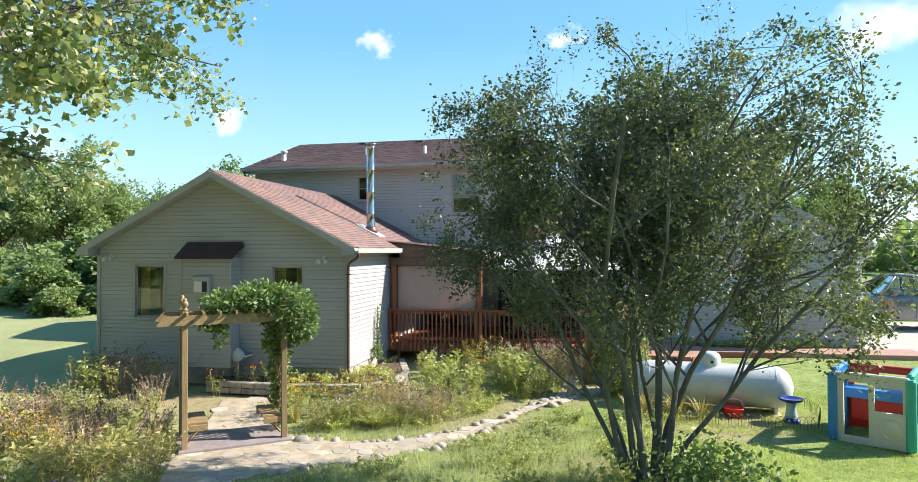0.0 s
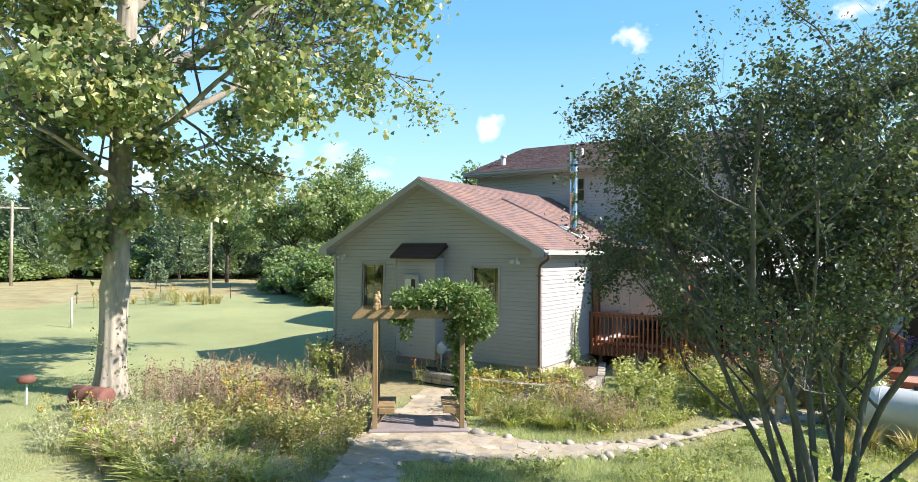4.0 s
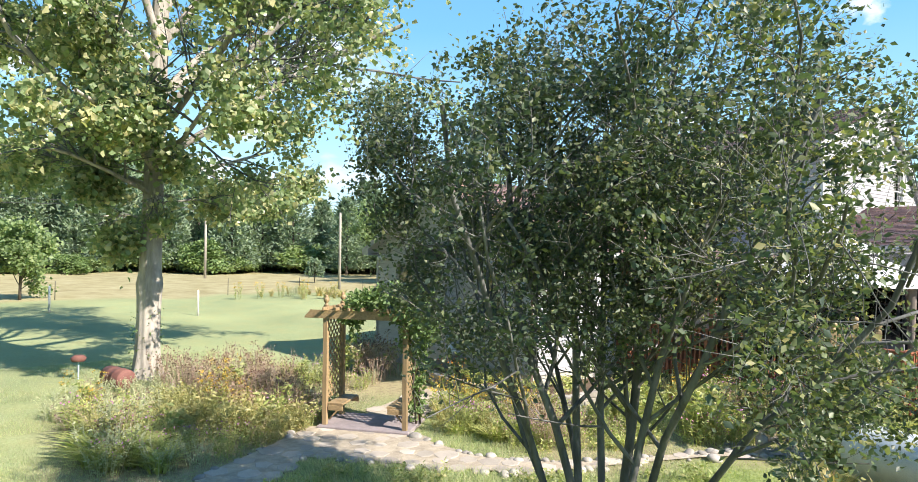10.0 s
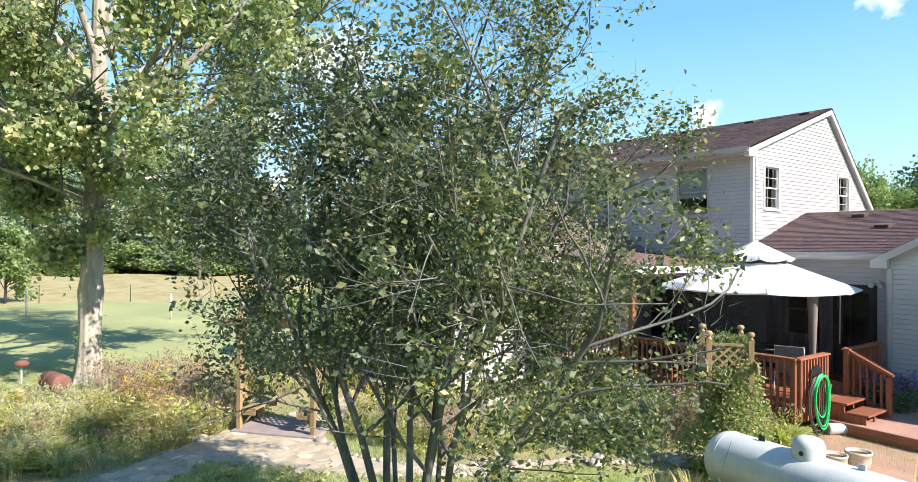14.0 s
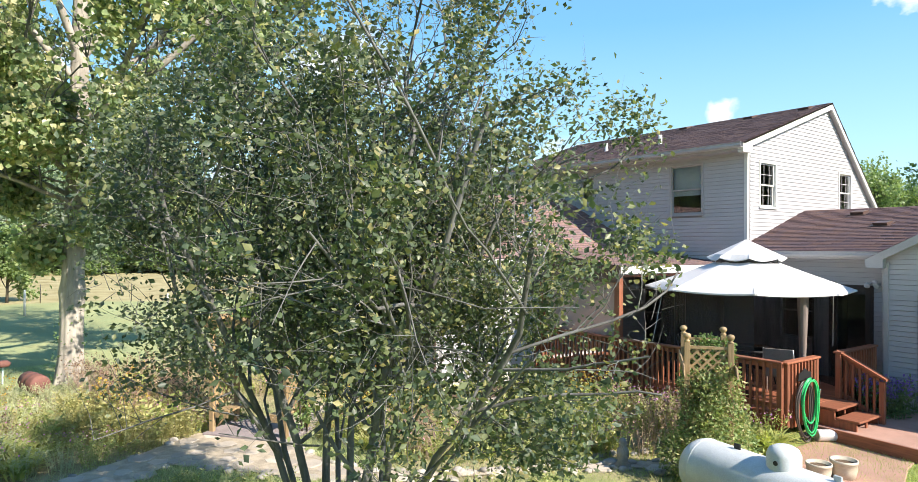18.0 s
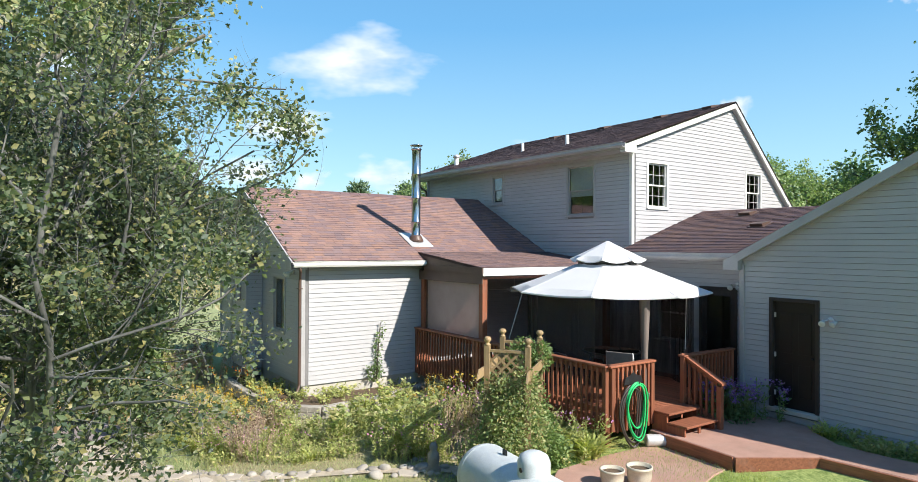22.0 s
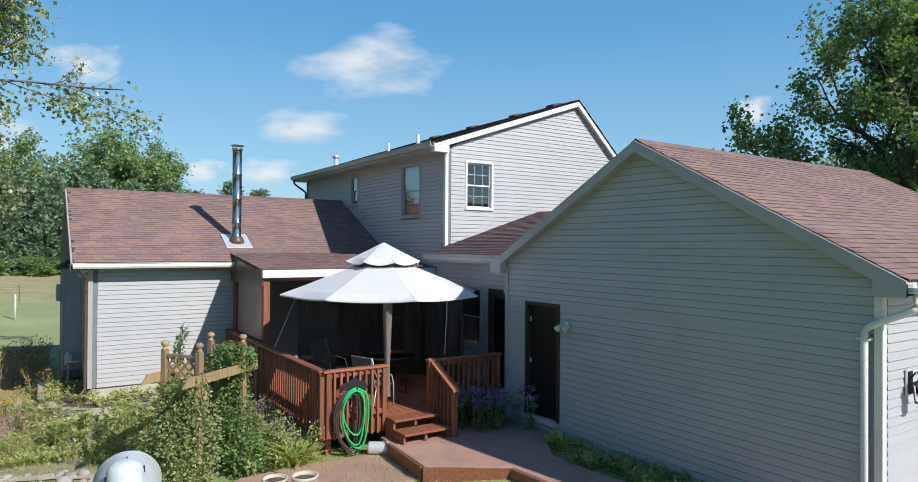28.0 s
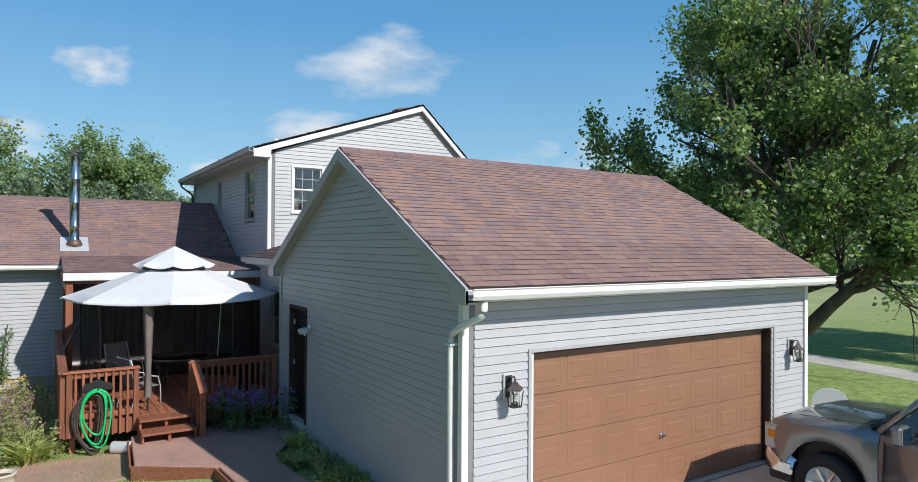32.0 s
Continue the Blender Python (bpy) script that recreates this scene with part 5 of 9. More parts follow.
def stairs():
    s = thing("deck_steps", "red stained wooden steps with open risers", "steps")
    y0, y1 = 17.98, 18.86
    for x0, x1, z in ((0.665, 1.0, DZ - 0.0), (1.0, 1.36, -0.02)):
        part("tread", box(x0, x1 + 0.03, y0, y1, z - 0.04, z, bevel=0.005), M_REDWOOD_Y, s)
    for y in (y0 + 0.02, y1 - 0.02):
        part("stringer", prism([(0.67, -0.4), (1.34, -0.4), (1.34, -0.065), (0.98, -0.065), (0.98, 0.085), (0.67, 0.085)], "y", y - 0.019, y + 0.019), M_REDWOOD, s)
    ym = (y0 + y1) / 2
    for x, a, b in ((0.97, -0.02, 0.088), (1.33, -0.3, -0.062)):
        part("riser_block", box(x - 0.03, x + 0.0, ym - 0.025, ym + 0.025, a, b), M_REDWOOD, s)
    # sloping hand rail on the far side
    hr = thing("stair_railing", "sloping red stained stair railing with balusters", "railing", "deck railings")
    part("post", box(1.33, 1.42, 18.9, 18.99, -0.34, 0.56, bevel=0.006), M_REDWOOD, hr)
    part("cap_rail", prism([(0.62, 1.0), (1.46, 0.58), (1.46, 0.62), (0.62, 1.04)], "y", 18.87, 19.01), M_REDWOOD_Y, hr)
    part("top_rail", prism([(0.71, 0.86), (1.33, 0.55), (1.33, 0.64), (0.71, 0.95)], "y", 18.92, 18.96), M_REDWOOD_Y, hr)
    part("bottom_rail", prism([(0.71, 0.16), (1.33, -0.15), (1.33, -0.06), (0.71, 0.25)], "y", 18.92, 18.96), M_REDWOOD_Y, hr)
    for i in range(5):
        x = 0.78 + i * 0.12
        z = 1.0 - (x - 0.62) * 0.5
        part("baluster", box(x - 0.02, x + 0.02, 18.88, 18.918, z - 0.95, z - 0.06, bevel=0.004), M_REDWOOD, hr)


stairs()


def porch():
    p = thing("porch", "brown posts and beam carrying the porch roof", "porch")
    for x, y in ((-3.06, 17.02), (-5.44, 17.02), (-3.06, 20.9)):
        part("post", box(x - 0.07, x + 0.07, y - 0.07, y + 0.07, DZ, 2.3, bevel=0.008), M_REDWOOD, p)
    part("beam", box(-5.5, -2.98, 16.95, 17.09, 2.3, 2.42, bevel=0.005), M_REDWOOD_Y, p)
    part("beam", box(-3.13, -2.99, 17.091, 21.0, 2.3, 2.42, bevel=0.005), M_REDWOOD, p)
    part("frieze_board", box(-5.54, -2.96, 16.91, 16.945, 2.2, 2.42, bevel=0.004), M_BROWN, p)
    s = thing("porch_screen", "pale translucent sun shade stretched between porch posts", "sun shade")
    part("cloth", box(-5.36, -3.14, 17.03, 17.036, 0.98, 2.2), M_SHADE, s)
    for a, b, e, f in ((-5.37, -5.33, 0.96, 2.22), (-3.17, -3.13, 0.96, 2.22), (-5.329, -3.171, 2.18, 2.22), (-5.329, -3.171, 0.96, 1.0)):
        part("edge_batten", box(a, b, 17.02, 17.046, e, f), M_BROWN, s)


def shade_cloth():
    m, nt, b = nodes_of("shade_cloth")
    c = ramp(nt, noise_tex(nt, place(nt, (1, 1, 1)), 1.4, 4), (0.3, (0.56, 0.42, 0.4)), (0.7, (0.66, 0.54, 0.52)))
    nt.links.new(c, b.inputs["Base Color"])
    b.inputs["Roughness"].default_value = 0.35
    t = nt.nodes.new("ShaderNodeBsdfTranslucent")
    nt.links.new(c, t.inputs[0])
    mx = nt.nodes.new("ShaderNodeMixShader")
    mx.inputs[0].default_value = 0.45
    nt.links.new(b.outputs[0], mx.inputs[1])
    nt.links.new(t.outputs[0], mx.inputs[2])
    nt.links.new(mx.outputs[0], nt.nodes["Material Output"].inputs[0])
    return m


def net_material():
    m, nt, b = nodes_of("mosquito_net")
    b.inputs["Base Color"].default_value = (0.035, 0.03, 0.03, 1)
    b.inputs["Roughness"].default_value = 0.9
    tr = nt.nodes.new("ShaderNodeBsdfTransparent")
    mx = nt.nodes.new("ShaderNodeMixShader")
    nt.links.new(ramp(nt, noise_tex(nt, place(nt, (3, 3, 0.4)), 2.0, 3), (0.35, (0.68,) * 3), (0.65, (0.84,) * 3)), mx.inputs[0])
    nt.links.new(tr.outputs[0], mx.inputs[1])
    nt.links.new(b.outputs[0], mx.inputs[2])
    nt.links.new(mx.outputs[0], nt.nodes["Material Output"].inputs[0])
    return m


M_SHADE, M_NET = shade_cloth(), net_material()
M_TIED = painted("tied_curtain", (0.19, 0.155, 0.14), 0.9, 0.2, 8, (1, 1, 0.2))
porch()


def gazebo():
    """The two tier canopy: eight canvas gores over eight ribs, posts, nets and a small raised top."""
    cx, cy, n = -1.18, 18.86, 8
    g = thing("gazebo", "white two tier canvas gazebo with dark net walls on the deck", "gazebo", at=(cx, cy, DZ))
    R, zr, zt, R2, z2, ztop = 2.05, 2.13, 2.7, 0.78, 2.7, 3.14
    ang = [radians(22.5 + 45 * k + 12) for k in range(n)]

    def gores(r_out, z_out, r_in, z_in, sag, parent, nm, valance):
        for k in range(n):
            a, b = ang[k], ang[(k + 1) % n] + (2 * math.pi if k == n - 1 else 0)
            bm = bmesh.new()
            rows, cols = 6, 6
            grid = []
            for i in range(rows + 1):
                t = i / rows
                r = r_out + (r_in - r_out) * t
                z = z_out + (z_in - z_out) * (t ** 1.04) - DZ
                line = []
                for j in range(cols + 1):
                    s = j / cols
                    p0 = Vector((r * math.cos(a), r * math.sin(a), z))
                    p1 = Vector((r * math.cos(b), r * math.sin(b), z))
                    p = p0.lerp(p1, -0.012 + 1.024 * s)
                    dip = 4 * s * (1 - s)
                    p.z -= sag * dip * (1 - t * 0.5)
                    if i == 0:
                        p *= 1 - 0.035 * dip
                        p.z += 0.03 * dip
                    line.append(bm.verts.new(p))
                grid.append(line)
            if valance:
                low = [bm.verts.new(v.co + Vector((0, 0, -valance))) for v in grid[0]]
                grid.insert(0, low)
            for p, q in zip(grid, grid[1:]):
                for j in range(cols):
                    bm.faces.new((p[j], p[j + 1], q[j + 1], q[j]))
            me = part(nm, bm, M_CANVAS, parent)
            md = me.modifiers.new("cloth", "SOLIDIFY")
            md.thickness = 0.004
        return parent

    gores(R, zr, 0.6, zt - 0.03, 0.0, g, "canopy_panel", 0.03)
    gores(R2, z2 + 0.07, 0.02, ztop, 0.0, g, "vent_panel", 0.02)
    part("vent_net", lathe([(0.6, zt - 0.08 - DZ), (0.61, zt - 0.02 - DZ), (0.6, z2 + 0.1 - DZ)], sides=16), M_BLACK, g)
    for k in range(n):
        c, s = math.cos(ang[k]), math.sin(ang[k])
        part("rib", tube([((R + (0.6 - R) * u) * 0.985 * c, (R + (0.6 - R) * u) * 0.985 * s, zr + (zt - 0.03 - zr) * u ** 1.04 - DZ - 0.03) for u in (0, 0.25, 0.5, 0.75, 1)] + [(0.02 * c, 0.02 * s, ztop - DZ - 0.06)], 0.009, 6), M_TRIM, g)
    # black ring paints the shade in the gap below the top
    part("vent_ring", lathe([(0.56, zt - DZ - 0.05), (0.59, zt - DZ - 0.04), (0.59, zt - DZ + 0.05), (0.56, zt - DZ + 0.06)], sides=24), M_BLACK, g, "black ring drawn as the shade under the raised top")
    rp = 1.7
    for k in range(0, n):
        c, s = math.cos(ang[k]), math.sin(ang[k])
        if k % 2 == 0:
            pa = radians(-24 + 45 * k)
            part("pole", tube([(1.65 * math.cos(pa), 1.65 * math.sin(pa), 0), (1.65 * math.cos(pa), 1.65 * math.sin(pa), zr + 0.03 - DZ)], 0.017, 8), M_BLACK, g)
        a, b = ang[k], ang[(k + 1) % n] + (2 * math.pi if k == n - 1 else 0)
        if k in (6, 7):
            continue
        bm = bmesh.new()
        prev = None
        for j in range(25):
            t = j / 24
            p = Vector((rp * math.cos(a), rp * math.sin(a), 0)).lerp(Vector((rp * math.cos(b), rp * math.sin(b), 0)), t) * (1 + 0.012 * math.sin(j * 2.4))
            v = [bm.verts.new((p.x, p.y, 0.02)), bm.verts.new((p.x, p.y, zr - 0.03 - DZ))]
            if prev:
                bm.faces.new((prev[0], v[0], v[1], prev[1]))
            prev = v
        part("net_wall", bm, M_NET, g, "dark mosquito net", True)
    for pa in (radians(-24),):
        c, s = math.cos(pa), math.sin(pa)
        bm = bmesh.new()
        rings = []
        for i in range(15):
            z = 0.25 + (zr - DZ - 0.3) * i / 14
            w = 0.04 + 0.035 * abs(i - 4) / 10
            rings.append([bm.verts.new((1.65 * c + w * (1 + 0.35 * (j % 2)) * math.cos(j * math.pi / 6), 1.65 * s + w * (1 + 0.35 * (j % 2)) * math.sin(j * math.pi / 6), z)) for j in range(12)])
        for p, q in zip(rings, rings[1:]):
            for j in range(12):
                bm.faces.new((p[j], p[(j + 1) % 12], q[(j + 1) % 12], q[j]))
        part("tied_curtain", bm, M_TIED, g, "gathered brown net tied to the pole", True)
    # guy lines to the rails
    for ax, ay, bx, by in ((-1.0, -1.42, -0.9, -1.95), (1.45, 0.6, 1.5, 0.55)):
        part("guy_line", tube([(ax * 1.02, ay * 1.02, zr - DZ - 0.05), (bx, by, 0.9)], 0.006, 5), M_TRIM, g, "pale guy line")
    return g


gazebo()


def patio_chair(x, y, turn):
    c = thing("patio_chair", "grey metal sling chair inside the gazebo", "chair", at=(x, y, DZ), turn=turn)
    for s in (-1, 1):
        part("arm_frame", tube([(s * 0.27, -0.26, 0), (s * 0.27, -0.25, 0.4), (s * 0.27, -0.2, 0.58), (s * 0.27, 0.0, 0.62), (s * 0.27, 0.2, 0.6), (s * 0.25, 0.3, 0.95)], 0.012, 6), M_FLASH, c, smooth=True)
        part("back_leg", tube([(s * 0.27, 0.3, 0), (s * 0.26, 0.18, 0.42)], 0.012, 6), M_FLASH, c, smooth=True)
    part("seat", box(-0.25, 0.25, -0.24, 0.2, 0.4, 0.418, bevel=0.006), M_NETTED, c)
    part("backrest", prism([(0.2, 0.42), (0.31, 0.95), (0.325, 0.945), (0.215, 0.415)], "x", -0.25, 0.25), M_NETTED, c)


M_NETTED = painted("sling_cloth", (0.2, 0.19, 0.18), 0.8, 0.1, 10)
patio_chair(-0.05, 18.1, 200)
patio_chair(-1.9, 18.0, 120)


def patio_table():
    t = thing("patio_table", "round glass topped patio table under the gazebo", "table", at=(-1.15, 18.95, DZ))
    part("tabletop", lathe([(0, 0.7), (0.56, 0.7), (0.575, 0.705), (0.575, 0.72), (0.56, 0.725), (0, 0.725)], sides=32), M_LAMPGLASS, t, smooth=True)
    part("rim", lathe([(0.57, 0.695), (0.6, 0.7), (0.6, 0.72), (0.57, 0.73)], sides=32), M_BLACK, t, smooth=True)
    for k in range(4):
        a = k * math.pi / 2 + 0.4
        part("leg", tube([(0.5 * math.cos(a), 0.5 * math.sin(a), 0), (0.42 * math.cos(a), 0.42 * math.sin(a), 0.4), (0.54 * math.cos(a), 0.54 * math.sin(a), 0.7)], 0.014, 6), M_BLACK, t, smooth=True)


patio_table()


def ceiling_fan():
    f = thing("ceiling_fan", "white ceiling fan under the porch roof, at rest", "fan", at=(-3.9, 18.6, 1.98))
    part("rod", tube([(0, 0, 0.05), (0, 0, 0.38)], 0.012), M_TRIM, f)
    part("motor", lathe([(0, -0.06), (0.08, -0.06), (0.11, -0.02), (0.1, 0.05), (0.04, 0.08), (0, 0.08)], sides=20), M_TRIM, f, smooth=True)
    for k in range(5):
        part("blade", box(0.12, 0.6, -0.07, 0.07, -0.012, -0.004, pose(0, 0, 0, 8, 0, 72 * k + 15), 0.003), M_TRIM, f)


ceiling_fan()


def hose():
    """Green and dark garden hoses coiled over a hanger on the railing."""
    h = thing("garden_hose", "green and black garden hoses coiled over an iron hanger", "hose", at=(0.8, 17.36, 0.0))
    part("hanger_plate", prism([(-0.24, 0.68), (0.24, 0.68), (0.2, 0.8), (0.1, 0.82), (0, 0.88), (-0.1, 0.82), (-0.2, 0.8)], "x", -0.045, -0.03), M_BLACK, h, "ornamental iron hose hanger")
    part("hanger_hook", tube([(-0.04, 0, 0.7), (0.09, 0, 0.68), (0.1, 0, 0.74)], 0.012, 6), M_BLACK, h)
    rng = random.Random(4)
    for k in range(9):
        green = k < 4
        w, d, off = rng.uniform(0.22, 0.3), rng.uniform(0.74, 1.02) if green else rng.uniform(0.9, 1.06), rng.uniform(-0.05, 0.05) - (0.0 if green else 0.08)
        pts = []
        for i in range(41):
            a = 2 * math.pi * i / 40
            top = 0.72 - 0.012 * k
            pts.append(((0.06 + 0.012 * k if green else 0.01 + 0.008 * (k - 4)) + 0.03 * math.sin(a), off + w * math.sin(a) * (0.75 + 0.25 * math.cos(a + 1)), top - d * (1 - math.cos(a)) / 2))
        part("hose_loop", tube(pts, 0.0155, 7), M_HOSE if green else M_HOSE_DARK, h, "" if green else "black hose loop", True)
    part("nozzle", lathe([(0, 0), (0.014, 0), (0.016, 0.08), (0.02, 0.1), (0.0, 0.1)], (0.12, 0.22, 0.42), 10), M_STEEL, h, smooth=True)


M_HOSE = painted("green_hose", (0.02, 0.5, 0.15), 0.35, 0.08, 20)
M_HOSE_DARK = painted("dark_hose", (0.06, 0.05, 0.045), 0.45, 0.15, 20)
hose()


def lying_pipe():
    p = thing("corrugated_drum", "short pale metal drum lying by the deck steps", "drum", at=(0.95, 17.72, -0.3))
    prof = [(0, -0.17)] + [(0.1 + (0.006 if k % 2 else 0), -0.17 + k * 0.034) for k in range(11)] + [(0.085, 0.17), (0, 0.12)]
    part("body", lathe(prof, sides=20, m=pose(0, 0, 0, 90, 0, -35)), M_FLASH, p, smooth=True)


lying_pipe()


def flower_pot(x, y, z, r, h):
    p = thing("flower_pot", "empty round pale glazed planter on the red patio", "plant pot", "patio planters", at=(x, y, z))
    part("pot", lathe([(0, 0), (r * 0.8, 0), (r * 0.98, h * 0.5), (r, h * 0.86), (r * 1.06, h * 0.88), (r * 1.06, h), (r * 0.93, h), (r * 0.9, h * 0.8), (0, h * 0.8)], sides=28), M_POT, p, smooth=True)
    part("soil", lathe([(0, h * 0.82), (r * 0.9, h * 0.815)], sides=20), M_SOIL, p, "dry brown soil")


M_POT = painted("glazed_pot", (0.55, 0.5, 0.4), 0.5, 0.1, 5, dirt=(0.3, 0.24, 0.17))
M_SOIL = painted("dry_soil", (0.12, 0.08, 0.05), 0.95, 0.25, 14, bump_by=0.5)
flower_pot(1.76, 15.72, -0.42, 0.17, 0.25)
flower_pot(1.95, 16.08, -0.42, 0.18, 0.28)

# ---- walks and driveway ----
def slab(name, label, poly, z, thick, mat, cuts=()):
    bm = prism(poly, "z", z - thick, z)
    bmesh.ops.bevel(bm, geom=[e for e in bm.edges if all(v.co.z > z - 0.001 for v in e.verts)], offset=0.012, segments=1, affect="EDGES")
    ob = tagged(part(name, bm, mat), label, "pavement", kind="structure")
    return ob


slab("pavement_upper", "red stained concrete walk to the garage door", [(0.7, 17.88), (2.4, 17.76), (3.12, 18.85), (5.0, 18.98), (8.6, 19.1), (8.6, 20.3), (5.6, 20.0), (3.9, 19.75), (3.0, 19.75), (2.35, 20.2), (2.32, 20.44), (1.35, 20.44), (0.72, 19.1)], -0.2, 0.3, M_CONC)
slab("pavement_lower", "lower red stained concrete patio by the steps", [(0.86, 15.5), (1.3, 14.9), (2.9, 15.4), (2.35, 17.3), (2.3, 17.74), (0.85, 17.86), (0.8, 16.7)], -0.40, 0.2, M_CONC)
slab("driveway", "pale concrete driveway before the garage", [(7.42, 20.2), (8.61, 19.05), (30, 18.2), (30, 29.0), (7.6, 27.8), (7.42, 26.6)], -0.205, 0.2, M_DRIVE)
slab("driveway_far", "pale gravel lane beyond the lawn", [(-8, 37.3), (30, 33.4), (30, 34.9), (-8, 38.8)], -0.27, 0.06, M_DRIVE)


def timber_edge():
    e = thing("walk_edging", "wooden edging board along the walk", "edging")
    for (ax, ay), (bx, by) in (((2.42, 17.72), (3.16, 18.80)), ((3.16, 18.80), (5.2, 18.94)), ((0.95, 17.83), (2.40, 17.72))):
        d = Vector((bx - ax, by - ay, 0))
        part("edging_board", box(0, d.length, -0.03, 0.0, -0.5, -0.19, pose(ax, ay, 0, 0, 0, math.degrees(math.atan2(d.y, d.x))), 0.006), M_REDWOOD_Y, e)


timber_edge()

# raised bed with block edging round the wing
BED = [(-8.6, 13.1), (-6.5, 13.05), (-5.0, 13.3), (-4.45, 13.9), (-4.5, 15.0), (-4.95, 16.2), (-5.2, 16.85)]


def block_edging():
    bm = prism([*BED, (-5.5, 16.85), (-5.55, 13.9), (-8.6, 13.9)], "z", -0.75, -0.33)
    tagged(part("planting_bed", bm, M_SOIL), "raised soil bed along the wing wall", "flower bed", kind="structure")
    e = thing("block_edging", "low wall of weathered grey edging blocks", "edging")
    rng = random.Random(8)
    meshes = []
    for k in range(4):
        b = box(-0.145, 0.145, -0.09, 0.09, -0.065, 0.065, bevel=0.014)
        for v in b.verts:
            v.co += Vector((rng.uniform(-1, 1), rng.uniform(-1, 1), rng.uniform(-1, 1))) * 0.006
        me = bpy.data.meshes.new("edging_block")
        b.to_mesh(me)
        b.free()
        me.materials.append(M_STONE)
        meshes.append(me)
    for (ax, ay), (bx, by) in zip(BED, BED[1:]):
        L = math.hypot(bx - ax, by - ay)
        n = max(1, round(L / 0.3))
        th = math.degrees(math.atan2(by - ay, bx - ax))
        for i in range(n):
            t = (i + 0.5) / n
            for lay in range(2):
                z = -0.50 + lay * 0.132
                piece("edging_block", rng.choice(meshes), e, pose(ax + (bx - ax) * t + rng.uniform(-0.01, 0.01), ay + (by - ay) * t + rng.uniform(-0.01, 0.01), z, rng.uniform(-2, 2), rng.uniform(-2, 2), th + rng.uniform(-3, 3)))


block_edging()

# ---- arbor and trellis ----
def lattice(w, z0, z1, step=0.105, t=0.006, wid=0.034):
    """Crossed slats of a lattice panel in the plane y = 0, clipped to its frame; returns the meshes of single slats."""
    out = []
    for s in (1, -1):
        k = -(z1 - z0)
        while k < w:
            # the line u = k + s-wise rise
            a, b = max(0, k), min(w, k + (z1 - z0))
            if b - a > 0.03:
                za, zb = z0 + (a - k), z0 + (b - k)
                if s < 0:
                    za, zb = z0 + z1 - za, z0 + z1 - zb
                d = Vector((b - a, 0, zb - za))
                n = Vector((-d.z, 0, d.x)).normalized() * wid / 2
                bm = bmesh.new()
                y0, y1 = (0, t) if s > 0 else (t, 2 * t)
                pts = [Vector((a, 0, za)) - n, Vector((b, 0, zb)) - n, Vector((b, 0, zb)) + n, Vector((a, 0, za)) + n]
                add_prism(bm, [(p.x, p.z) for p in pts], "y", y0, y1)
                out.append(bm)
            k += step * 1.414
    return out


def arbor():
    """The entrance arbor: four cedar posts, lattice sides, benches and crossing beams."""
    a = thing("garden_arbor", "cedar arbor with lattice sides, benches and notched beams", "arbor", at=(-6.57, 9.38, -0.66), turn=38.1)
    W, D, H = 1.59, 0.78, 2.28
    for x in (0, W):
        for y in (0, D):
            part("post", box(x - 0.045, x + 0.045, y - 0.045, y + 0.045, 0, H, bevel=0.005), M_CEDAR, a)
            part("finial", lathe([(0.0, 0), (0.05, 0), (0.055, 0.012), (0.03, 0.03), (0.026, 0.045), (0.045, 0.07), (0.058, 0.105), (0.045, 0.14), (0.03, 0.155), (0.034, 0.175), (0.022, 0.2), (0, 0.205)], (x, y, H), 18), M_CEDAR_X, a, "turned finial", True)
    for y in (-0.065, D + 0.045):
        bm = prism([(-0.42, 2.1), (W + 0.42, 2.1), (W + 0.42, 2.13), (W + 0.3, 2.26), (-0.3, 2.26), (-0.42, 2.13)][::-1], "y", y, y + 0.02)
        bmesh.ops.transform(bm, matrix=Matrix.Translation((0, 0, -0.06)), verts=bm.verts)
        part("beam", bm, M_CEDAR_X, a)
    for i in range(7):
        x = 0.02 + (W - 0.06) * i / 6
        part("cross_piece", box(x - 0.018, x + 0.018, -0.2, D + 0.2, 2.202, 2.26, bevel=0.004), M_CEDAR, a)
    for x in (0, W):
        m = Matrix(((0, -1, 0, x + 0.006), (1, 0, 0, 0.046), (0, 0, 1, 0), (0, 0, 0, 1)))
        for bm in lattice(D - 0.092, 0.5, 2.1):
            bmesh.ops.transform(bm, matrix=m, verts=bm.verts)
            part("lattice_slat", bm, M_CEDAR, a)
        s = 1 if x == 0 else -1
        x0, x1 = sorted((x + s * 0.05, x + s * 0.36))
        seat = part("bench_seat", box(x0, x1, -0.0, D, 0.40, 0.44, bevel=0.005), M_CEDAR_X, a, "small bench seat")
        part("bench_apron", box(x0 + 0.02, x1 - 0.0, -0.02, 0.0, 0.30, 0.399, bevel=0.004), M_CEDAR_X, seat)
        part("bench_apron", box(x0 + 0.02, x1 - 0.0, D, D + 0.02, 0.30, 0.399, bevel=0.004), M_CEDAR_X, seat)
        part("bench_brace", tube([(x + s * 0.04, 0.1, 0.1), (x + s * 0.3, 0.1, 0.39)], 0.02, 4), M_CEDAR, seat)
    return a


arbor()


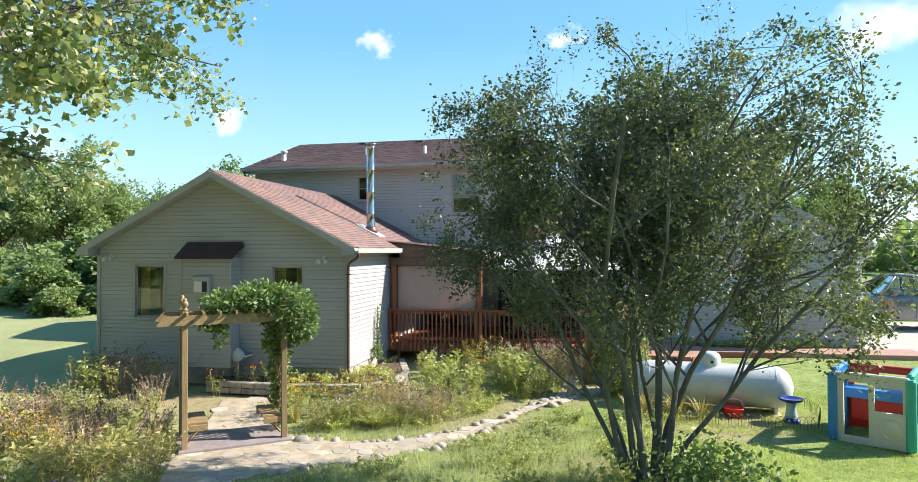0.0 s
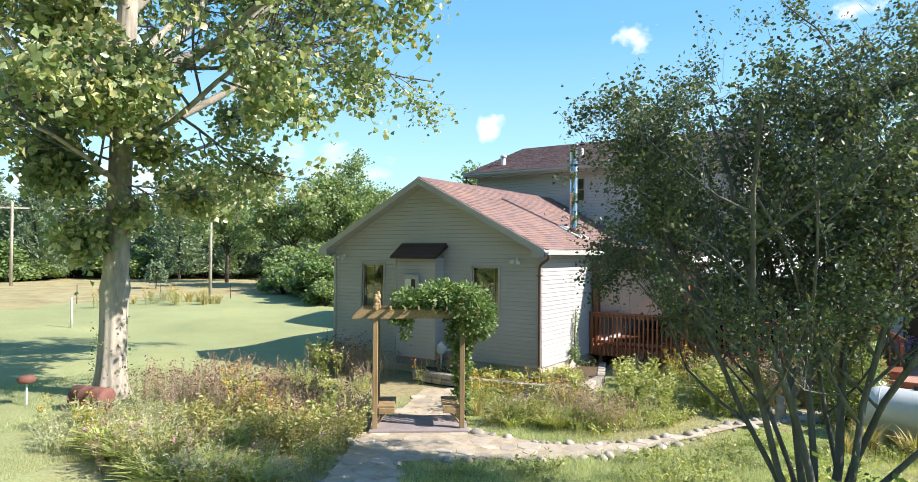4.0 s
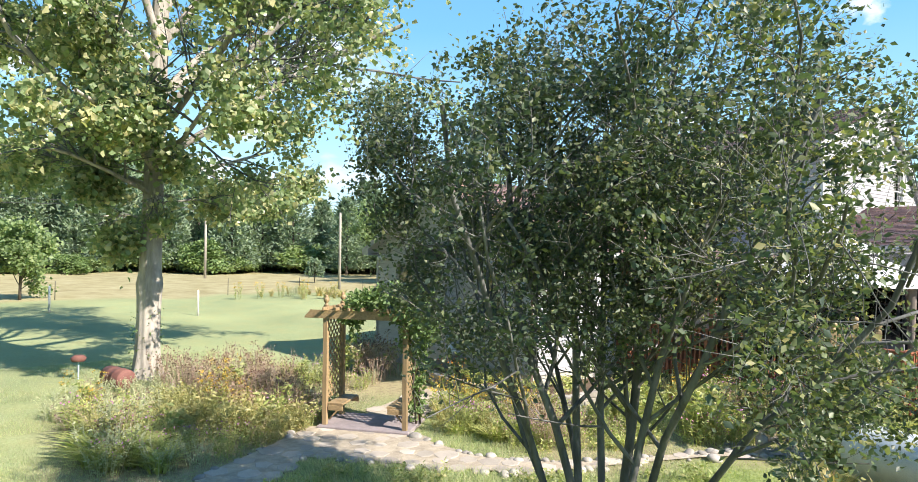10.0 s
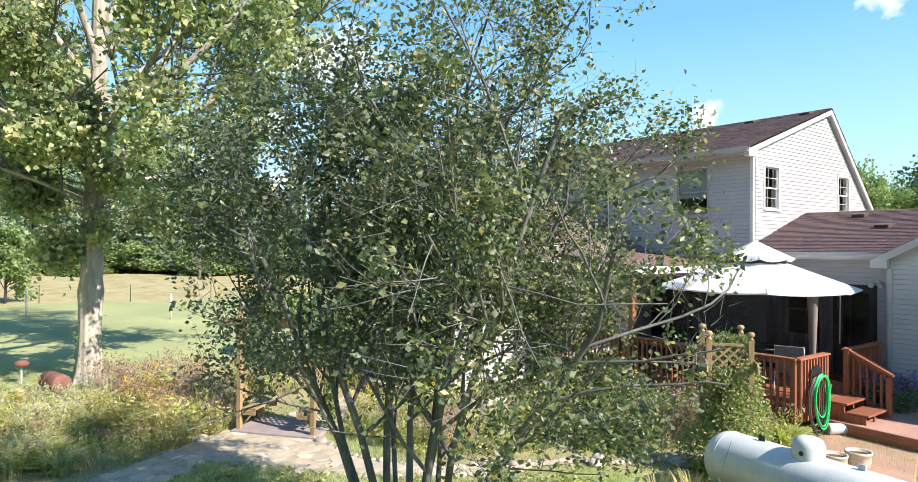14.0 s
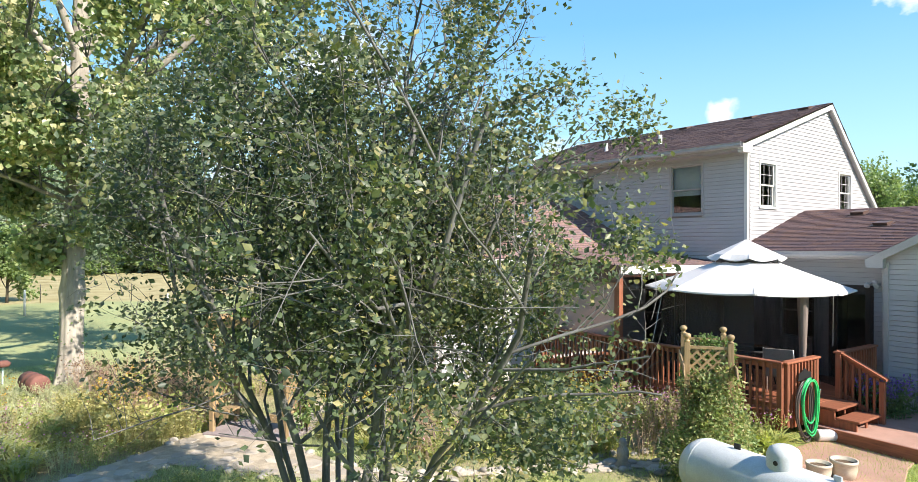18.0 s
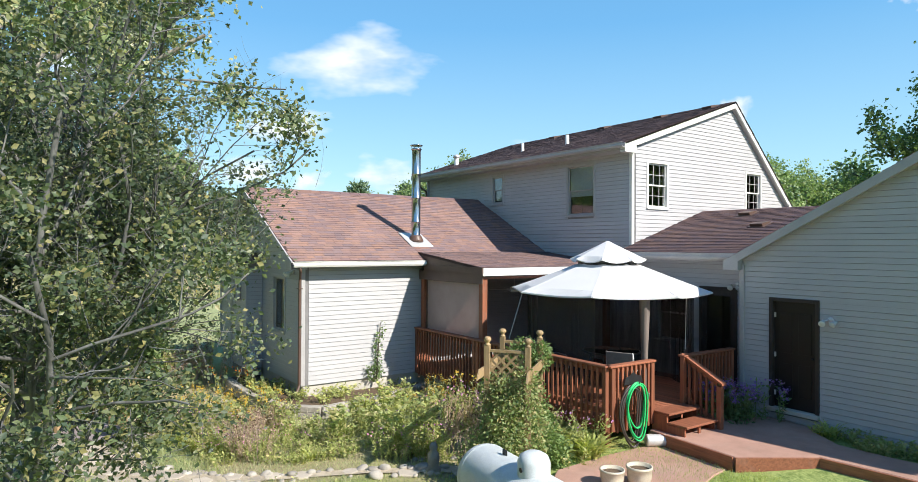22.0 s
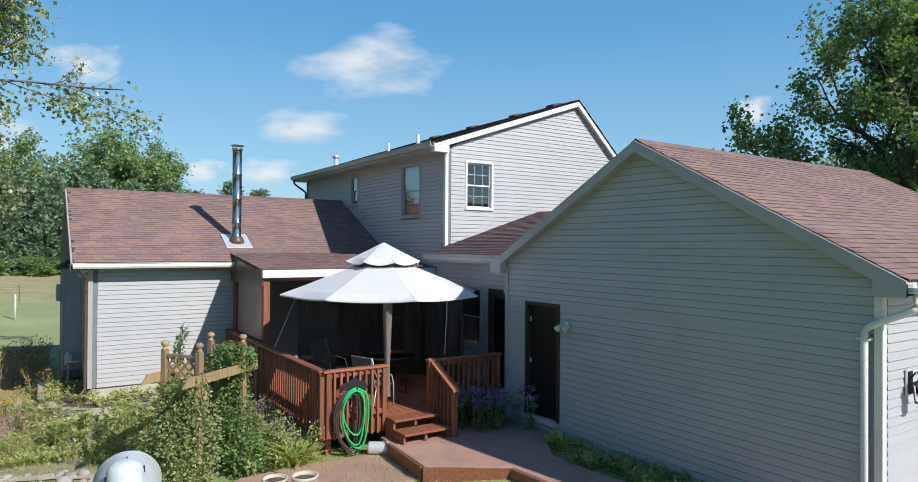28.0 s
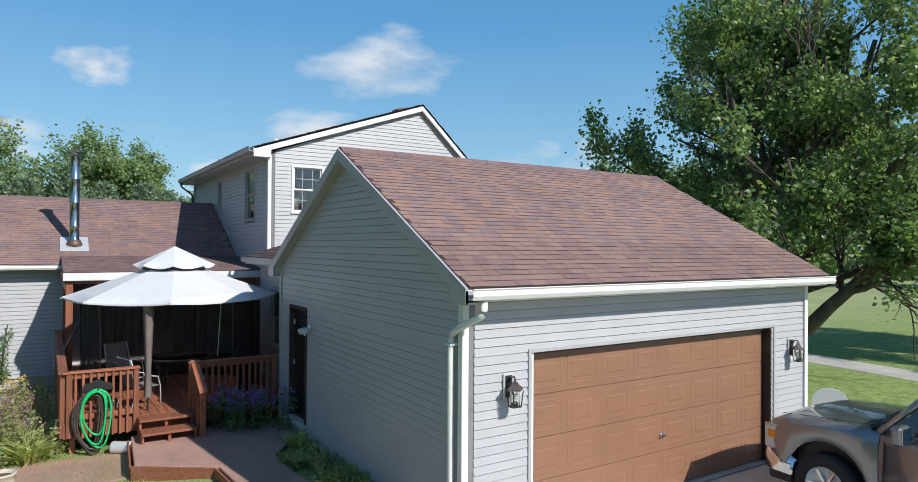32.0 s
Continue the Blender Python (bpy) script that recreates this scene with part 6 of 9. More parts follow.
def rose_trellis():
    """The arbor by the patio: two lattice ends under a pair of long beams."""
    t = thing("rose_arbor", "weathered wooden rose arbor with lattice ends", "arbor", at=(0.38, 14.51, -0.55), turn=37.8)
    W, D, H = 0.62, 0.98, 2.08
    for x in (0, W):
        for y in (0, D):
            part("post", box(x - 0.042, x + 0.042, y - 0.042, y + 0.042, 0, H, bevel=0.005), M_CEDAR, t)
            part("finial", lathe([(0, 0), (0.045, 0), (0.05, 0.012), (0.028, 0.03), (0.03, 0.045), (0.055, 0.07), (0.06, 0.095), (0.04, 0.125), (0, 0.135)], (x, y, H), 18), M_CEDAR_X, t, "ball finial", True)
    for y in (0, D):
        m = Matrix.Translation((0.043, y - 0.006, 0))
        for bm in lattice(W - 0.086, 0.1, 1.98):
            bmesh.ops.transform(bm, matrix=m, verts=bm.verts)
            part("lattice_slat", bm, M_CEDAR, t)
        for z in (0.06, 1.98):
            part("lattice_rail", box(0.043, W - 0.043, y - 0.02, y + 0.02, z, z + 0.04), M_CEDAR_X, t)
    for x in (-0.064, W + 0.044):
        bm = prism([(-0.4, 1.62), (D + 0.3, 1.62), (D + 0.3, 1.76), (-0.28, 1.76)][::-1], "x", x, x + 0.02)
        part("beam", bm, M_CEDAR, t)


rose_trellis()


# ---- tank, birdbath, playhouse ----
def propane_tank():
    ax, ay, bx, by = 0.75, 14.2, 3.72, 13.8
    L = math.hypot(bx - ax, by - ay)
    t = thing("propane_tank", "long white propane tank on concrete blocks", "gas tank", at=((ax + bx) / 2, (ay + by) / 2 - 0.2, -0.1), turn=math.degrees(math.atan2(by - ay, bx - ax)))
    r = 0.41
    prof = [(0, -L / 2)]
    for k in range(1, 9):
        a = k / 8 * math.pi / 2
        prof.append((r * math.sin(a), -L / 2 + r * 0.8 * (1 - math.cos(a))))
    prof += [(p, -z) for p, z in prof[::-1]]
    part("shell", lathe(prof, sides=40, m=pose(0, 0, 0, 0, 90)), M_TANK, t, smooth=True)
    for x in (-L / 2 + 0.33, L / 2 - 0.33):
        part("weld_seam", lathe([(r + 0.001, x - 0.012), (r + 0.006, x), (r + 0.001, x + 0.012)], sides=40, m=pose(0, 0, 0, 0, 90)), M_TANK, t, smooth=True)
        part("saddle", box(x - 0.04, x + 0.04, -0.22, 0.22, -0.5, -r + 0.07, bevel=0.01), M_FLASH, t)
        part("block", box(x - 0.1, x + 0.1, -0.3, 0.3, -0.6, -0.48, bevel=0.01), M_DRIVE, t, "pale concrete block")
    d = part("valve_dome", lathe([(0.2, r - 0.06), (0.2, r + 0.12), (0.17, r + 0.19), (0.1, r + 0.23), (0, r + 0.24)], (0.0, 0, 0), 28), M_TANK, t, "white valve cover", True)
    part("hinge", box(-0.03, 0.03, 0.19, 0.21, r + 0.08, r + 0.14), M_BLACK, d)
    part("latch_hole", lathe([(0, 0), (0.03, 0), (0.03, 0.01), (0, 0.012)], sides=12, m=pose(0.03, -0.2, r + 0.05, 90)), M_BLACK, d)
    part("lift_lug", box(-0.72, -0.62, -0.012, 0.012, r - 0.02, r + 0.07, bevel=0.008), M_BLACK, t)
    part("lift_lug", box(0.62, 0.72, -0.012, 0.012, r - 0.02, r + 0.07, bevel=0.008), M_TANK, t)


propane_tank()


def birdbath():
    b = thing("birdbath", "small blue and white glazed birdbath", "birdbath", at=(3.5, 12.95, ground_z(3.5, 12.95)))
    part("foot", lathe([(0, 0), (0.15, 0), (0.15, 0.03), (0.12, 0.06), (0.11, 0.1)], sides=24), M_BLUE, b, smooth=True)
    part("stem", lathe([(0.11, 0.1), (0.1, 0.16), (0.085, 0.24), (0.085, 0.34), (0.1, 0.37)], sides=24), M_PALEBLUE, b, "pale painted stem", True)
    part("bowl", lathe([(0, 0.36), (0.1, 0.37), (0.19, 0.41), (0.215, 0.45), (0.2, 0.455), (0.17, 0.425), (0, 0.4)], sides=28), M_BLUE, b, "dark blue bowl", True)
    for k in range(9):
        a = k * 0.7
        part("painted_flower", lathe([(0, 0.006), (0.022, 0.004), (0.026, 0)], sides=6, m=pose(0.128 * math.cos(a), 0.128 * math.sin(a), 0.06 + 0.02 * (k % 2), 0, 90, math.degrees(a))), M_TRIM, b)


M_BLUE = painted("blue_glaze", (0.02, 0.05, 0.28), 0.25, 0.1)
M_PALEBLUE = painted("pale_blue_glaze", (0.55, 0.68, 0.75), 0.3, 0.08)
M_PLASTIC = painted("cream_plastic", (0.7, 0.65, 0.6), 0.45, 0.06, 4, dirt=(0.45, 0.4, 0.33))
M_RED = painted("red_plastic", (0.78, 0.045, 0.03), 0.4, 0.08)
M_TEAL = painted("teal_plastic", (0.03, 0.4, 0.33), 0.4, 0.08)
M_SKYBLUE = painted("blue_plastic", (0.03, 0.24, 0.6), 0.4, 0.08)
birdbath()


def playhouse():
    """A child's plastic play cube with coloured panels and openings."""
    p = thing("playhouse", "faded plastic play cube in cream, red, blue and green", "playhouse", at=(3.95, 12.1, ground_z(4.4, 12.0)), turn=-29)
    S, H = 1.06, 1.12

    def panel(nm, mat, holes, m, w=S, h=H, label=""):
        # a wall with rounded windows: rows of blocks round its holes, then bevelled
        bm = bmesh.new()
        us = sorted({0, w, *[v for o in holes for v in o[:2]]})
        vs = sorted({0, h, *[v for o in holes for v in o[2:]]})
        for a, b in zip(us, us[1:]):
            for c, d in zip(vs, vs[1:]):
                if any(o[0] <= a and b <= o[1] and o[2] <= c and d <= o[3] for o in holes):
                    continue
                add_box(bm, a, b, -0.035, 0.035, c, d)
        bmesh.ops.remove_doubles(bm, verts=bm.verts, dist=0.0005)
        inner = [f for f in bm.faces if len([1 for g in bm.faces if g is not f and set(v.index for v in g.verts) == set(v.index for v in f.verts)])]
        bm.normal_update()
        bmesh.ops.transform(bm, matrix=m, verts=bm.verts)
        return part(nm, bm, mat, p, label)

    front = panel("front_panel", M_PLASTIC, [(0.14, 0.5, 0.11, 1.02), (0.58, 0.97, 0.57, 0.97)], Matrix.Translation((0, 0, 0)), label="cream panel with door and window openings")
    part("moulded_disc", lathe([(0, 0.02), (0.1, 0.02), (0.12, 0.0), (0.16, 0.0), (0.17, 0.015), (0.19, 0.0)], sides=24, m=pose(0.82, -0.036, 0.32, 90)), M_PLASTIC, front, smooth=True)
    panel("back_panel", M_RED, [(0.12, 0.48, 0.78, 1.02), (0.56, 0.96, 0.78, 0.9), (0.5, 0.94, 0.98, 1.05)], Matrix.Translation((0, S, 0)), h=H + 0.02, label="red back panel with a slotted top")
    turn = Matrix(((0, -1, 0, 0), (1, 0, 0, 0), (0, 0, 1, 0), (0, 0, 0, 1)))
    panel("side_panel", M_SKYBLUE, [(0.25, 0.83, 0.3, 0.98)], Matrix.Translation((0.0, 0.0, 0)) @ turn, label="blue side panel")
    panel("side_panel", M_TEAL, [(0.25, 0.83, 0.3, 0.98)], Matrix.Translation((S, 0.0, 0)) @ turn, label="green side panel")
    part("top_bar", box(0.0, S, -0.05, 0.05, H, H + 0.05, bevel=0.02), M_PLASTIC, p)
    part("top_bar", box(0.0, S, S - 0.05, S + 0.05, H + 0.021, H + 0.06, bevel=0.015), M_RED, p, "red top beam")
    part("top_bar", box(-0.05, 0.05, 0.051, S - 0.051, H, H + 0.1, bevel=0.03), M_SKYBLUE, p)
    part("top_bar", box(S - 0.05, S + 0.05, 0.051, S - 0.051, H, H + 0.1, bevel=0.03), M_TEAL, p)
    for x, y, mt in ((-0.02, -0.02, M_SKYBLUE), (S + 0.02, -0.02, M_TEAL), (S + 0.02, S + 0.02, M_TEAL), (-0.02, S + 0.02, M_SKYBLUE)):
        part("corner_post", box(x - 0.07, x + 0.07, y - 0.07, y + 0.07, 0, H + 0.03, bevel=0.03), mt, p)
    part("slide", prism([(0.06, 0.66), (1.0, 0.66), (1.02, 0.72), (1.0, 0.82), (0.06, 0.82)], "y", 0.5, 0.9), M_SKYBLUE, p, "blue inner shelf")
    part("inner_wall", box(0.08, 1.0, 0.88, 0.93, 0.2, 0.66, bevel=0.02), M_RED, p, "red inner wall")


playhouse()


def wire_fence():
    """Low looped wire edging round the tank bed."""
    f = thing("wire_edging", "low looped black wire edging fence", "edging")
    pts = [(0.9, 12.75), (1.9, 12.62), (3.0, 12.5), (3.85, 12.6), (4.1, 13.3), (4.05, 14.0)]
    k = 0
    for (ax, ay), (bx, by) in zip(pts, pts[1:]):
        L = math.hypot(bx - ax, by - ay)
        n = int(L / 0.11)
        for i in range(n):
            a, b = Vector((ax, ay, 0)).lerp(Vector((bx, by, 0)), i / n), Vector((ax, ay, 0)).lerp(Vector((bx, by, 0)), (i + 1.5) / n)
            z = ground_z(a.x, a.y)
            loop = [(a.x, a.y, z - 0.02), (a.x, a.y, z + 0.16)] + [tuple(a.lerp(b, t) + Vector((0, 0, z + 0.16 + 0.07 * math.sin(math.pi * t)))) for t in (0.25, 0.5, 0.75)] + [(b.x, b.y, z + 0.16), (b.x, b.y, z - 0.02)]
            part("wire_hoop", tube(loop, 0.004, 4, False), M_BLACK, f)
            k += 1


wire_fence()


def watering_can():
    c = thing("red_basket", "red plastic basket beside the tank", "basket", at=(2.55, 13.2, ground_z(2.5, 13.2)))
    part("tub", lathe([(0, 0), (0.16, 0), (0.2, 0.16), (0.215, 0.17), (0.2, 0.18), (0.185, 0.165), (0.15, 0.02), (0, 0.02)], sides=20), M_RED, c, smooth=True)
    part("handle", tube([(-0.2, 0, 0.16), (-0.14, 0, 0.3), (0, 0, 0.34), (0.14, 0, 0.3), (0.2, 0, 0.16)], 0.01, 6), M_TRIM, c)


watering_can()


def garden_ornament():
    bm = lathe([(0, 0), (0.12, 0), (0.13, 0.05), (0.08, 0.1), (0.1, 0.22), (0.09, 0.3), (0.05, 0.34), (0.07, 0.4), (0.05, 0.46), (0, 0.48)], (-0.55, 14.15, ground_z(-0.5, 14.1)), 18)
    tagged(part("garden_statue", bm, M_STONE, smooth=True), "small grey stone garden ornament beside the path", "ornament")


garden_ornament()

# ---- trees ----
def grow(start, d, length, r, level, levels, rng, out, tips, bend=0.16, lift=0.06, split=(3, 5), shrink=(0.45, 0.7), wide=(28, 58), first=0.3):
    """A branch with its side branches, as (points, radii, level); the last level's points are kept for the leaves."""
    n = max(3, int(6 - level))
    p, pts, d = Vector(start), [Vector(start)], Vector(d).normalized()
    dirs = [d]
    for i in range(n):
        d = (d + Vector((rng.gauss(0, bend), rng.gauss(0, bend), rng.gauss(0, bend * 0.7) + lift))).normalized()
        p = p + d * (length / n)
        pts.append(p)
        dirs.append(d)
    end = 0.3 if level == levels else 0.5
    out.append((pts, [r * (1 - (1 - end) * i / n) for i in range(n + 1)], level))
    if level >= levels:
        tips.extend((pts[i].lerp(pts[i + 1], rng.random()), dirs[i + 1]) for i in range(n) for _ in range(2))
        return
    for k in range(rng.randint(*split)):
        t = first + (1 - first) * ((k + rng.random()) / split[1])
        t = min(t, 0.999)
        i = int(t * n)
        q = pts[i].lerp(pts[min(n, i + 1)], t * n - i)
        a = dirs[i]
        side = a.cross(Vector((rng.gauss(0, 1), rng.gauss(0, 1), rng.gauss(0, 1)))).normalized()
        ang = radians(rng.uniform(*wide))
        grow(q, a * math.cos(ang) + side * math.sin(ang), length * rng.uniform(*shrink), r * (1 - 0.5 * t) * 0.6, level + 1, levels, rng, out, tips, bend * 1.15, lift, split, shrink, wide, 0.2)
    tips.extend((pts[-1], dirs[-1]) for _ in range(2))


def branches_mesh(name, runs, material, sides=(9, 7, 5, 4, 3)):
    """Many tapered tubes in one mesh, built from arrays."""
    co, faces = [], []
    for pts, radii, level in runs:
        s = sides[min(level, len(sides) - 1)]
        base = len(co)
        for i, p in enumerate(pts):
            d = (pts[min(i + 1, len(pts) - 1)] - pts[max(i - 1, 0)]).normalized()
            a = d.cross(Vector((0.31, 0.87, 0.13))).normalized()
            b = d.cross(a)
            for k in range(s):
                t = 2 * math.pi * k / s
                co.append(tuple(p + (a * math.cos(t) + b * math.sin(t)) * radii[i]))
        for i in range(len(pts) - 1):
            for k in range(s):
                q = base + i * s
                faces += [q + k, q + (k + 1) % s, q + s + (k + 1) % s, q + s + k]
    return mesh_arrays(name, np.array(co), np.array(faces), 4, material, True)


def scatter(tips, count, reach, seed):
    """Leaf points round the twig points."""
    rng = np.random.default_rng(seed)
    p = np.array([tuple(t[0]) for t in tips])
    i = rng.integers(0, len(p), count)
    return p[i] + rng.normal(size=(count, 3)) * reach * rng.uniform(0.3, 1.0, (count, 1)), rng


def dense_shrub():
    """The multi stemmed shrub before the house."""
    rng = random.Random(21)
    base = Vector((0.6, 8.6, -0.5))
    t = thing("multi_stem_shrub", "tall multi stemmed shrub with small dark leaves, some yellowing", "shrub", at=tuple(base))
    tips = []

    def held(p):
        """Keeps the crown within its broad rounded outline."""
        q = p - Vector((0.45, 0.25, 0))
        r = math.hypot(q.x, q.y)
        rough = noise.noise((q.x / max(r, 0.01) * 1.6, q.y / max(r, 0.01) * 1.6, p.z * 0.8))
        lim = (2.0 + 0.7 * rough) * (1 - 0.35 * smoothstep(4.4, 6.6, p.z))
        f = 1.0 if r < lim else (lim + 0.45 * (r - lim)) / r
        z = p.z if p.z < 4.6 else 4.6 + (0.62 + 0.4 * rough) * (p.z - 4.6)
        return Vector((q.x * f + 0.45, q.y * f + 0.25, z))

    stems = [  # azimuth, lean from upright, length, radius
        (0.2, 3, 5.2, 0.052), (2.9, 10, 5.0, 0.045), (1.9, 10, 5.1, 0.042), (-1.1, 9, 5.0, 0.046), (-2.3, 12, 4.9, 0.04), (0.9, 20, 5.0, 0.042), (3.4, 21, 4.6, 0.035),
        (-0.2, 27, 4.7, 0.042), (0.5, 36, 4.4, 0.036), (2.3, 24, 4.4, 0.032), (1.2, 33, 4.4, 0.032)]

    def kept(p):
        """Leaves start high over the stems and hang lower at the rim, in clumps with gaps between them."""
        r = math.hypot(p.x, p.y)
        d = math.hypot(p.x - 0.2, p.y + 0.8)
        sunny = p.x + 0.6 * p.y > 0
        foot = 2.0 - 0.3 * max(0.0, r - 0.7) if sunny else 2.0 + 0.35 * max(0.0, r - 1.3)
        gap = -0.42 + 0.2 * d + 0.12 * max(0.0, p.z - 4.1)
        return p.z > foot and noise.noise(p * 1.2) + 0.6 * noise.noise(p * 2.6 + Vector((4, 1, 7))) > (min(gap, 0.04) if sunny and p.z < 4.6 else min(gap, 0.08 if p.z < 4.6 else 0.18))

    for k, (a, lean, L, r) in enumerate(stems):
        le = radians(0.66 * lean)
        d = Vector((math.cos(a) * math.sin(le), math.sin(a) * math.sin(le), math.cos(le)))
        s = Vector((math.cos(a), math.sin(a), 0)) * (0.06 + 0.005 * lean)
        out, mine = [], []
        grow(s - Vector((0, 0, 0.05)), d, L, r, 0, 3, rng, out, mine, 0.11, 0.025, (7, 9), (0.36, 0.58), (26, 60), 0.27)
        out = [([held(p) for p in pts], radii, level) for pts, radii, level in out if level == 0 or pts[-1].z > 1.6]
        out = [q for q in out if q[2] < 2 or kept(q[0][-1]) or rng.random() < 0.2]
        tips.extend((held(q[0]), q[1]) for q in mine)
        part_ob = piece("stem", branches_mesh("stem", [r_ for r_ in out if r_[2] < 2], M_STEM), t)
        piece("twig_spray", branches_mesh("twigs", [r_ for r_ in out if r_[2] >= 2], M_STEM, (5, 5, 4, 3)), part_ob)["kind"] = "stuff"

    tips = [q for q in tips if kept(q[0])]
    pts, nr = scatter(tips, 92000, 0.1, 3)
    # lighter leaves on the sunny side: some yellowing, and sunlight put into the colour
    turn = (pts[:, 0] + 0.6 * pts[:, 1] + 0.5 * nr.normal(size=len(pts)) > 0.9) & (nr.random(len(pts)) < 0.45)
    piece("yellowing_leaves", leaves_mesh("yellowing_leaves", pts[turn], 0.05, M_LEAF_SUNLIT, nr, 0.1, 0.64), t)["kind"] = "stuff"
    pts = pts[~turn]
    piece("crown", leaves_mesh("crown", pts, 0.05, M_LEAF_SHRUB, nr, 0.1, 0.64), t)["kind"] = "stuff"
    # suckers at the foot
    pts = nr.normal(size=(2200, 3)) * (0.36, 0.34, 0.2) + (0.75, -0.3, 0.3)
    piece("sucker_leaves", leaves_mesh("sucker_leaves", pts, 0.08, M_LEAF_VINE, nr, -0.2, 0.6), t)["label"] = "bright green suckers at the foot"


dense_shrub()


def big_poplar():
    rng = random.Random(5)
    t = thing("cottonwood_tree", "tall cottonwood with pale ridged trunk and shimmering leaves", "tree", at=(-12.2, 7.5, -0.5))
    # ridged trunk with a flared foot and an old scar
    bm = bmesh.new()
    rings = []
    zs = [0, 0.12, 0.3, 0.6, 1.0, 1.5, 2.0, 2.3, 2.6, 3.2, 4.2, 5.2, 6.2, 7.2, 8.4, 9.6, 11.0]
    for z in zs:
        r = 0.262 + 0.13 * math.exp(-z * 2.6) - 0.009 * z + (0.05 * math.exp(-((z - 2.25) / 0.25) ** 2))
        cx, cy = 0.03 * z, 0.015 * z
        ring = []
        for k in range(48):
            a = 2 * math.pi * k / 48
            rr = r * (1 + 0.05 * math.sin(a * 11 + z * 0.8) + 0.035 * noise.noise((math.cos(a) * 3, math.sin(a) * 3, z * 2.0)) + 0.12 * math.exp(-z * 4) * math.sin(a * 5 + 1))
            ring.append(bm.verts.new((cx + rr * math.cos(a), cy + rr * math.sin(a), z)))
        rings.append(ring)
    for p, q in zip(rings, rings[1:]):
        for k in range(48):
            bm.faces.new((p[k], p[(k + 1) % 48], q[(k + 1) % 48], q[k]))
    trunk = part("trunk", bm, M_BARK, t, smooth=True)
    tips, high = [], []
    limbs = [  # height, azimuth, lean from upright, length, radius
        (10.6, 0.3, 8, 5.0, 0.15), (8.6, 2.6, 30, 5.0, 0.11), (8.0, -0.5, 42, 5.0, 0.1), (6.4, 0.95, 52, 6.0, 0.1), (6.4, 3.7, 55, 5.2, 0.09), (5.9, 0.5, 62, 5.6, 0.09), (5.0, -0.4, 70, 3.8, 0.07), (6.2, -0.9, 52, 4.6, 0.08), (5.4, 4.2, 66, 5.0, 0.08), (5.6, -1.6, 60, 4.4, 0.08),
        (5.2, 0.15, 66, 4.2, 0.07), (5.0, 2.2, 66, 4.0, 0.07), (4.6, -2.6, 68, 4.0, 0.07), (4.4, -0.9, 74, 3.0, 0.055), (6.8, 1.9, 48, 4.8, 0.09), (6.9, -2.2, 46, 4.8, 0.09),
        (5.2, 1.15, 58, 7.0, 0.1), (6.8, 1.5, 52, 6.4, 0.1), (8.0, 1.2, 40, 6.4, 0.11), (7.4, -1.4, 45, 4.8, 0.09),
        (3.6, -1.9, 86, 0.9, 0.03), (3.9, -1.2, 86, 1.2, 0.03), (4.2, 0.9, 84, 1.7, 0.03), (3.2, -2.2, 90, 0.7, 0.025), (4.5, -0.2, 88, 1.3, 0.03), (4.9, -1.5, 80, 1.4, 0.03), (5.3, 0.1, 80, 1.5, 0.03), (6.4, -0.6, 75, 1.6, 0.03), (7.2, -1.1, 75, 1.5, 0.03), (5.8, -2.2, 78, 1.6, 0.03)]
    for k, (z, az, lean, L, r) in enumerate(limbs):
        le = radians(lean)
        out, mine = [], []
        grow((0.03 * z, 0.015 * z, z), (math.cos(az) * math.sin(le), math.sin(az) * math.sin(le), math.cos(le)), L, r, 0, 3, rng, out, mine, 0.11, -0.06 if lean > 80 else 0.0 if lean > 60 else 0.045, (4, 6), (0.42, 0.6), (25, 55), 0.3)
        limb = piece("limb", branches_mesh("limb", [q for q in out if q[2] < 1], M_BARK), t)
        piece("twig_spray", branches_mesh("twigs", [q for q in out if q[2] >= 1], M_STEM, (5, 5, 4, 3)), limb)["kind"] = "stuff"
        for q in mine:
            (tips if q[0].z < 10.0 else high).append((q[0] - Vector((0, 0, 0.25)), q[1]))
    tips = [q for q in tips if noise.noise(q[0] * 0.75 + Vector((3, 5, 0))) > -0.02 and q[0].z > (2.4 if math.hypot(q[0].x, q[0].y) < 0.85 else 4.15) and (q[0].z < 4.9 or math.hypot(q[0].x - 0.2, q[0].y) > 0.55)]
    pts, nr = scatter(tips, 50000, 0.27, 6)
    piece("crown", leaves_mesh("crown", pts, 0.135, M_LEAF_POPLAR, nr, 0.5, 0.9), t)["kind"] = "stuff"
    pts, nr = scatter(high, 16000, 0.35, 7)
    piece("crown_top", leaves_mesh("crown_top", pts, 0.17, M_LEAF_POPLAR, nr, 0.5, 0.85), t)["kind"] = "stuff"
    # ivy on the lower trunk
    a, z = nr.uniform(0, 6.28, 500), nr.uniform(0.1, 1.5, 500) ** 1.3
    rr = 0.34 + 0.13 * np.exp(-z * 2.6)
    piece("ivy", leaves_mesh("ivy", np.stack([rr * np.cos(a), rr * np.sin(a), z], 1)[:160], 0.06, M_LEAF_VINE, nr, 0.4, 0.8), t)


big_poplar()


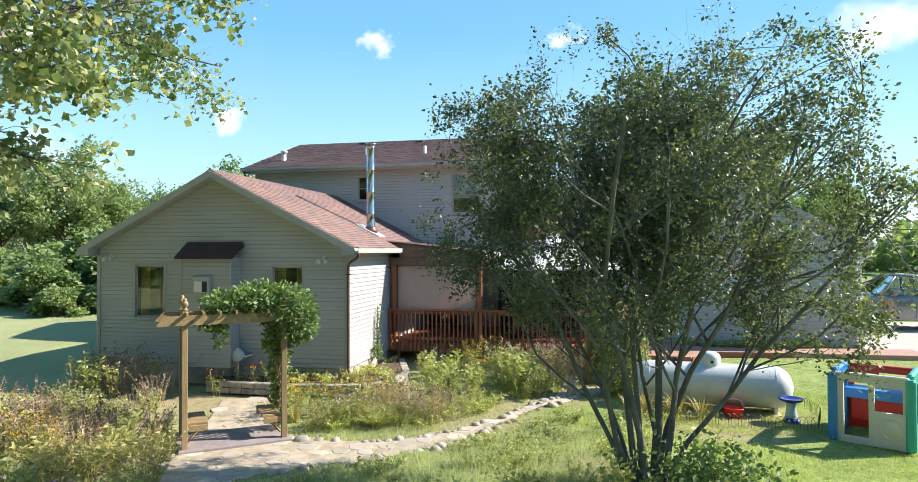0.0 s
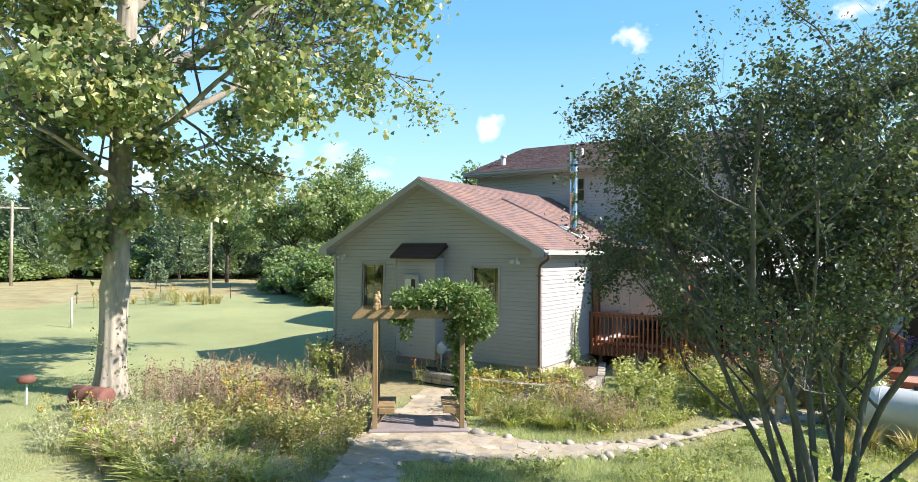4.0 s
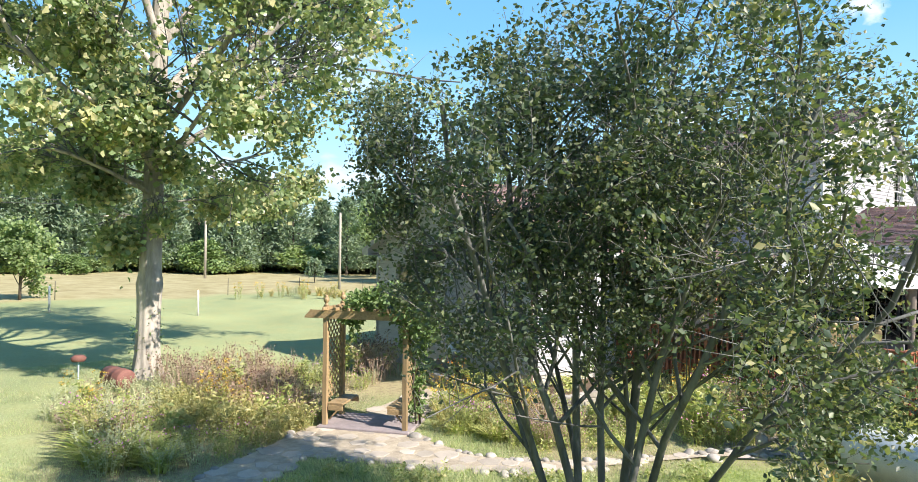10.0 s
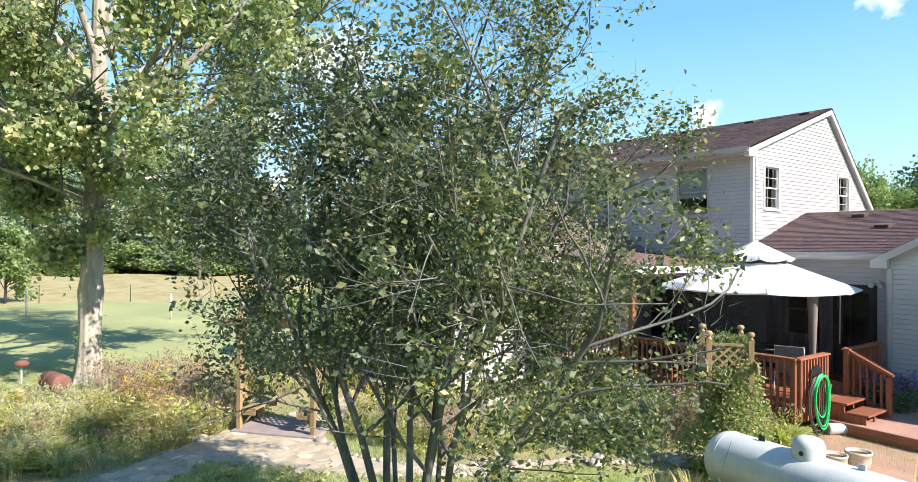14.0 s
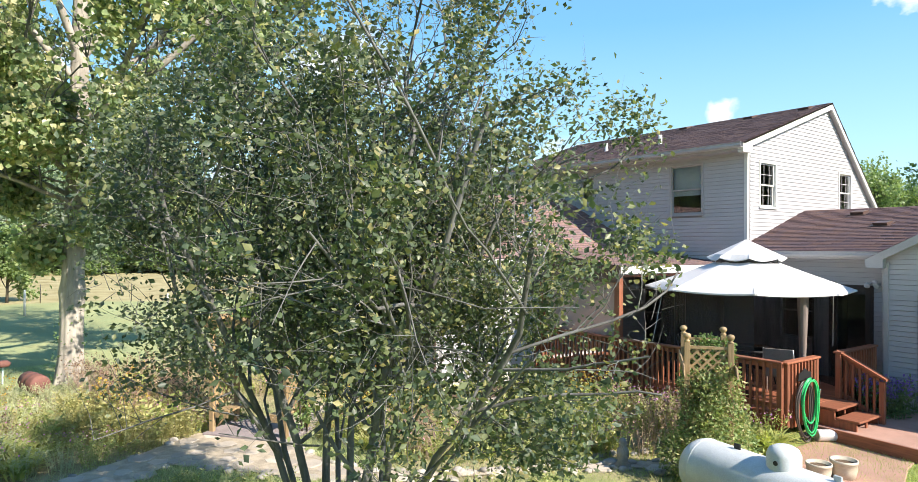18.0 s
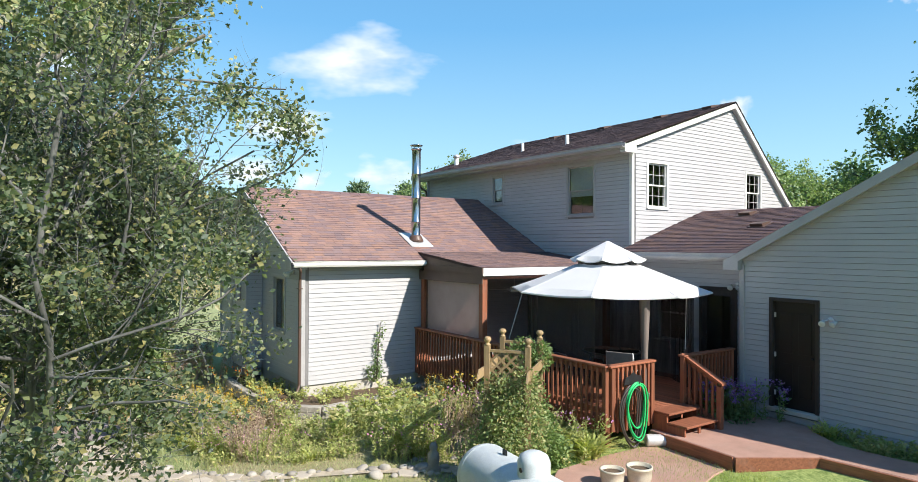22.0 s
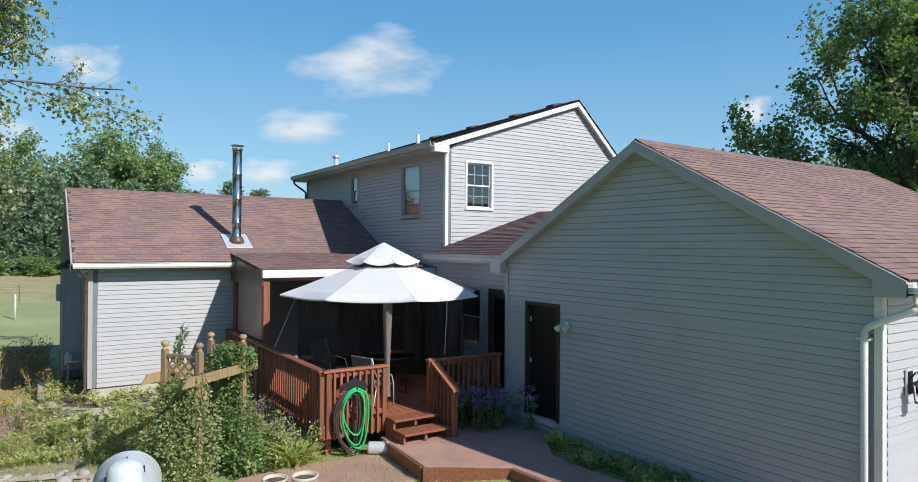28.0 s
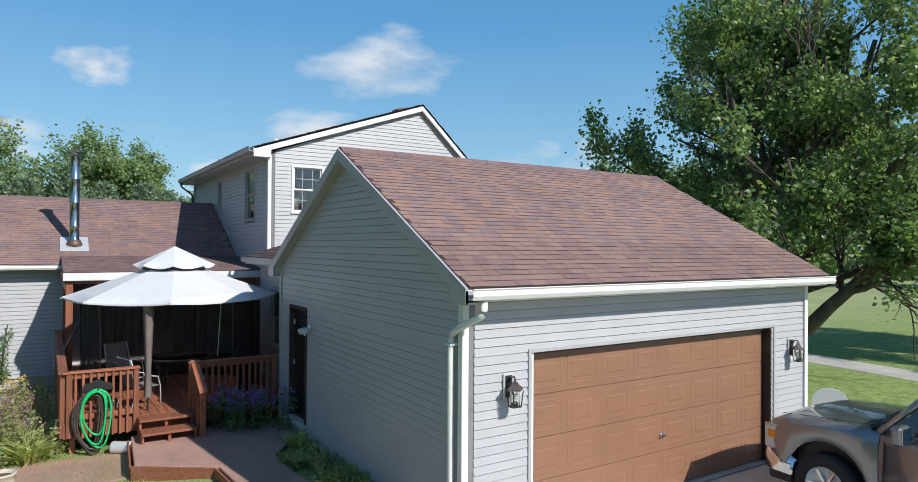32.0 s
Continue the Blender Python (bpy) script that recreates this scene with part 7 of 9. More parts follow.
def maple():
    rng = random.Random(12)
    t = thing("maple_tree", "broad maple with dark green leaves beyond the garage", "tree", "maples", at=(3.3, 33.8, -0.35))
    tips = []
    part("trunk", tube([(0, 0, -0.1), (0.05, -0.1, 0.8), (0.15, -0.1, 1.6), (0.2, 0, 3.0), (0.2, 0.1, 6.0)], [0.42, 0.3, 0.27, 0.22, 0.12], 14), M_BARK_DARK, t, smooth=True)
    for k in range(20):
        az = k * 2.39996 + 0.4
        z = 2.3 + 0.19 * k
        lean = radians(74 - 3.4 * k) if k < 19 else 0.05
        L = (4.9 - 0.03 * k) * (1 + 0.08 * max(0, math.cos(az + 2.14)))
        o, mine = [], []
        grow((0.15, -0.05, z), (math.cos(az) * math.sin(lean), math.sin(az) * math.sin(lean), math.cos(lean)), L, 0.11, 0, 3, rng, o, mine, 0.12, 0.07, (4, 6), (0.4, 0.58), (26, 56), 0.25)
        limb = piece("limb", branches_mesh("limb", [q for q in o if q[2] < 2], M_BARK_DARK), t)
        piece("twig_spray", branches_mesh("twigs", [q for q in o if q[2] >= 2], M_BARK_DARK, (4, 4, 3, 3)), limb)["kind"] = "stuff"
        tips += mine
    for L, az, lean, r in ((4.6, -0.1, 42, 0.2), (4.4, 0.6, 48, 0.16)):
        o, mine = [], []
        le = radians(lean)
        grow((0.1, -0.05, 0.9), (math.cos(az) * math.sin(le), math.sin(az) * math.sin(le), math.cos(le)), L, r, 0, 3, rng, o, mine, 0.08, 0.03, (4, 6), (0.4, 0.58), (26, 56), 0.4)
        piece("limb", branches_mesh("limb", o, M_BARK_DARK), t)
        tips += mine
    pts, nr = scatter([q for q in tips if q[0].z > 2.4 and noise.noise(q[0] * 0.7) > -0.12], 80000, 0.25, 9)
    piece("crown", leaves_mesh("crown", pts, 0.115, M_LEAF_MAPLE, nr, 0.25, 0.9), t)["kind"] = "stuff"
    # a second tree out of view, added for its shadow on the far lawn
    copy_thing(t, Matrix()).matrix_basis = pose(9.4, 44.5, -0.35, 0, 0, 140)


maple()


def far_broadleaf(seed, height, label):
    rng = random.Random(seed)
    t = thing("broadleaf_tree", label, "tree", "far broadleaf trees", at=(0, 0, -40))
    out, tips = [], []
    trunk = tube([(0, 0, -0.3), (0.02, 0, height * 0.2), (0.0, 0.1, height * 0.5)], [height * 0.022, height * 0.017, height * 0.011], 8)
    part("trunk", trunk, M_BARK_DARK, t, smooth=True)
    for k in range(13):
        az, lean = k * 2.4 + rng.uniform(-0.3, 0.3), radians(rng.uniform(10, 74))
        z = height * rng.uniform(0.22, 0.5)
        grow((0, 0, z), (math.cos(az) * math.sin(lean), math.sin(az) * math.sin(lean), math.cos(lean)), height * rng.uniform(0.3, 0.48), height * 0.007, 0, 2, rng, out, tips, 0.15, 0.07, (4, 6), (0.4, 0.65), (25, 60), 0.3)
    piece("limb_spray", branches_mesh("limbs", out, M_BARK_DARK, (5, 4, 3)), t)["kind"] = "stuff"
    pts, nr = scatter(tips, 17000, height * 0.036, seed)
    piece("crown", leaves_mesh("crown", pts, height * 0.019, M_LEAF_FAR, nr, 0.1, 0.9), t)["kind"] = "stuff"
    return t


def far_pine(seed, height):
    rng = np.random.default_rng(seed)
    t = thing("pine_tree", "dense green pine at the edge of the meadow", "tree", "far pines", at=(0, 0, -40))
    part("trunk", tube([(0, 0, -0.3), (0, 0, height * 0.97)], [height * 0.018, 0.02], 7), M_BARK_DARK, t)
    runs, pts, aim = [], [], []
    layers = 15
    for k in range(layers):
        f = k / layers
        z = height * (0.06 + 0.92 * f)
        R = height * 0.30 * (1 - f) ** 0.8 * rng.uniform(0.85, 1.1) + 0.15
        for j in range(max(5, int(11 * (1 - f)))):
            a = j * 2 * math.pi / max(5, int(11 * (1 - f))) + rng.uniform(-0.3, 0.3) + k
            r = R * rng.uniform(0.75, 1.12)
            tip = Vector((r * math.cos(a), r * math.sin(a), z + r * 0.12))
            runs.append(([Vector((0, 0, z)), tip], [0.03, 0.01], 3))
            m = 52
            tt = rng.uniform(0.25, 1.05, m) ** 0.8
            q = np.outer(tt, (tip.x, tip.y, r * 0.12)) + (0, 0, z) + rng.normal(size=(m, 3)) * (0.16, 0.16, 0.1) * height * 0.16
            pts.append(q)
            aim.append(np.tile((math.cos(a) * 0.6, math.sin(a) * 0.6, 0.35), (m, 1)))
    piece("limb_spray", branches_mesh("limbs", runs, M_BARK_DARK, (3,)), t)["kind"] = "stuff"
    piece("crown", leaves_mesh("crown", np.concatenate(pts), height * 0.044, M_LEAF_PINE, rng, -0.1, 0.42, 0.4, np.concatenate(aim)), t)["kind"] = "stuff"
    return t


BROAD = [far_broadleaf(31, 10, "tall broadleaf tree in the far tree line"), far_broadleaf(32, 10, "tall broadleaf tree in the far tree line"), far_broadleaf(33, 10, "tall broadleaf tree in the far tree line")]
PINES = [far_pine(41, 10), far_pine(42, 10), far_pine(43, 10)]
used = set()


def plant_far(kind, k, yaw, dist, height, wide=1.0):
    proto = (BROAD if kind == "d" else PINES)[k % 3]
    a = radians(yaw)
    x, y = 5 - math.sin(a) * dist, 5 + math.cos(a) * dist
    s = height / 10
    m = pose(x, y, -0.2, 0, 0, (k * 77) % 360) @ Matrix.Diagonal((s * wide, s * wide, s, 1))
    if proto.name not in used:
        used.add(proto.name)
        proto.matrix_basis = m
        return
    o = copy_thing(proto, Matrix())
    o.matrix_basis = m


# trees far outside the view are added to close the ring for reflections
for k, (yaw, dist, h) in enumerate(((95, 92, 20), (91.5, 100, 17), (87, 98, 17), (84.5, 105, 16), (79.5, 104, 22), (76.5, 108, 18), (73, 112, 12), (68.5, 112, 11), (64, 108, 10), (59.5, 62, 8), (55, 54, 9), (51, 52, 10), (47.5, 54, 8.8), (44, 46, 7.5), (40, 44, 8.2), (36, 60, 8), (28, 56, 11.5), (25, 68, 11), (21, 72, 12.5), (17, 74, 12), (12, 80, 13), (6, 84, 13), (0, 90, 14), (-8, 90, 13), (-16, 95, 14), (-25, 90, 15), (-36, 95, 14), (-50, 100, 15), (-66, 95, 14), (-85, 100, 16), (-105, 95, 15), (-125, 100, 15), (-145, 95, 16), (-165, 100, 15), (175, 95, 14), (155, 100, 15), (135, 95, 15), (118, 100, 15), (105, 95, 16))):
    plant_far("d", k, yaw, dist, h, 1.0 if k != 14 else 1.25)
for k, (yaw, dist, h) in enumerate(((97, 78, 12), (94, 80, 13), (91, 76, 12), (88.5, 80, 13), (86, 84, 12), (83, 78, 11), (80, 80, 12), (77, 76, 10.5), (74.5, 80, 11), (72, 74, 9.5), (69.5, 78, 11), (67, 76, 10), (62.5, 70, 8.5), (60.5, 76, 11), (58, 70, 8), (56, 72, 10.5), (53.5, 66, 7.5), (51.5, 70, 10), (49.5, 62, 7), (47.5, 66, 9), (45.5, 58, 7), (43.5, 62, 8), (41.5, 52, 5.5), (39, 56, 7), (64.5, 82, 9))):
    plant_far("p", k, yaw, dist, h)

edge = random.Random(8)
for k in range(36):
    plant_far("p", k, 44 + 1.55 * k + edge.uniform(-0.5, 0.5), edge.uniform(76, 92), edge.uniform(6.5, 10.5), edge.uniform(1.0, 1.35))


def round_bush(seed, height, mat, label):
    """A bush of overlapping leafy lumps that reaches the ground."""
    rng = np.random.default_rng(seed)
    t = thing("wild_bush", label, "bush", "bushes along the tree line", at=(0, 0, -40))
    runs, pts = [], []
    for k in range(15):
        a, r, z = rng.uniform(0, 6.28), height * 0.42 * rng.uniform(0.1, 1.0) ** 0.6, height * rng.uniform(0.16, 0.8)
        r *= 1.1 - 0.75 * (z / height) ** 2
        c = np.array((r * math.cos(a), r * math.sin(a), z))
        runs.append(([Vector((0, 0, -0.1)), Vector(c * (0.5, 0.5, 0.6)), Vector(c)], [height * 0.012, height * 0.009, 0.01], 2))
        m = 330
        d = rng.normal(size=(m, 3))
        d /= np.linalg.norm(d, axis=1)[:, None]
        pts.append(c + d * height * (0.2, 0.2, 0.17) * rng.uniform(0.45, 1.12, (m, 1)))
    piece("limb_spray", branches_mesh("limbs", runs, M_BARK_DARK, (4,)), t)["kind"] = "stuff"
    p = np.concatenate(pts)
    p[:, 2] = np.maximum(p[:, 2], -0.05)
    piece("crown", leaves_mesh("crown", p, height * 0.062, mat, rng, 0.1, 0.8), t)["kind"] = "stuff"
    return t


BUSHES = [round_bush(61, 3.0, M_LEAF_FAR, "round green bush at the lawn edge"), round_bush(62, 3.0, M_LEAF_VINE, "dark green bush at the lawn edge"), round_bush(63, 3.0, M_LEAF_FAR, "round green bush at the lawn edge")]


def plant_bush(k, x, y, height, wide):
    o = BUSHES[k % 3]
    if o.name in used:
        o = copy_thing(o, Matrix())
    used.add(o.name)
    o.matrix_basis = pose(x, y, ground_z(x, y) - 0.1, 0, 0, (k * 131) % 360) @ Matrix.Diagonal((height / 3 * wide, height / 3 * wide, height / 3, 1))


for k, (x, y, h) in enumerate(((-23.6, 24.6, 1.6), (-25.2, 25.8, 2.6), (-22.4, 26.8, 2.4), (-27.0, 26.8, 2.2), (-24.4, 28.6, 3.6), (-28.8, 28.6, 3.2), (-21.0, 29.4, 3.2), (-26.6, 31.0, 4.4), (-30.6, 30.6, 3.8), (-23.0, 32.4, 4.6), (-19.4, 33.0, 4.0), (-32.8, 29.6, 2.4), (-34.8, 32.2, 3.6), (-29.4, 34.8, 4.8), (-18.0, 28.0, 1.8))):
    plant_bush(k, x, y, h, 1.25)
fringe = random.Random(9)
for k in range(44):
    a, d = radians(50 + 1.1 * k + fringe.uniform(-0.4, 0.4)), fringe.uniform(72, 86)
    plant_bush(k, 5 - math.sin(a) * d, 5 + math.cos(a) * d, fringe.uniform(1.6, 4.6), fringe.uniform(1.2, 1.9))


def hedge_band():
    """The undergrowth that closes the foot of the far trees, and an unseen belt that blocks sky light."""
    rng = np.random.default_rng(77)
    n = 48000
    yaw = np.radians(rng.uniform(34, 100, n))
    dist = rng.uniform(84, 104, n)
    z = rng.uniform(0, 1, n) ** 1.6 * (3.4 + 1.4 * np.sin(yaw * 31) + 0.9 * np.sin(yaw * 73))
    pts = np.stack([5 - np.sin(yaw) * dist, 5 + np.cos(yaw) * dist, z - 0.2], 1)
    ob = new("far_undergrowth", leaves_mesh("far_undergrowth", pts, 0.62, M_LEAF_FAR, rng, 0.0, 0.8))
    tagged(ob, "dense undergrowth along the far tree line", "undergrowth", kind="stuff")
    yaw = np.radians(rng.uniform(-35, 34, n // 5))
    dist = rng.uniform(95, 118, n // 5)
    z = rng.uniform(0, 1, n // 5) ** 1.4 * (7 + 2.5 * np.sin(yaw * 23) + 1.5 * np.sin(yaw * 61))
    one = np.stack([5 - np.sin(yaw) * dist, 5 + np.cos(yaw) * dist, z - 0.2], 1)
    # unseen tall leaf belt behind the camera, added to dim sky light on walls
    yaw = np.radians(rng.uniform(-250, -75, n))
    dist = rng.uniform(42, 58, n)
    z = rng.uniform(0, 1, n) ** 1.1 * np.where(np.abs(yaw + radians(90)) < radians(40), 0.35, 1.0) * (20 + 3.5 * np.sin(yaw * 13) + 2.5 * np.sin(yaw * 41))
    two = np.stack([5 - np.sin(yaw) * dist, 5 + np.cos(yaw) * dist, z - 0.2], 1)
    pts = np.concatenate([one, two])
    ob = new("far_woods", leaves_mesh("far_woods", pts, 1.6, M_LEAF_FAR, rng, 0.0, 0.8))
    tagged(ob, "far woods, with an unseen leaf belt added to dim the sky light", "woods", kind="stuff")


hedge_band()


def young_tree(x, y, h, label, name="young_tree", mat=None, leaves=3500, size=0.13, seed=3, low=0.18):
    rng = random.Random(seed)
    t = thing(name, label, "tree", at=(x, y, ground_z(x, y) - 0.03))
    out, tips = [], []
    part("trunk", tube([(0, 0, 0), (0.02, 0.02, h * 0.3), (0, 0, h * 0.6)], [h * 0.018, h * 0.014, h * 0.01], 8), M_BARK_DARK, t, smooth=True)
    for k in range(12 if low > 0.1 else 18):
        az, lean = k * 2.4, radians(rng.uniform(15, 75))
        grow((0, 0, h * rng.uniform(low, 0.55)), (math.cos(az) * math.sin(lean), math.sin(az) * math.sin(lean), math.cos(lean)), h * rng.uniform(0.3, 0.45), h * 0.006, 0, 2, rng, out, tips, 0.15, 0.05, (3, 5), (0.4, 0.65), (25, 60), 0.3)
    piece("limb_spray", branches_mesh("limbs", out, M_BARK_DARK, (5, 4, 3)), t)["kind"] = "stuff"
    pts, nr = scatter(tips, leaves, h * 0.045, seed)
    piece("crown", leaves_mesh("crown", pts, size, mat or M_LEAF_VINE, nr, 0.1, 0.8), t)["kind"] = "stuff"
    return t


young_tree(-34.5, 6.6, 4.2, "bright green young tree leafy to the ground on the lawn", "young_tree", M_LEAF_FAR, 7000, 0.19, 3, 0.02)
young_tree(-44.5, 27.5, 2.2, "small blue green pine in the meadow", "small_pine", M_LEAF_PINE, 2200, 0.18, 8)
young_tree(3.0, 49.0, 2.0, "pale leafed bush on the far lawn", "lawn_bush", M_STALK, 2600, 0.16, 9)
young_tree(-8.0, 34.5, 6.4, "light green tree behind the house", "garden_tree", M_LEAF_VINE, 6000, 0.22, 10)


# ---- poles, fence posts and things on the lawn ----
def pole(name, x, y, h, r, mat, label, cat, arm=False):
    p = thing(name, label, cat, at=(x, y, ground_z(x, y) - 0.05))
    part("shaft", lathe([(0, 0), (r, 0), (r * 0.8, h), (r * 0.5, h + r * 0.4), (0, h + r * 0.5)], sides=14), mat, p, smooth=True)
    if arm:
        part("cross_arm", box(-1.1, 1.1, -0.05, 0.05, h - 0.5, h - 0.38, pose(0, 0, 0, 0, 0, 60)), mat, p)
    return p


pole("lamp_pole", -30.0, 22.1, 5.0, 0.09, M_BARK, "bare weathered wooden pole at the lawn edge", "pole")
pole("utility_pole", -54.0, 21.6, 6.4, 0.12, M_BARK, "weathered utility pole in the meadow", "pole", True)
pole("utility_pole", -80.0, 52.0, 10.0, 0.14, M_BARK, "far utility pole among the trees", "pole", True)
pole("fence_post", -27.3, 7.1, 1.15, 0.05, M_TRIM, "white post at the lawn edge", "post")
pole("fence_post", -24.1, 12.2, 1.15, 0.05, M_TRIM, "white post at the lawn edge", "post")
for k in range(5):
    pole("wire_post", -33.5 + 0.4 * k, 8 + 4.2 * k, 1.0, 0.02, M_BLACK, "thin steel fence stake in the tall grass", "post")
wires = bmesh.new()
for dz in (0, 0.35):
    add_tube(wires, [(-54, 21.6, 6.0 + dz), (-66, 36, 7.0 + dz), (-80, 52, 9.4 + dz)], 0.02, 4)
    add_tube(wires, [(-54, 21.6, 6.0 + dz), (-60, -20, 5.6 + dz), (-66, -60, 6.5 + dz)], 0.02, 4)
tagged(part("power_line", wires, M_BLACK), "thin sagging power lines over the meadow", "cable")


def log_drum():
    d = thing("barrel", "rusty red barrel lying in the flower bed", "barrel", at=(-11.35, 6.72, -0.22), turn=15)
    prof = [(0, -0.4), (0.2, -0.4), (0.215, -0.38), (0.215, -0.15), (0.225, -0.13), (0.215, -0.11), (0.215, 0.11), (0.225, 0.13), (0.215, 0.15), (0.215, 0.38), (0.2, 0.4), (0, 0.4)]
    part("body", lathe(prof, sides=26, m=pose(0, 0, 0, 0, 90)), M_RUST, d, smooth=True)


M_RUST = painted("rusty_red_paint", (0.2, 0.085, 0.07), 0.8, 0.2, 6, dirt=(0.12, 0.06, 0.04))
log_drum()


def solar_stub():
    s = thing("bird_feeder", "small brown feeder on a thin blue stake", "feeder", at=(-12.7, 6.15, ground_z(-12.7, 6.15)))
    part("stake", tube([(0, 0, 0), (0, 0, 0.42)], 0.018, 7), M_PALEBLUE, s)
    part("tray", lathe([(0, 0.4), (0.14, 0.42), (0.17, 0.5), (0.1, 0.56), (0, 0.57)], sides=16), M_RUST, s, smooth=True)


solar_stub()


# ---- climbing plants ----
def vine_mass(name, label, blobs, count, size, mat, seed, stems=()):
    """Leaves in a shell round overlapping lumps, with woody stems."""
    rng = np.random.default_rng(seed)
    t = thing(name, label, "climbing plant")
    w = np.array([b[3] * b[4] * b[5] for b in blobs]) ** 0.7
    idx = rng.choice(len(blobs), count, p=w / w.sum())
    d = rng.normal(size=(count, 3))
    d /= np.linalg.norm(d, axis=1)[:, None]
    B = np.array(blobs)[idx]
    rad = rng.uniform(0.55, 1.12, (count, 1))
    pts = B[:, :3] + d * B[:, 3:] * rad
    ob = piece("foliage", leaves_mesh("foliage", pts, size, mat, rng, 0.25, 0.6, 0.45, d * 0.5), t)
    ob["kind"] = "stuff"
    for pts_ in stems:
        part("stem", tube(pts_, [0.02] * (len(pts_) - 1) + [0.008], 6), M_BARK_DARK, t, smooth=True)
    return t


def ab(u, v, z):
    """A place in the entrance arbor: along its front, into its depth, and up."""
    c, s = math.cos(radians(38.1)), math.sin(radians(38.1))
    return (-6.57 + c * u - s * v, 9.38 + s * u + c * v, -0.66 + z)


vine_mass("arbor_vine", "leafy green vine heaped over the arbor beams", [(*ab(0.75, 0.35, 2.36), 0.45, 0.45, 0.2), (*ab(1.25, 0.3, 2.4), 0.5, 0.5, 0.3), (*ab(1.65, 0.25, 2.28), 0.5, 0.5, 0.38), (*ab(1.85, 0.2, 2.0), 0.34, 0.4, 0.35), (*ab(1.6, 0.5, 1.7), 0.25, 0.3, 0.4), (*ab(1.62, 0.6, 1.1), 0.14, 0.2, 0.5), (*ab(0.45, 0.2, 2.1), 0.25, 0.25, 0.16), (*ab(0.55, 0.05, 1.85), 0.1, 0.1, 0.2), (*ab(1.62, 0.55, 0.5), 0.12, 0.18, 0.4)], 7200, 0.085, M_LEAF_VINE, 51, [[ab(1.66, 0.5, 0), ab(1.6, 0.45, 0.8), ab(1.68, 0.4, 1.6), ab(1.4, 0.35, 2.25)], [ab(1.7, 0.6, 0), ab(1.66, 0.6, 1.0), ab(1.6, 0.4, 2.2)]])
vine_mass("rose_vine", "climbing rose covering the lattice of the small arbor", [(0.55, 14.62, 0.1, 0.33, 0.3, 0.62), (0.42, 14.5, -0.15, 0.45, 0.42, 0.42), (0.62, 14.7, 0.5, 0.28, 0.24, 0.5), (0.35, 14.62, 0.85, 0.2, 0.2, 0.3), (0.9, 14.75, -0.3, 0.3, 0.25, 0.3), (0.65, 14.62, -0.2, 0.42, 0.34, 0.45), (0.65, 14.65, 0.3, 0.38, 0.3, 0.45), (0.6, 14.66, 0.75, 0.3, 0.24, 0.35), (0.9, 14.92, 0.2, 0.25, 0.25, 0.6), (0.85, 14.85, 0.9, 0.22, 0.2, 0.35)], 15000, 0.05, M_LEAF_ROSE, 52, [[(0.5, 14.6, -0.55), (0.55, 14.6, 0.4), (0.5, 14.65, 1.2)]])
vine_mass("rose_vine", "dense green climbing rose on the far lattice", [(0.1, 15.55, 0.3, 0.32, 0.3, 0.75), (0.32, 15.6, -0.1, 0.36, 0.3, 0.5), (0.05, 15.5, 1.05, 0.3, 0.28, 0.45), (0.22, 15.65, 1.25, 0.25, 0.22, 0.25), (0.5, 15.75, -0.3, 0.3, 0.26, 0.3)], 9500, 0.055, M_LEAF_VINE, 53, [[(0.1, 15.5, -0.5), (0.12, 15.55, 0.4), (0.1, 15.6, 1.4)]])
vine_mass("wall_creeper", "thin creeper climbing the sunlit wing siding", [(-5.48, 15.75, 0.5, 0.04, 0.1, 0.5), (-5.47, 15.85, 1.0, 0.03, 0.08, 0.22), (-5.45, 15.65, 0.05, 0.1, 0.2, 0.2)], 420, 0.06, M_LEAF_VINE, 54, [[(-5.46, 15.7, -0.2), (-5.5, 15.75, 0.5), (-5.5, 15.82, 1.2)]])

# ---- garden plants ----
def inside(x, y, poly):
    hit = False
    for (ax, ay), (bx, by) in zip(poly, poly[1:] + poly[:1]):
        if (ay > y) != (by > y) and x < (bx - ax) * (y - ay) / (by - ay) + ax:
            hit = not hit
    return hit


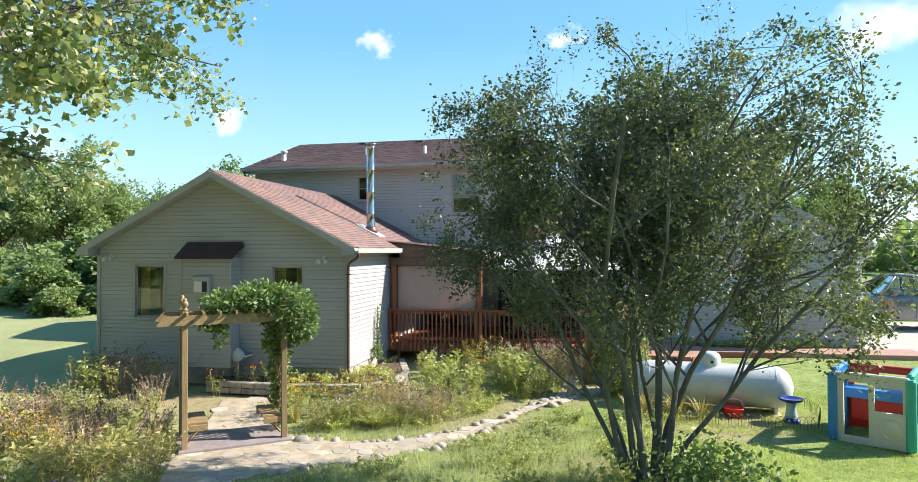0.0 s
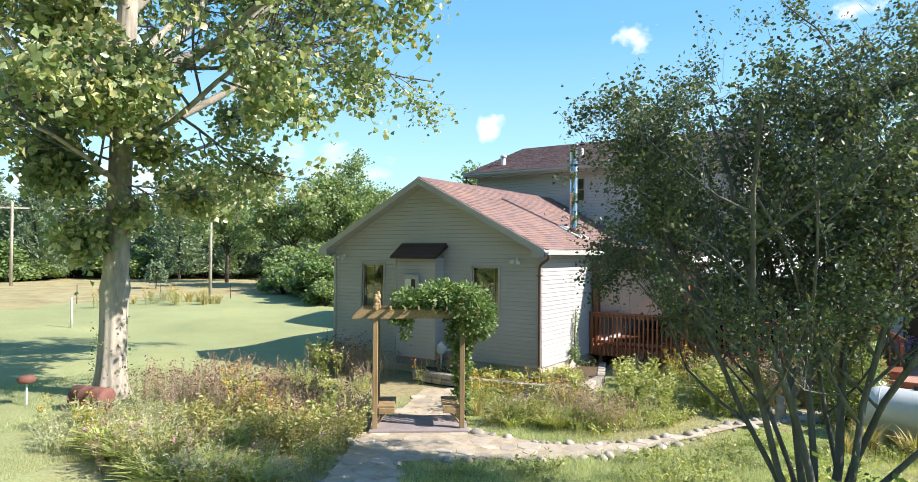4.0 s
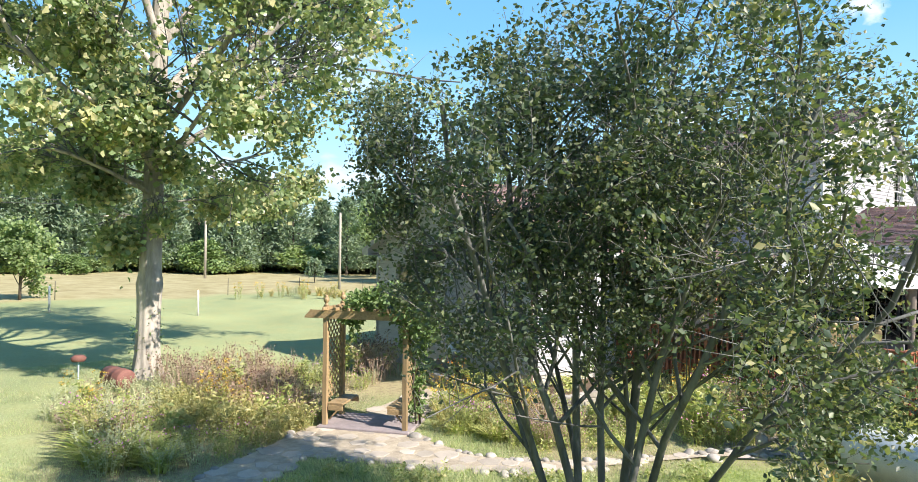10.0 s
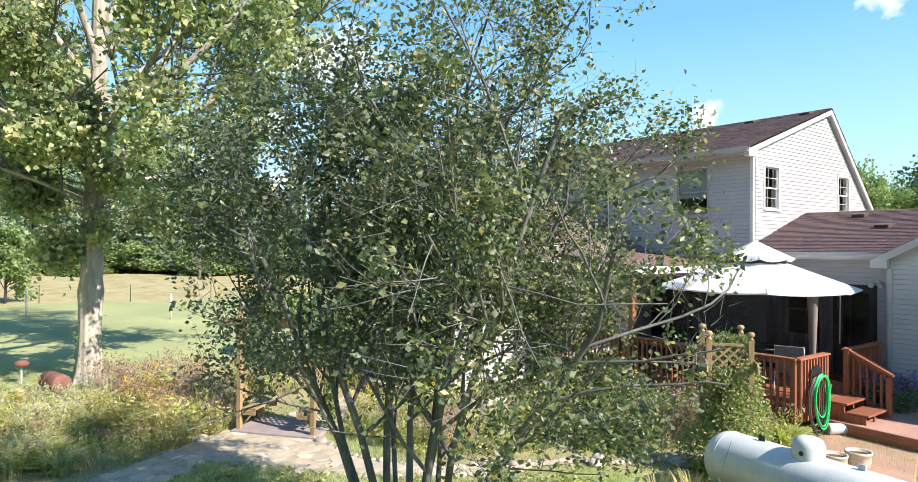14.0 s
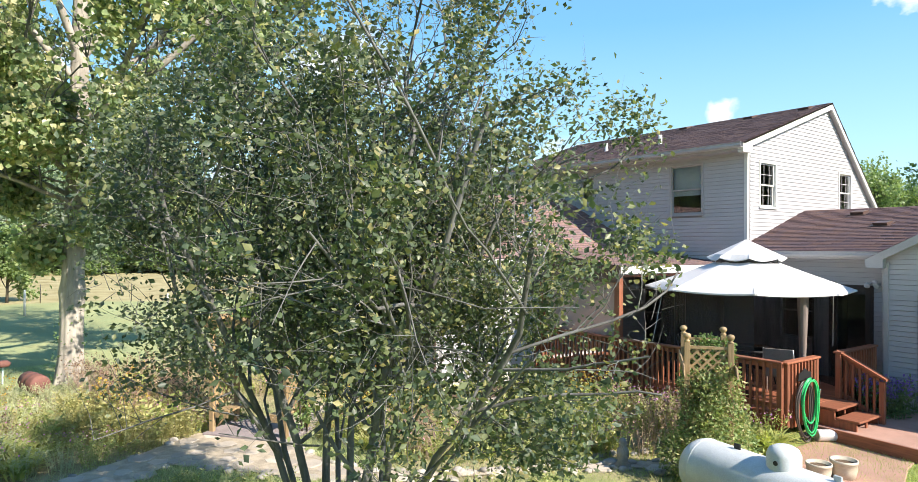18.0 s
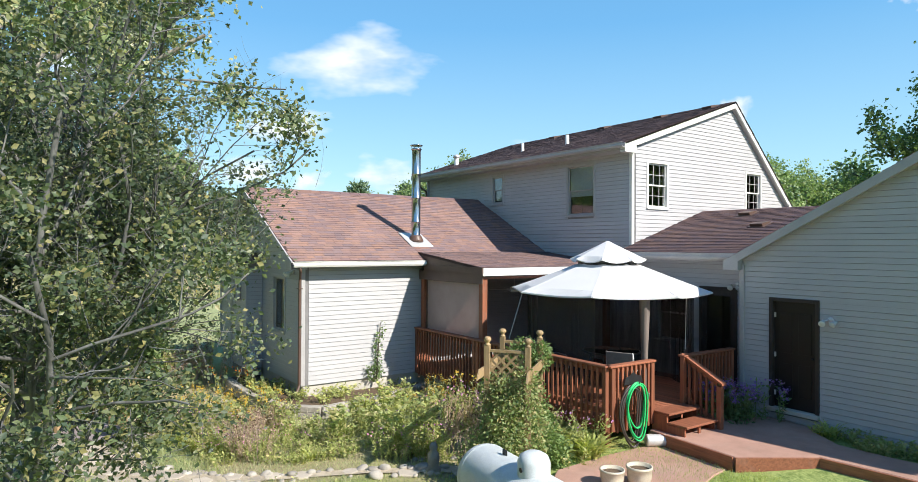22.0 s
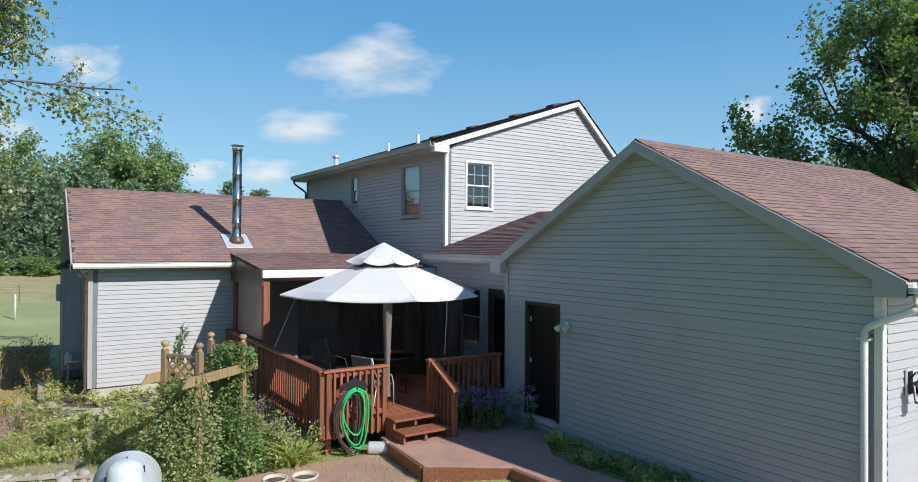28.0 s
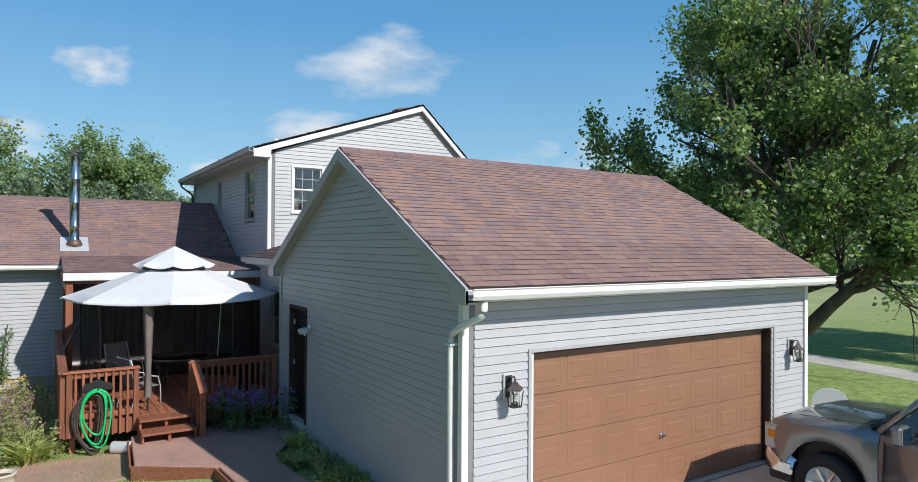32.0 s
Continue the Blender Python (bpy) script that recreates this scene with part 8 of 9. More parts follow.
def herb_mesh(seed, h, stems, leaf, width, material, per=14, heads=0, head_mat=None, spread_r=0.18, arch=0.25, bare=0.15):
    """One garden plant as two meshes: stalks with leaves, and its flower or seed heads."""
    rng = np.random.default_rng(seed)
    runs, pts, aim, tops = [], [], [], []
    for k in range(stems):
        a, r = rng.uniform(0, 6.28), spread_r * rng.uniform(0, 1) ** 0.5
        hh = h * rng.uniform(0.7, 1.1)
        b = Vector((r * math.cos(a), r * math.sin(a), -0.03))
        out = Vector((math.cos(a), math.sin(a), 0)) * arch * hh * rng.uniform(0.2, 1)
        mid, top = b + out * 0.35 + Vector((0, 0, hh * 0.55)), b + out + Vector((0, 0, hh))
        runs.append(([b, mid, top], [0.006, 0.005, 0.003], 3))
        tops.append(top)
        for t in rng.uniform(bare, 1.0, per):
            p = b.lerp(mid, t * 2) if t < 0.5 else mid.lerp(top, t * 2 - 1)
            pts.append(tuple(p))
            g = rng.uniform(0, 6.28)
            aim.append((math.cos(g) * 0.8, math.sin(g) * 0.8, 0.35))
    green = leaves_mesh("leaves", np.array(pts), leaf, material, rng, 0.0, width, 0.45, np.array(aim))
    stalk = branches_mesh("stalks", runs, material, (3,))
    top = None
    if heads:
        hp = np.concatenate([np.array(tuple(t)) + rng.normal(size=(heads, 3)) * (0.035, 0.035, 0.03) for t in tops])
        top = leaves_mesh("heads", hp, 0.035, head_mat, rng, -0.3, 0.9)
    return green, stalk, top


def blade_mesh(seed, n, h, arch, material, r=0.12, w=0.014):
    """A tuft of arching strap leaves."""
    rng = np.random.default_rng(seed)
    co, faces = [], []
    for k in range(n):
        a = rng.uniform(0, 6.28)
        d = np.array((math.cos(a), math.sin(a), 0))
        s = np.array((-math.sin(a), math.cos(a), 0))
        b = d * r * rng.uniform(0, 1)
        hh, reach = h * rng.uniform(0.6, 1.1), h * arch * rng.uniform(0.4, 1.2)
        base = len(co)
        for t, ww in ((0, 1), (0.4, 1), (0.75, 0.8), (1.0, 0.1)):
            p = b + d * reach * t * t + np.array((0, 0, hh * (t - 0.45 * t * t * arch) - 0.02))
            co += [p - s * w * ww, p + s * w * ww]
        for i in range(3):
            q = base + 2 * i
            faces += [q, q + 1, q + 3, q + 2]
    return mesh_arrays("blades", np.array(co), np.array(faces), 4, material)


M_GOLD = leafy("goldenrod_flower", [(0.5, 0.33, 0.03), (0.6, 0.42, 0.05), (0.45, 0.34, 0.06)], 0.2)
M_SEED = leafy("brown_seed_head", [(0.16, 0.1, 0.06), (0.22, 0.15, 0.09), (0.12, 0.075, 0.05)], 0.1)
M_PINK = leafy("pink_flower", [(0.5, 0.16, 0.3), (0.55, 0.3, 0.45), (0.4, 0.2, 0.5)], 0.2)
M_ORANGE = leafy("orange_flower", [(0.7, 0.2, 0.02), (0.75, 0.3, 0.03)], 0.2)
M_PURPLE = leafy("purple_flower", [(0.2, 0.12, 0.4), (0.28, 0.16, 0.5), (0.35, 0.25, 0.55)], 0.2)
M_YELLOWGREEN = leafy("yellow_green_leaf", [(0.437, 0.506, 0.161), (0.54, 0.575, 0.218), (0.356, 0.448, 0.149)], 0.4)
M_WEED = leafy("weed_leaf", [(0.241, 0.322, 0.103), (0.333, 0.414, 0.138), (0.425, 0.471, 0.184), (0.517, 0.494, 0.23)], 0.35)
M_MAUVE = leafy("mauve_seed_stalk", [(0.46, 0.356, 0.287), (0.575, 0.46, 0.38), (0.38, 0.322, 0.23), (0.517, 0.471, 0.299)], 0.35)
M_AMBERLEAF = leafy("amber_leaf", [(0.4, 0.4, 0.16), (0.34, 0.37, 0.14), (0.5, 0.45, 0.19)], 0.35)
M_SILVER = leafy("grey_green_leaf", [(0.46, 0.517, 0.31), (0.552, 0.598, 0.38), (0.391, 0.46, 0.241)], 0.35)
KINDS = {  # name: label, category, meshes
    "coneflower": ("dry brown coneflower stalks gone to seed", "flower", herb_mesh(1, 0.9, 12, 0.07, 0.22, M_MAUVE, 14, 6, M_SEED)),
    "goldenrod": ("tall goldenrod with yellow plumes", "flower", herb_mesh(2, 0.9, 10, 0.085, 0.28, M_WEED, 16, 12, M_GOLD)),
    "aster": ("bushy green aster with small leaves", "flower", herb_mesh(3, 0.62, 16, 0.06, 0.4, M_WEED, 20, 2, M_PINK, 0.22, 0.5)),
    "yellow_sage": ("bushy yellowing garden perennial", "flower", herb_mesh(4, 0.6, 18, 0.075, 0.34, M_AMBERLEAF, 16, 0, None, 0.22, 0.5)),
    "milkweed": ("leafy green milkweed plant in the bed", "flower", herb_mesh(5, 0.85, 7, 0.13, 0.42, M_WEED, 14, 0, None, 0.14, 0.25)),
    "thistle": ("dry grey brown thistle stalks", "flower", herb_mesh(6, 0.75, 16, 0.05, 0.25, M_MAUVE, 20, 3, M_SEED, 0.24, 0.5)),
    "artemisia": ("soft grey green mounding perennial", "flower", herb_mesh(13, 0.5, 24, 0.05, 0.3, M_SILVER, 18, 0, None, 0.26, 0.6)),
    "sunflower": ("yellow daisy flowers on thin stalks", "flower", herb_mesh(14, 0.6, 6, 0.07, 0.4, M_WEED, 10, 6, M_GOLD, 0.14, 0.3)),
    "daylily": ("tuft of arching yellow green daylily leaves", "flower", (blade_mesh(7, 52, 0.55, 0.8, M_YELLOWGREEN, 0.14, 0.017), None, None)),
    "ornamental_grass": ("tuft of tall dry ornamental grass", "grass", (blade_mesh(8, 60, 0.7, 0.55, M_STALK, 0.12, 0.008), None, None)),
    "hosta": ("low hosta with broad leaves", "flower", herb_mesh(9, 0.26, 26, 0.1, 0.5, M_YELLOWGREEN, 3, 0, None, 0.16, 0.9, 0.5)),
    "marigold": ("orange flowers by the wing", "flower", herb_mesh(10, 0.55, 6, 0.08, 0.35, M_WEED, 10, 5, M_ORANGE, 0.12, 0.3)),
    "phlox": ("leafy purple phlox before the railing", "flower", herb_mesh(11, 0.75, 9, 0.09, 0.35, M_LEAF_VINE, 14, 14, M_PURPLE, 0.18, 0.3)),
    "weed_clump": ("low clump of green weeds", "weed", herb_mesh(12, 0.3, 16, 0.07, 0.5, M_WEED, 8, 0, None, 0.26, 0.8)),
}
made = {}


def plant(kind, x, y, s, turn, z=None):
    label, cat, (green, stalk, top) = KINDS[kind]
    if kind in made:
        o = copy_thing(made[kind], Matrix())
    else:
        o = made[kind] = thing(kind, label, cat, kind.replace("_", " ") + " plants")
        piece("foliage", green, o)["kind"] = "stuff"
        if stalk:
            piece("stalk", stalk, o)["kind"] = "stuff"
        if top:
            piece("flower_head", top, o)["kind"] = "stuff"
    o.matrix_basis = pose(x, y, ground_z(x, y) if z is None else z, 0, 0, turn) @ Matrix.Diagonal((s, s, s, 1))
    return o


PATH_FAR = [(-6.1, 9.95), (-5.2, 10.4), (-4.4, 10.45), (-3.5, 10.62), (-2.7, 11.2), (-2.04, 11.95), (-1.5, 12.9), (-0.9, 13.9), (-0.3, 14.75), (0.3, 15.3)]
PATH_NEAR = [(-6.75, 9.15), (-5.15, 8.3), (-4.55, 8.95), (-3.7, 9.55), (-2.9, 10.25), (-2.3, 10.95), (-1.75, 12.0), (-1.1, 13.2), (-0.45, 14.2), (0.35, 14.75)]
PATH_TAIL = [(-6.75, 9.15), (-5.95, 7.9), (-5.2, 6.6), (-4.5, 6.4), (-4.4, 7.4), (-5.15, 8.3)]
PATH_BACK = [(-6.3, 9.6), (-5.4, 10.3), (-6.2, 11.6), (-7.0, 12.9), (-7.9, 12.6), (-7.2, 10.9)]
PATH_ALL = PATH_FAR + PATH_NEAR[::-1]


def fill(poly, count, mix, seed, low=0.75, high=1.2, z=None, avoid=()):
    rng = random.Random(seed)
    xs, ys = [p[0] for p in poly], [p[1] for p in poly]
    names = [n for n, w in mix for _ in range(w)]
    n = 0
    patch = [(rng.uniform(min(xs), max(xs)), rng.uniform(min(ys), max(ys)), rng.choice(names)) for _ in range(16)]
    while n < count:
        x, y = rng.uniform(min(xs), max(xs)), rng.uniform(min(ys), max(ys))
        if not inside(x, y, poly) or (inside(x, y, PATH_ALL) and rng.random() < 0.9) or any(math.hypot(x - a, y - b) < r for a, b, r in avoid):
            continue
        near = min(patch, key=lambda p: (p[0] - x) ** 2 + (p[1] - y) ** 2)[2]
        plant(near if rng.random() < 0.6 else rng.choice(names), x, y, rng.uniform(low, high), rng.uniform(0, 360), z)
        n += 1


LEFT_BED = [(-11.3, 5.85), (-7.8, 5.35), (-5.9, 5.4), (-5.3, 7.2), (-6.75, 9.2), (-7.4, 10.4), (-9.4, 12.4), (-11.4, 11.0), (-11.6, 8.0)]
NO_GO = ((-11.35, 6.72, 0.6), (-12.2, 7.5, 0.7))
fill(LEFT_BED, 150, (("aster", 3), ("thistle", 3), ("artemisia", 2), ("milkweed", 2), ("yellow_sage", 1), ("weed_clump", 3)), 1, 0.5, 1.0, None, NO_GO)
fill([(-11.2, 7.4), (-8.2, 7.6), (-7.0, 9.2), (-9.6, 10.6), (-11.4, 10.2)], 60, (("thistle", 5), ("coneflower", 3), ("ornamental_grass", 1)), 21, 0.7, 1.05, None, NO_GO)
fill([(-9.4, 6.9), (-7.2, 6.9), (-6.6, 8.2), (-8.4, 8.6)], 30, (("yellow_sage", 5), ("goldenrod", 1)), 22, 0.8, 1.15, None, NO_GO)
fill([(-9.6, 5.7), (-7.8, 5.45), (-6.2, 5.5), (-5.7, 6.6), (-8.0, 6.6)], 34, (("daylily", 6), ("artemisia", 2), ("aster", 1)), 2, 0.8, 1.25)
fill([(-9.0, 5.65), (-7.6, 5.5), (-6.2, 5.6), (-5.8, 6.3), (-8.4, 6.4)], 22, (("daylily", 5), ("yellow_sage", 1)), 24, 1.0, 1.35)
fill([(-9.5, 7.0), (-6.6, 8.0), (-6.9, 9.2), (-9.6, 9.4)], 16, (("milkweed", 1), ("goldenrod", 1), ("coneflower", 3)), 25, 0.8, 1.05, None, NO_GO)
fill([(-11.0, 5.6), (-9.6, 5.3), (-9.4, 6.2), (-10.6, 6.4)], 12, (("artemisia", 3), ("sunflower", 2)), 23, 0.7, 1.0)
RIGHT_BED = [(-5.1, 10.9), (-3.4, 11.15), (-2.2, 12.3), (-1.2, 13.9), (-0.3, 15.6), (-0.3, 16.5), (-4.3, 16.6), (-4.1, 13.9), (-4.8, 12.9), (-6.6, 12.6), (-6.3, 11.4)]
fill([(-5.0, 11.0), (-3.4, 11.25), (-2.3, 12.4), (-2.0, 13.4), (-4.2, 13.2)], 75, (("artemisia", 2), ("weed_clump", 4), ("daylily", 1), ("aster", 3), ("thistle", 1)), 31, 0.5, 0.9)
fill(RIGHT_BED, 130, (("aster", 3), ("weed_clump", 5), ("yellow_sage", 1), ("artemisia", 2), ("milkweed", 2), ("thistle", 1), ("ornamental_grass", 1), ("goldenrod", 1)), 3, 0.5, 0.95)
fill([(-2.2, 13.6), (-0.2, 14.8), (0.1, 16.4), (-2.6, 16.4)], 26, (("milkweed", 3), ("thistle", 2), ("aster", 2)), 4, 0.85, 1.2)
fill([(-11.0, 11.6), (-9.2, 12.6), (-8.6, 13.0), (-12.0, 13.2)], 22, (("coneflower", 3), ("thistle", 3), ("milkweed", 1)), 5, 0.8, 1.1)
fill([(-8.4, 13.2), (-6.0, 13.15), (-5.2, 13.5), (-4.7, 14.2), (-4.8, 15.2), (-5.3, 16.6), (-5.5, 16.6), (-5.5, 13.85), (-8.4, 13.8)], 16, (("hosta", 2), ("weed_clump", 3), ("marigold", 1)), 6, 0.6, 0.95, -0.33, ((-8.9, 13.6, 0.9),))
for x, y in ((-7.9, 13.35), (-7.5, 13.3), (-8.2, 12.9)):
    plant("marigold", x, y, 1.1, 40 * x)
fill([(0.8, 19.0), (1.0, 20.3), (1.7, 20.35), (1.35, 19.5)], 9, (("phlox", 1),), 7, 0.9, 1.15)
fill([(2.5, 20.2), (3.4, 19.9), (5.6, 20.1), (6.9, 20.35), (6.9, 20.44), (2.5, 20.42)], 34, (("weed_clump", 4), ("daylily", 1), ("hosta", 1)), 8, 0.7, 1.0)
fill([(0.0, 15.9), (0.75, 15.9), (0.75, 16.75), (-0.8, 16.75)], 26, (("daylily", 3), ("weed_clump", 4), ("milkweed", 1), ("aster", 2)), 9, 0.7, 1.1)
fill([(-0.2, 7.6), (1.6, 7.4), (2.4, 8.6), (1.2, 9.6), (-0.2, 9.2)], 12, (("weed_clump", 3), ("milkweed", 1)), 10, 0.7, 1.0)
fill([(-4.4, 8.2), (-2.8, 9.7), (-0.8, 12.6), (1.0, 12.2), (1.2, 10.0), (-1.5, 6.8), (-4.0, 6.8)], 70, (("weed_clump", 1),), 11, 0.5, 0.95)
fill([(-30, 15.5), (-27, 19.5), (-29.5, 24), (-32.5, 20)], 26, (("goldenrod", 1), ("ornamental_grass", 3), ("artemisia", 1)), 12, 0.8, 1.2)
fill([(0.4, 12.6), (2.6, 12.6), (2.2, 13.2), (0.4, 13.4)], 10, (("weed_clump", 2), ("ornamental_grass", 1)), 13, 0.6, 0.9)


# ---- grass ----
BARE = [PATH_FAR + PATH_NEAR[::-1], PATH_TAIL, PATH_BACK]


def bare(x, y):
    return any(inside(x, y, poly) for poly in BARE)


def grass_tile(seed, n, h, material, size=2.0, at=None):
    rng = np.random.default_rng(seed)
    p = rng.uniform(-size / 2, size / 2, (n, 2))
    if at:
        p = np.array([q for q in p if not bare(at[0] + q[0], at[1] + q[1])])
        n = len(p)
    a = rng.uniform(0, 6.28, n)
    hh = h * rng.uniform(0.5, 1.3, n)
    lean = rng.normal(size=(n, 2)) * 0.45 * hh[:, None]
    w = 0.0045
    co = np.zeros((n, 3, 3))
    co[:, 0, :2], co[:, 1, :2] = p - np.stack([np.cos(a), np.sin(a)], 1) * w, p + np.stack([np.cos(a), np.sin(a)], 1) * w
    co[:, 2, :2] = p + lean
    co[:, 2, 2] = hh
    return mesh_arrays("grass_patch", co.reshape(-1, 3), np.arange(3 * n), 3, material)


def lawn_tiles():
    meshes = [grass_tile(k, 5200, 0.045, M_GRASS) for k in range(3)]
    lush = [grass_tile(30 + k, 6000, 0.055, M_GRASS_LUSH) for k in range(3)]
    rough = [grass_tile(9 + k, 4200, 0.13, M_GRASS) for k in range(2)]
    rng = random.Random(14)
    k = 0
    for x in np.arange(-14, 14, 2.0):
        for y in np.arange(1, 19, 2.0):
            if (x < -6 and y > 11) or (x > 2.2 and y > 16.5) or (-6 < x < 0 and y > 15) or (x < -11.5 and y > 9):
                continue
            d = math.hypot(x - 2, y - 5)
            wild = -5 < x < 1 and y < 12
            edge = any(bare(x + a, y + b) for a in np.arange(-1, 1.01, 0.25) for b in np.arange(-1, 1.01, 0.25))
            me = grass_tile(50 + k, 4200 if wild else 5200, 0.11 if wild else 0.045, M_GRASS_LUSH if x > -1 else M_GRASS, at=(x, y)) if edge else rng.choice(rough if wild else lush if x > -1 else meshes)
            ob = new("grass_patch", me)
            zc = ground_z(x, y)
            gx, gy = (ground_z(x + 1, y) - ground_z(x - 1, y)) / 2, (ground_z(x, y + 1) - ground_z(x, y - 1)) / 2
            m = Matrix.Translation((x, y, zc - 0.005)) @ Matrix(((1, 0, 0, 0), (0, 1, 0, 0), (gx, gy, 1, 0), (0, 0, 0, 1))) @ pose(0, 0, 0, 0, 0, 0 if edge else rng.choice((0, 90, 180, 270)))
            ob.matrix_basis = m
            tagged(ob, "short uneven lawn grass", "grass", "lawn", "stuff")
            k += 1


lawn_tiles()

# ---- stone path ----
def stone_path():
    base = bmesh.new()
    rows = []
    for (ax, ay), (bx, by) in zip(PATH_NEAR, PATH_FAR):
        rows.append([base.verts.new((ax + (bx - ax) * t, ay + (by - ay) * t, ground_z(ax + (bx - ax) * t, ay + (by - ay) * t) + 0.025)) for t in (0, 0.33, 0.66, 1)])
    for p, q in zip(rows, rows[1:]):
        for k in range(3):
            base.faces.new((p[k], p[k + 1], q[k + 1], q[k]))
    tail = PATH_TAIL
    base.faces.new([base.verts.new((x, y, ground_z(x, y) + 0.024)) for x, y in tail])
    back = PATH_BACK
    base.faces.new([base.verts.new((x, y, ground_z(x, y) + 0.023)) for x, y in back])
    bmesh.ops.recalc_face_normals(base, faces=base.faces)
    path = tagged(part("pavement_path", base, M_SAND), "pale flagstone garden path in sandy soil", "path", kind="structure")
    rng = random.Random(17)
    spots = []
    for k in range(6000):
        poly = rng.choice((PATH_FAR + PATH_NEAR[::-1],) * 3 + (tail, back))
        x, y = rng.uniform(-8, 0.4), rng.uniform(6.4, 15.3)
        if not inside(x, y, poly):
            continue
        r = rng.uniform(0.13, 0.24)
        if any(math.hypot(x - a, y - b) < (r + c) * 0.86 for a, b, c in spots):
            continue
        spots.append((x, y, r))
    for x, y, r in spots[:290]:
        n = rng.randint(5, 7)
        a0 = rng.uniform(0, 6.28)
        pts = [(x + r * rng.uniform(0.82, 1.1) * math.cos(a0 + 2 * math.pi * i / n), y + r * rng.uniform(0.82, 1.1) * math.sin(a0 + 2 * math.pi * i / n)) for i in range(n)]
        bm = bmesh.new()
        h = rng.uniform(0.027, 0.036)
        lo = [bm.verts.new((px, py, ground_z(px, py) + 0.0)) for px, py in pts]
        mid = [bm.verts.new((px, py, ground_z(px, py) + h - 0.008)) for px, py in pts]
        top = [bm.verts.new((x + (px - x) * 0.93, y + (py - y) * 0.93, ground_z(px, py) + h)) for px, py in pts]
        for p, q in ((lo, mid), (mid, top)):
            for i in range(n):
                bm.faces.new((p[i], p[(i + 1) % n], q[(i + 1) % n], q[i]))
        bm.faces.new(top)
        bmesh.ops.recalc_face_normals(bm, faces=bm.faces)
        part("flagstone", bm, M_FLAG, path)


M_SAND = painted("sandy_soil", (0.44, 0.37, 0.28), 0.95, 0.2, 5, bump_by=0.5, fine=40)
stone_path()
M_PAVER = painted("grey_paver", (0.3, 0.255, 0.26), 0.9, 0.15, 4, bump_by=0.2, fine=50)
slab("pavement_threshold", "grey brown paver sill under the arbor", [ab(-0.1, -0.15, 0)[:2], ab(1.7, -0.15, 0)[:2], ab(1.7, 0.95, 0)[:2], ab(-0.1, 0.95, 0)[:2]], -0.63, 0.1, M_PAVER)


def border_stones():
    """Round field stones along the path edges."""
    rng = random.Random(23)
    meshes = []
    for k in range(7):
        bm = bmesh.new()
        bmesh.ops.create_icosphere(bm, subdivisions=2, radius=1.0)
        for v in bm.verts:
            v.co *= 1 + 0.22 * noise.noise(v.co * 1.1 + Vector((k * 7, 0, 0)))
            v.co.z *= 0.72
        me = bpy.data.meshes.new("border_stone")
        bm.to_mesh(me)
        bm.free()
        me.shade_smooth()
        me.materials.append(M_STONE)
        meshes.append(me)
    rows = [PATH_FAR[1:], [(x + 0.05, y - 0.1) for x, y in PATH_NEAR[1:]], [(-6.75, 9.15), (-5.95, 7.9), (-5.2, 6.6)], [(-1.2, 14.2), (-0.6, 15.0), (-0.2, 15.7)]]
    for line, skip in zip(rows, (0.18, 0.5, 0.6, 0.2)):
        for (ax, ay), (bx, by) in zip(line, line[1:]):
            L = math.hypot(bx - ax, by - ay)
            u = 0.0
            while u < L:
                s = rng.uniform(0.035, 0.095) * (1.25 if rng.random() < 0.15 else 1)
                if rng.random() < skip:
                    u += s * 2.2
                    continue
                x, y = ax + (bx - ax) * u / L + rng.uniform(-0.05, 0.05), ay + (by - ay) * u / L + rng.uniform(-0.05, 0.05)
                ob = new("border_stone", rng.choice(meshes))
                tagged(ob, "rounded grey field stone edging the path", "stone", "path border stones")
                ob.matrix_basis = pose(x, y, ground_z(x, y) + s * 0.3, rng.uniform(-15, 15), rng.uniform(-15, 15), rng.uniform(0, 360)) @ Matrix.Diagonal((s * rng.uniform(0.9, 1.4), s, s * rng.uniform(0.8, 1.0), 1))
                u += s * rng.uniform(1.7, 2.6)


border_stones()

# ---- pickup truck ----
def hull(sections, closed_ends=True):
    """A skin over cross sections with equal numbers of points."""
    bm = bmesh.new()
    rings = [[bm.verts.new(p) for p in s] for s in sections]
    n = len(rings[0])
    for a, b in zip(rings, rings[1:]):
        for k in range(n - 1):
            bm.faces.new((a[k], a[k + 1], b[k + 1], b[k]))
    if closed_ends:
        bm.faces.new(rings[0])
        bm.faces.new(rings[-1][::-1])
    bmesh.ops.recalc_face_normals(bm, faces=bm.faces)
    return bm


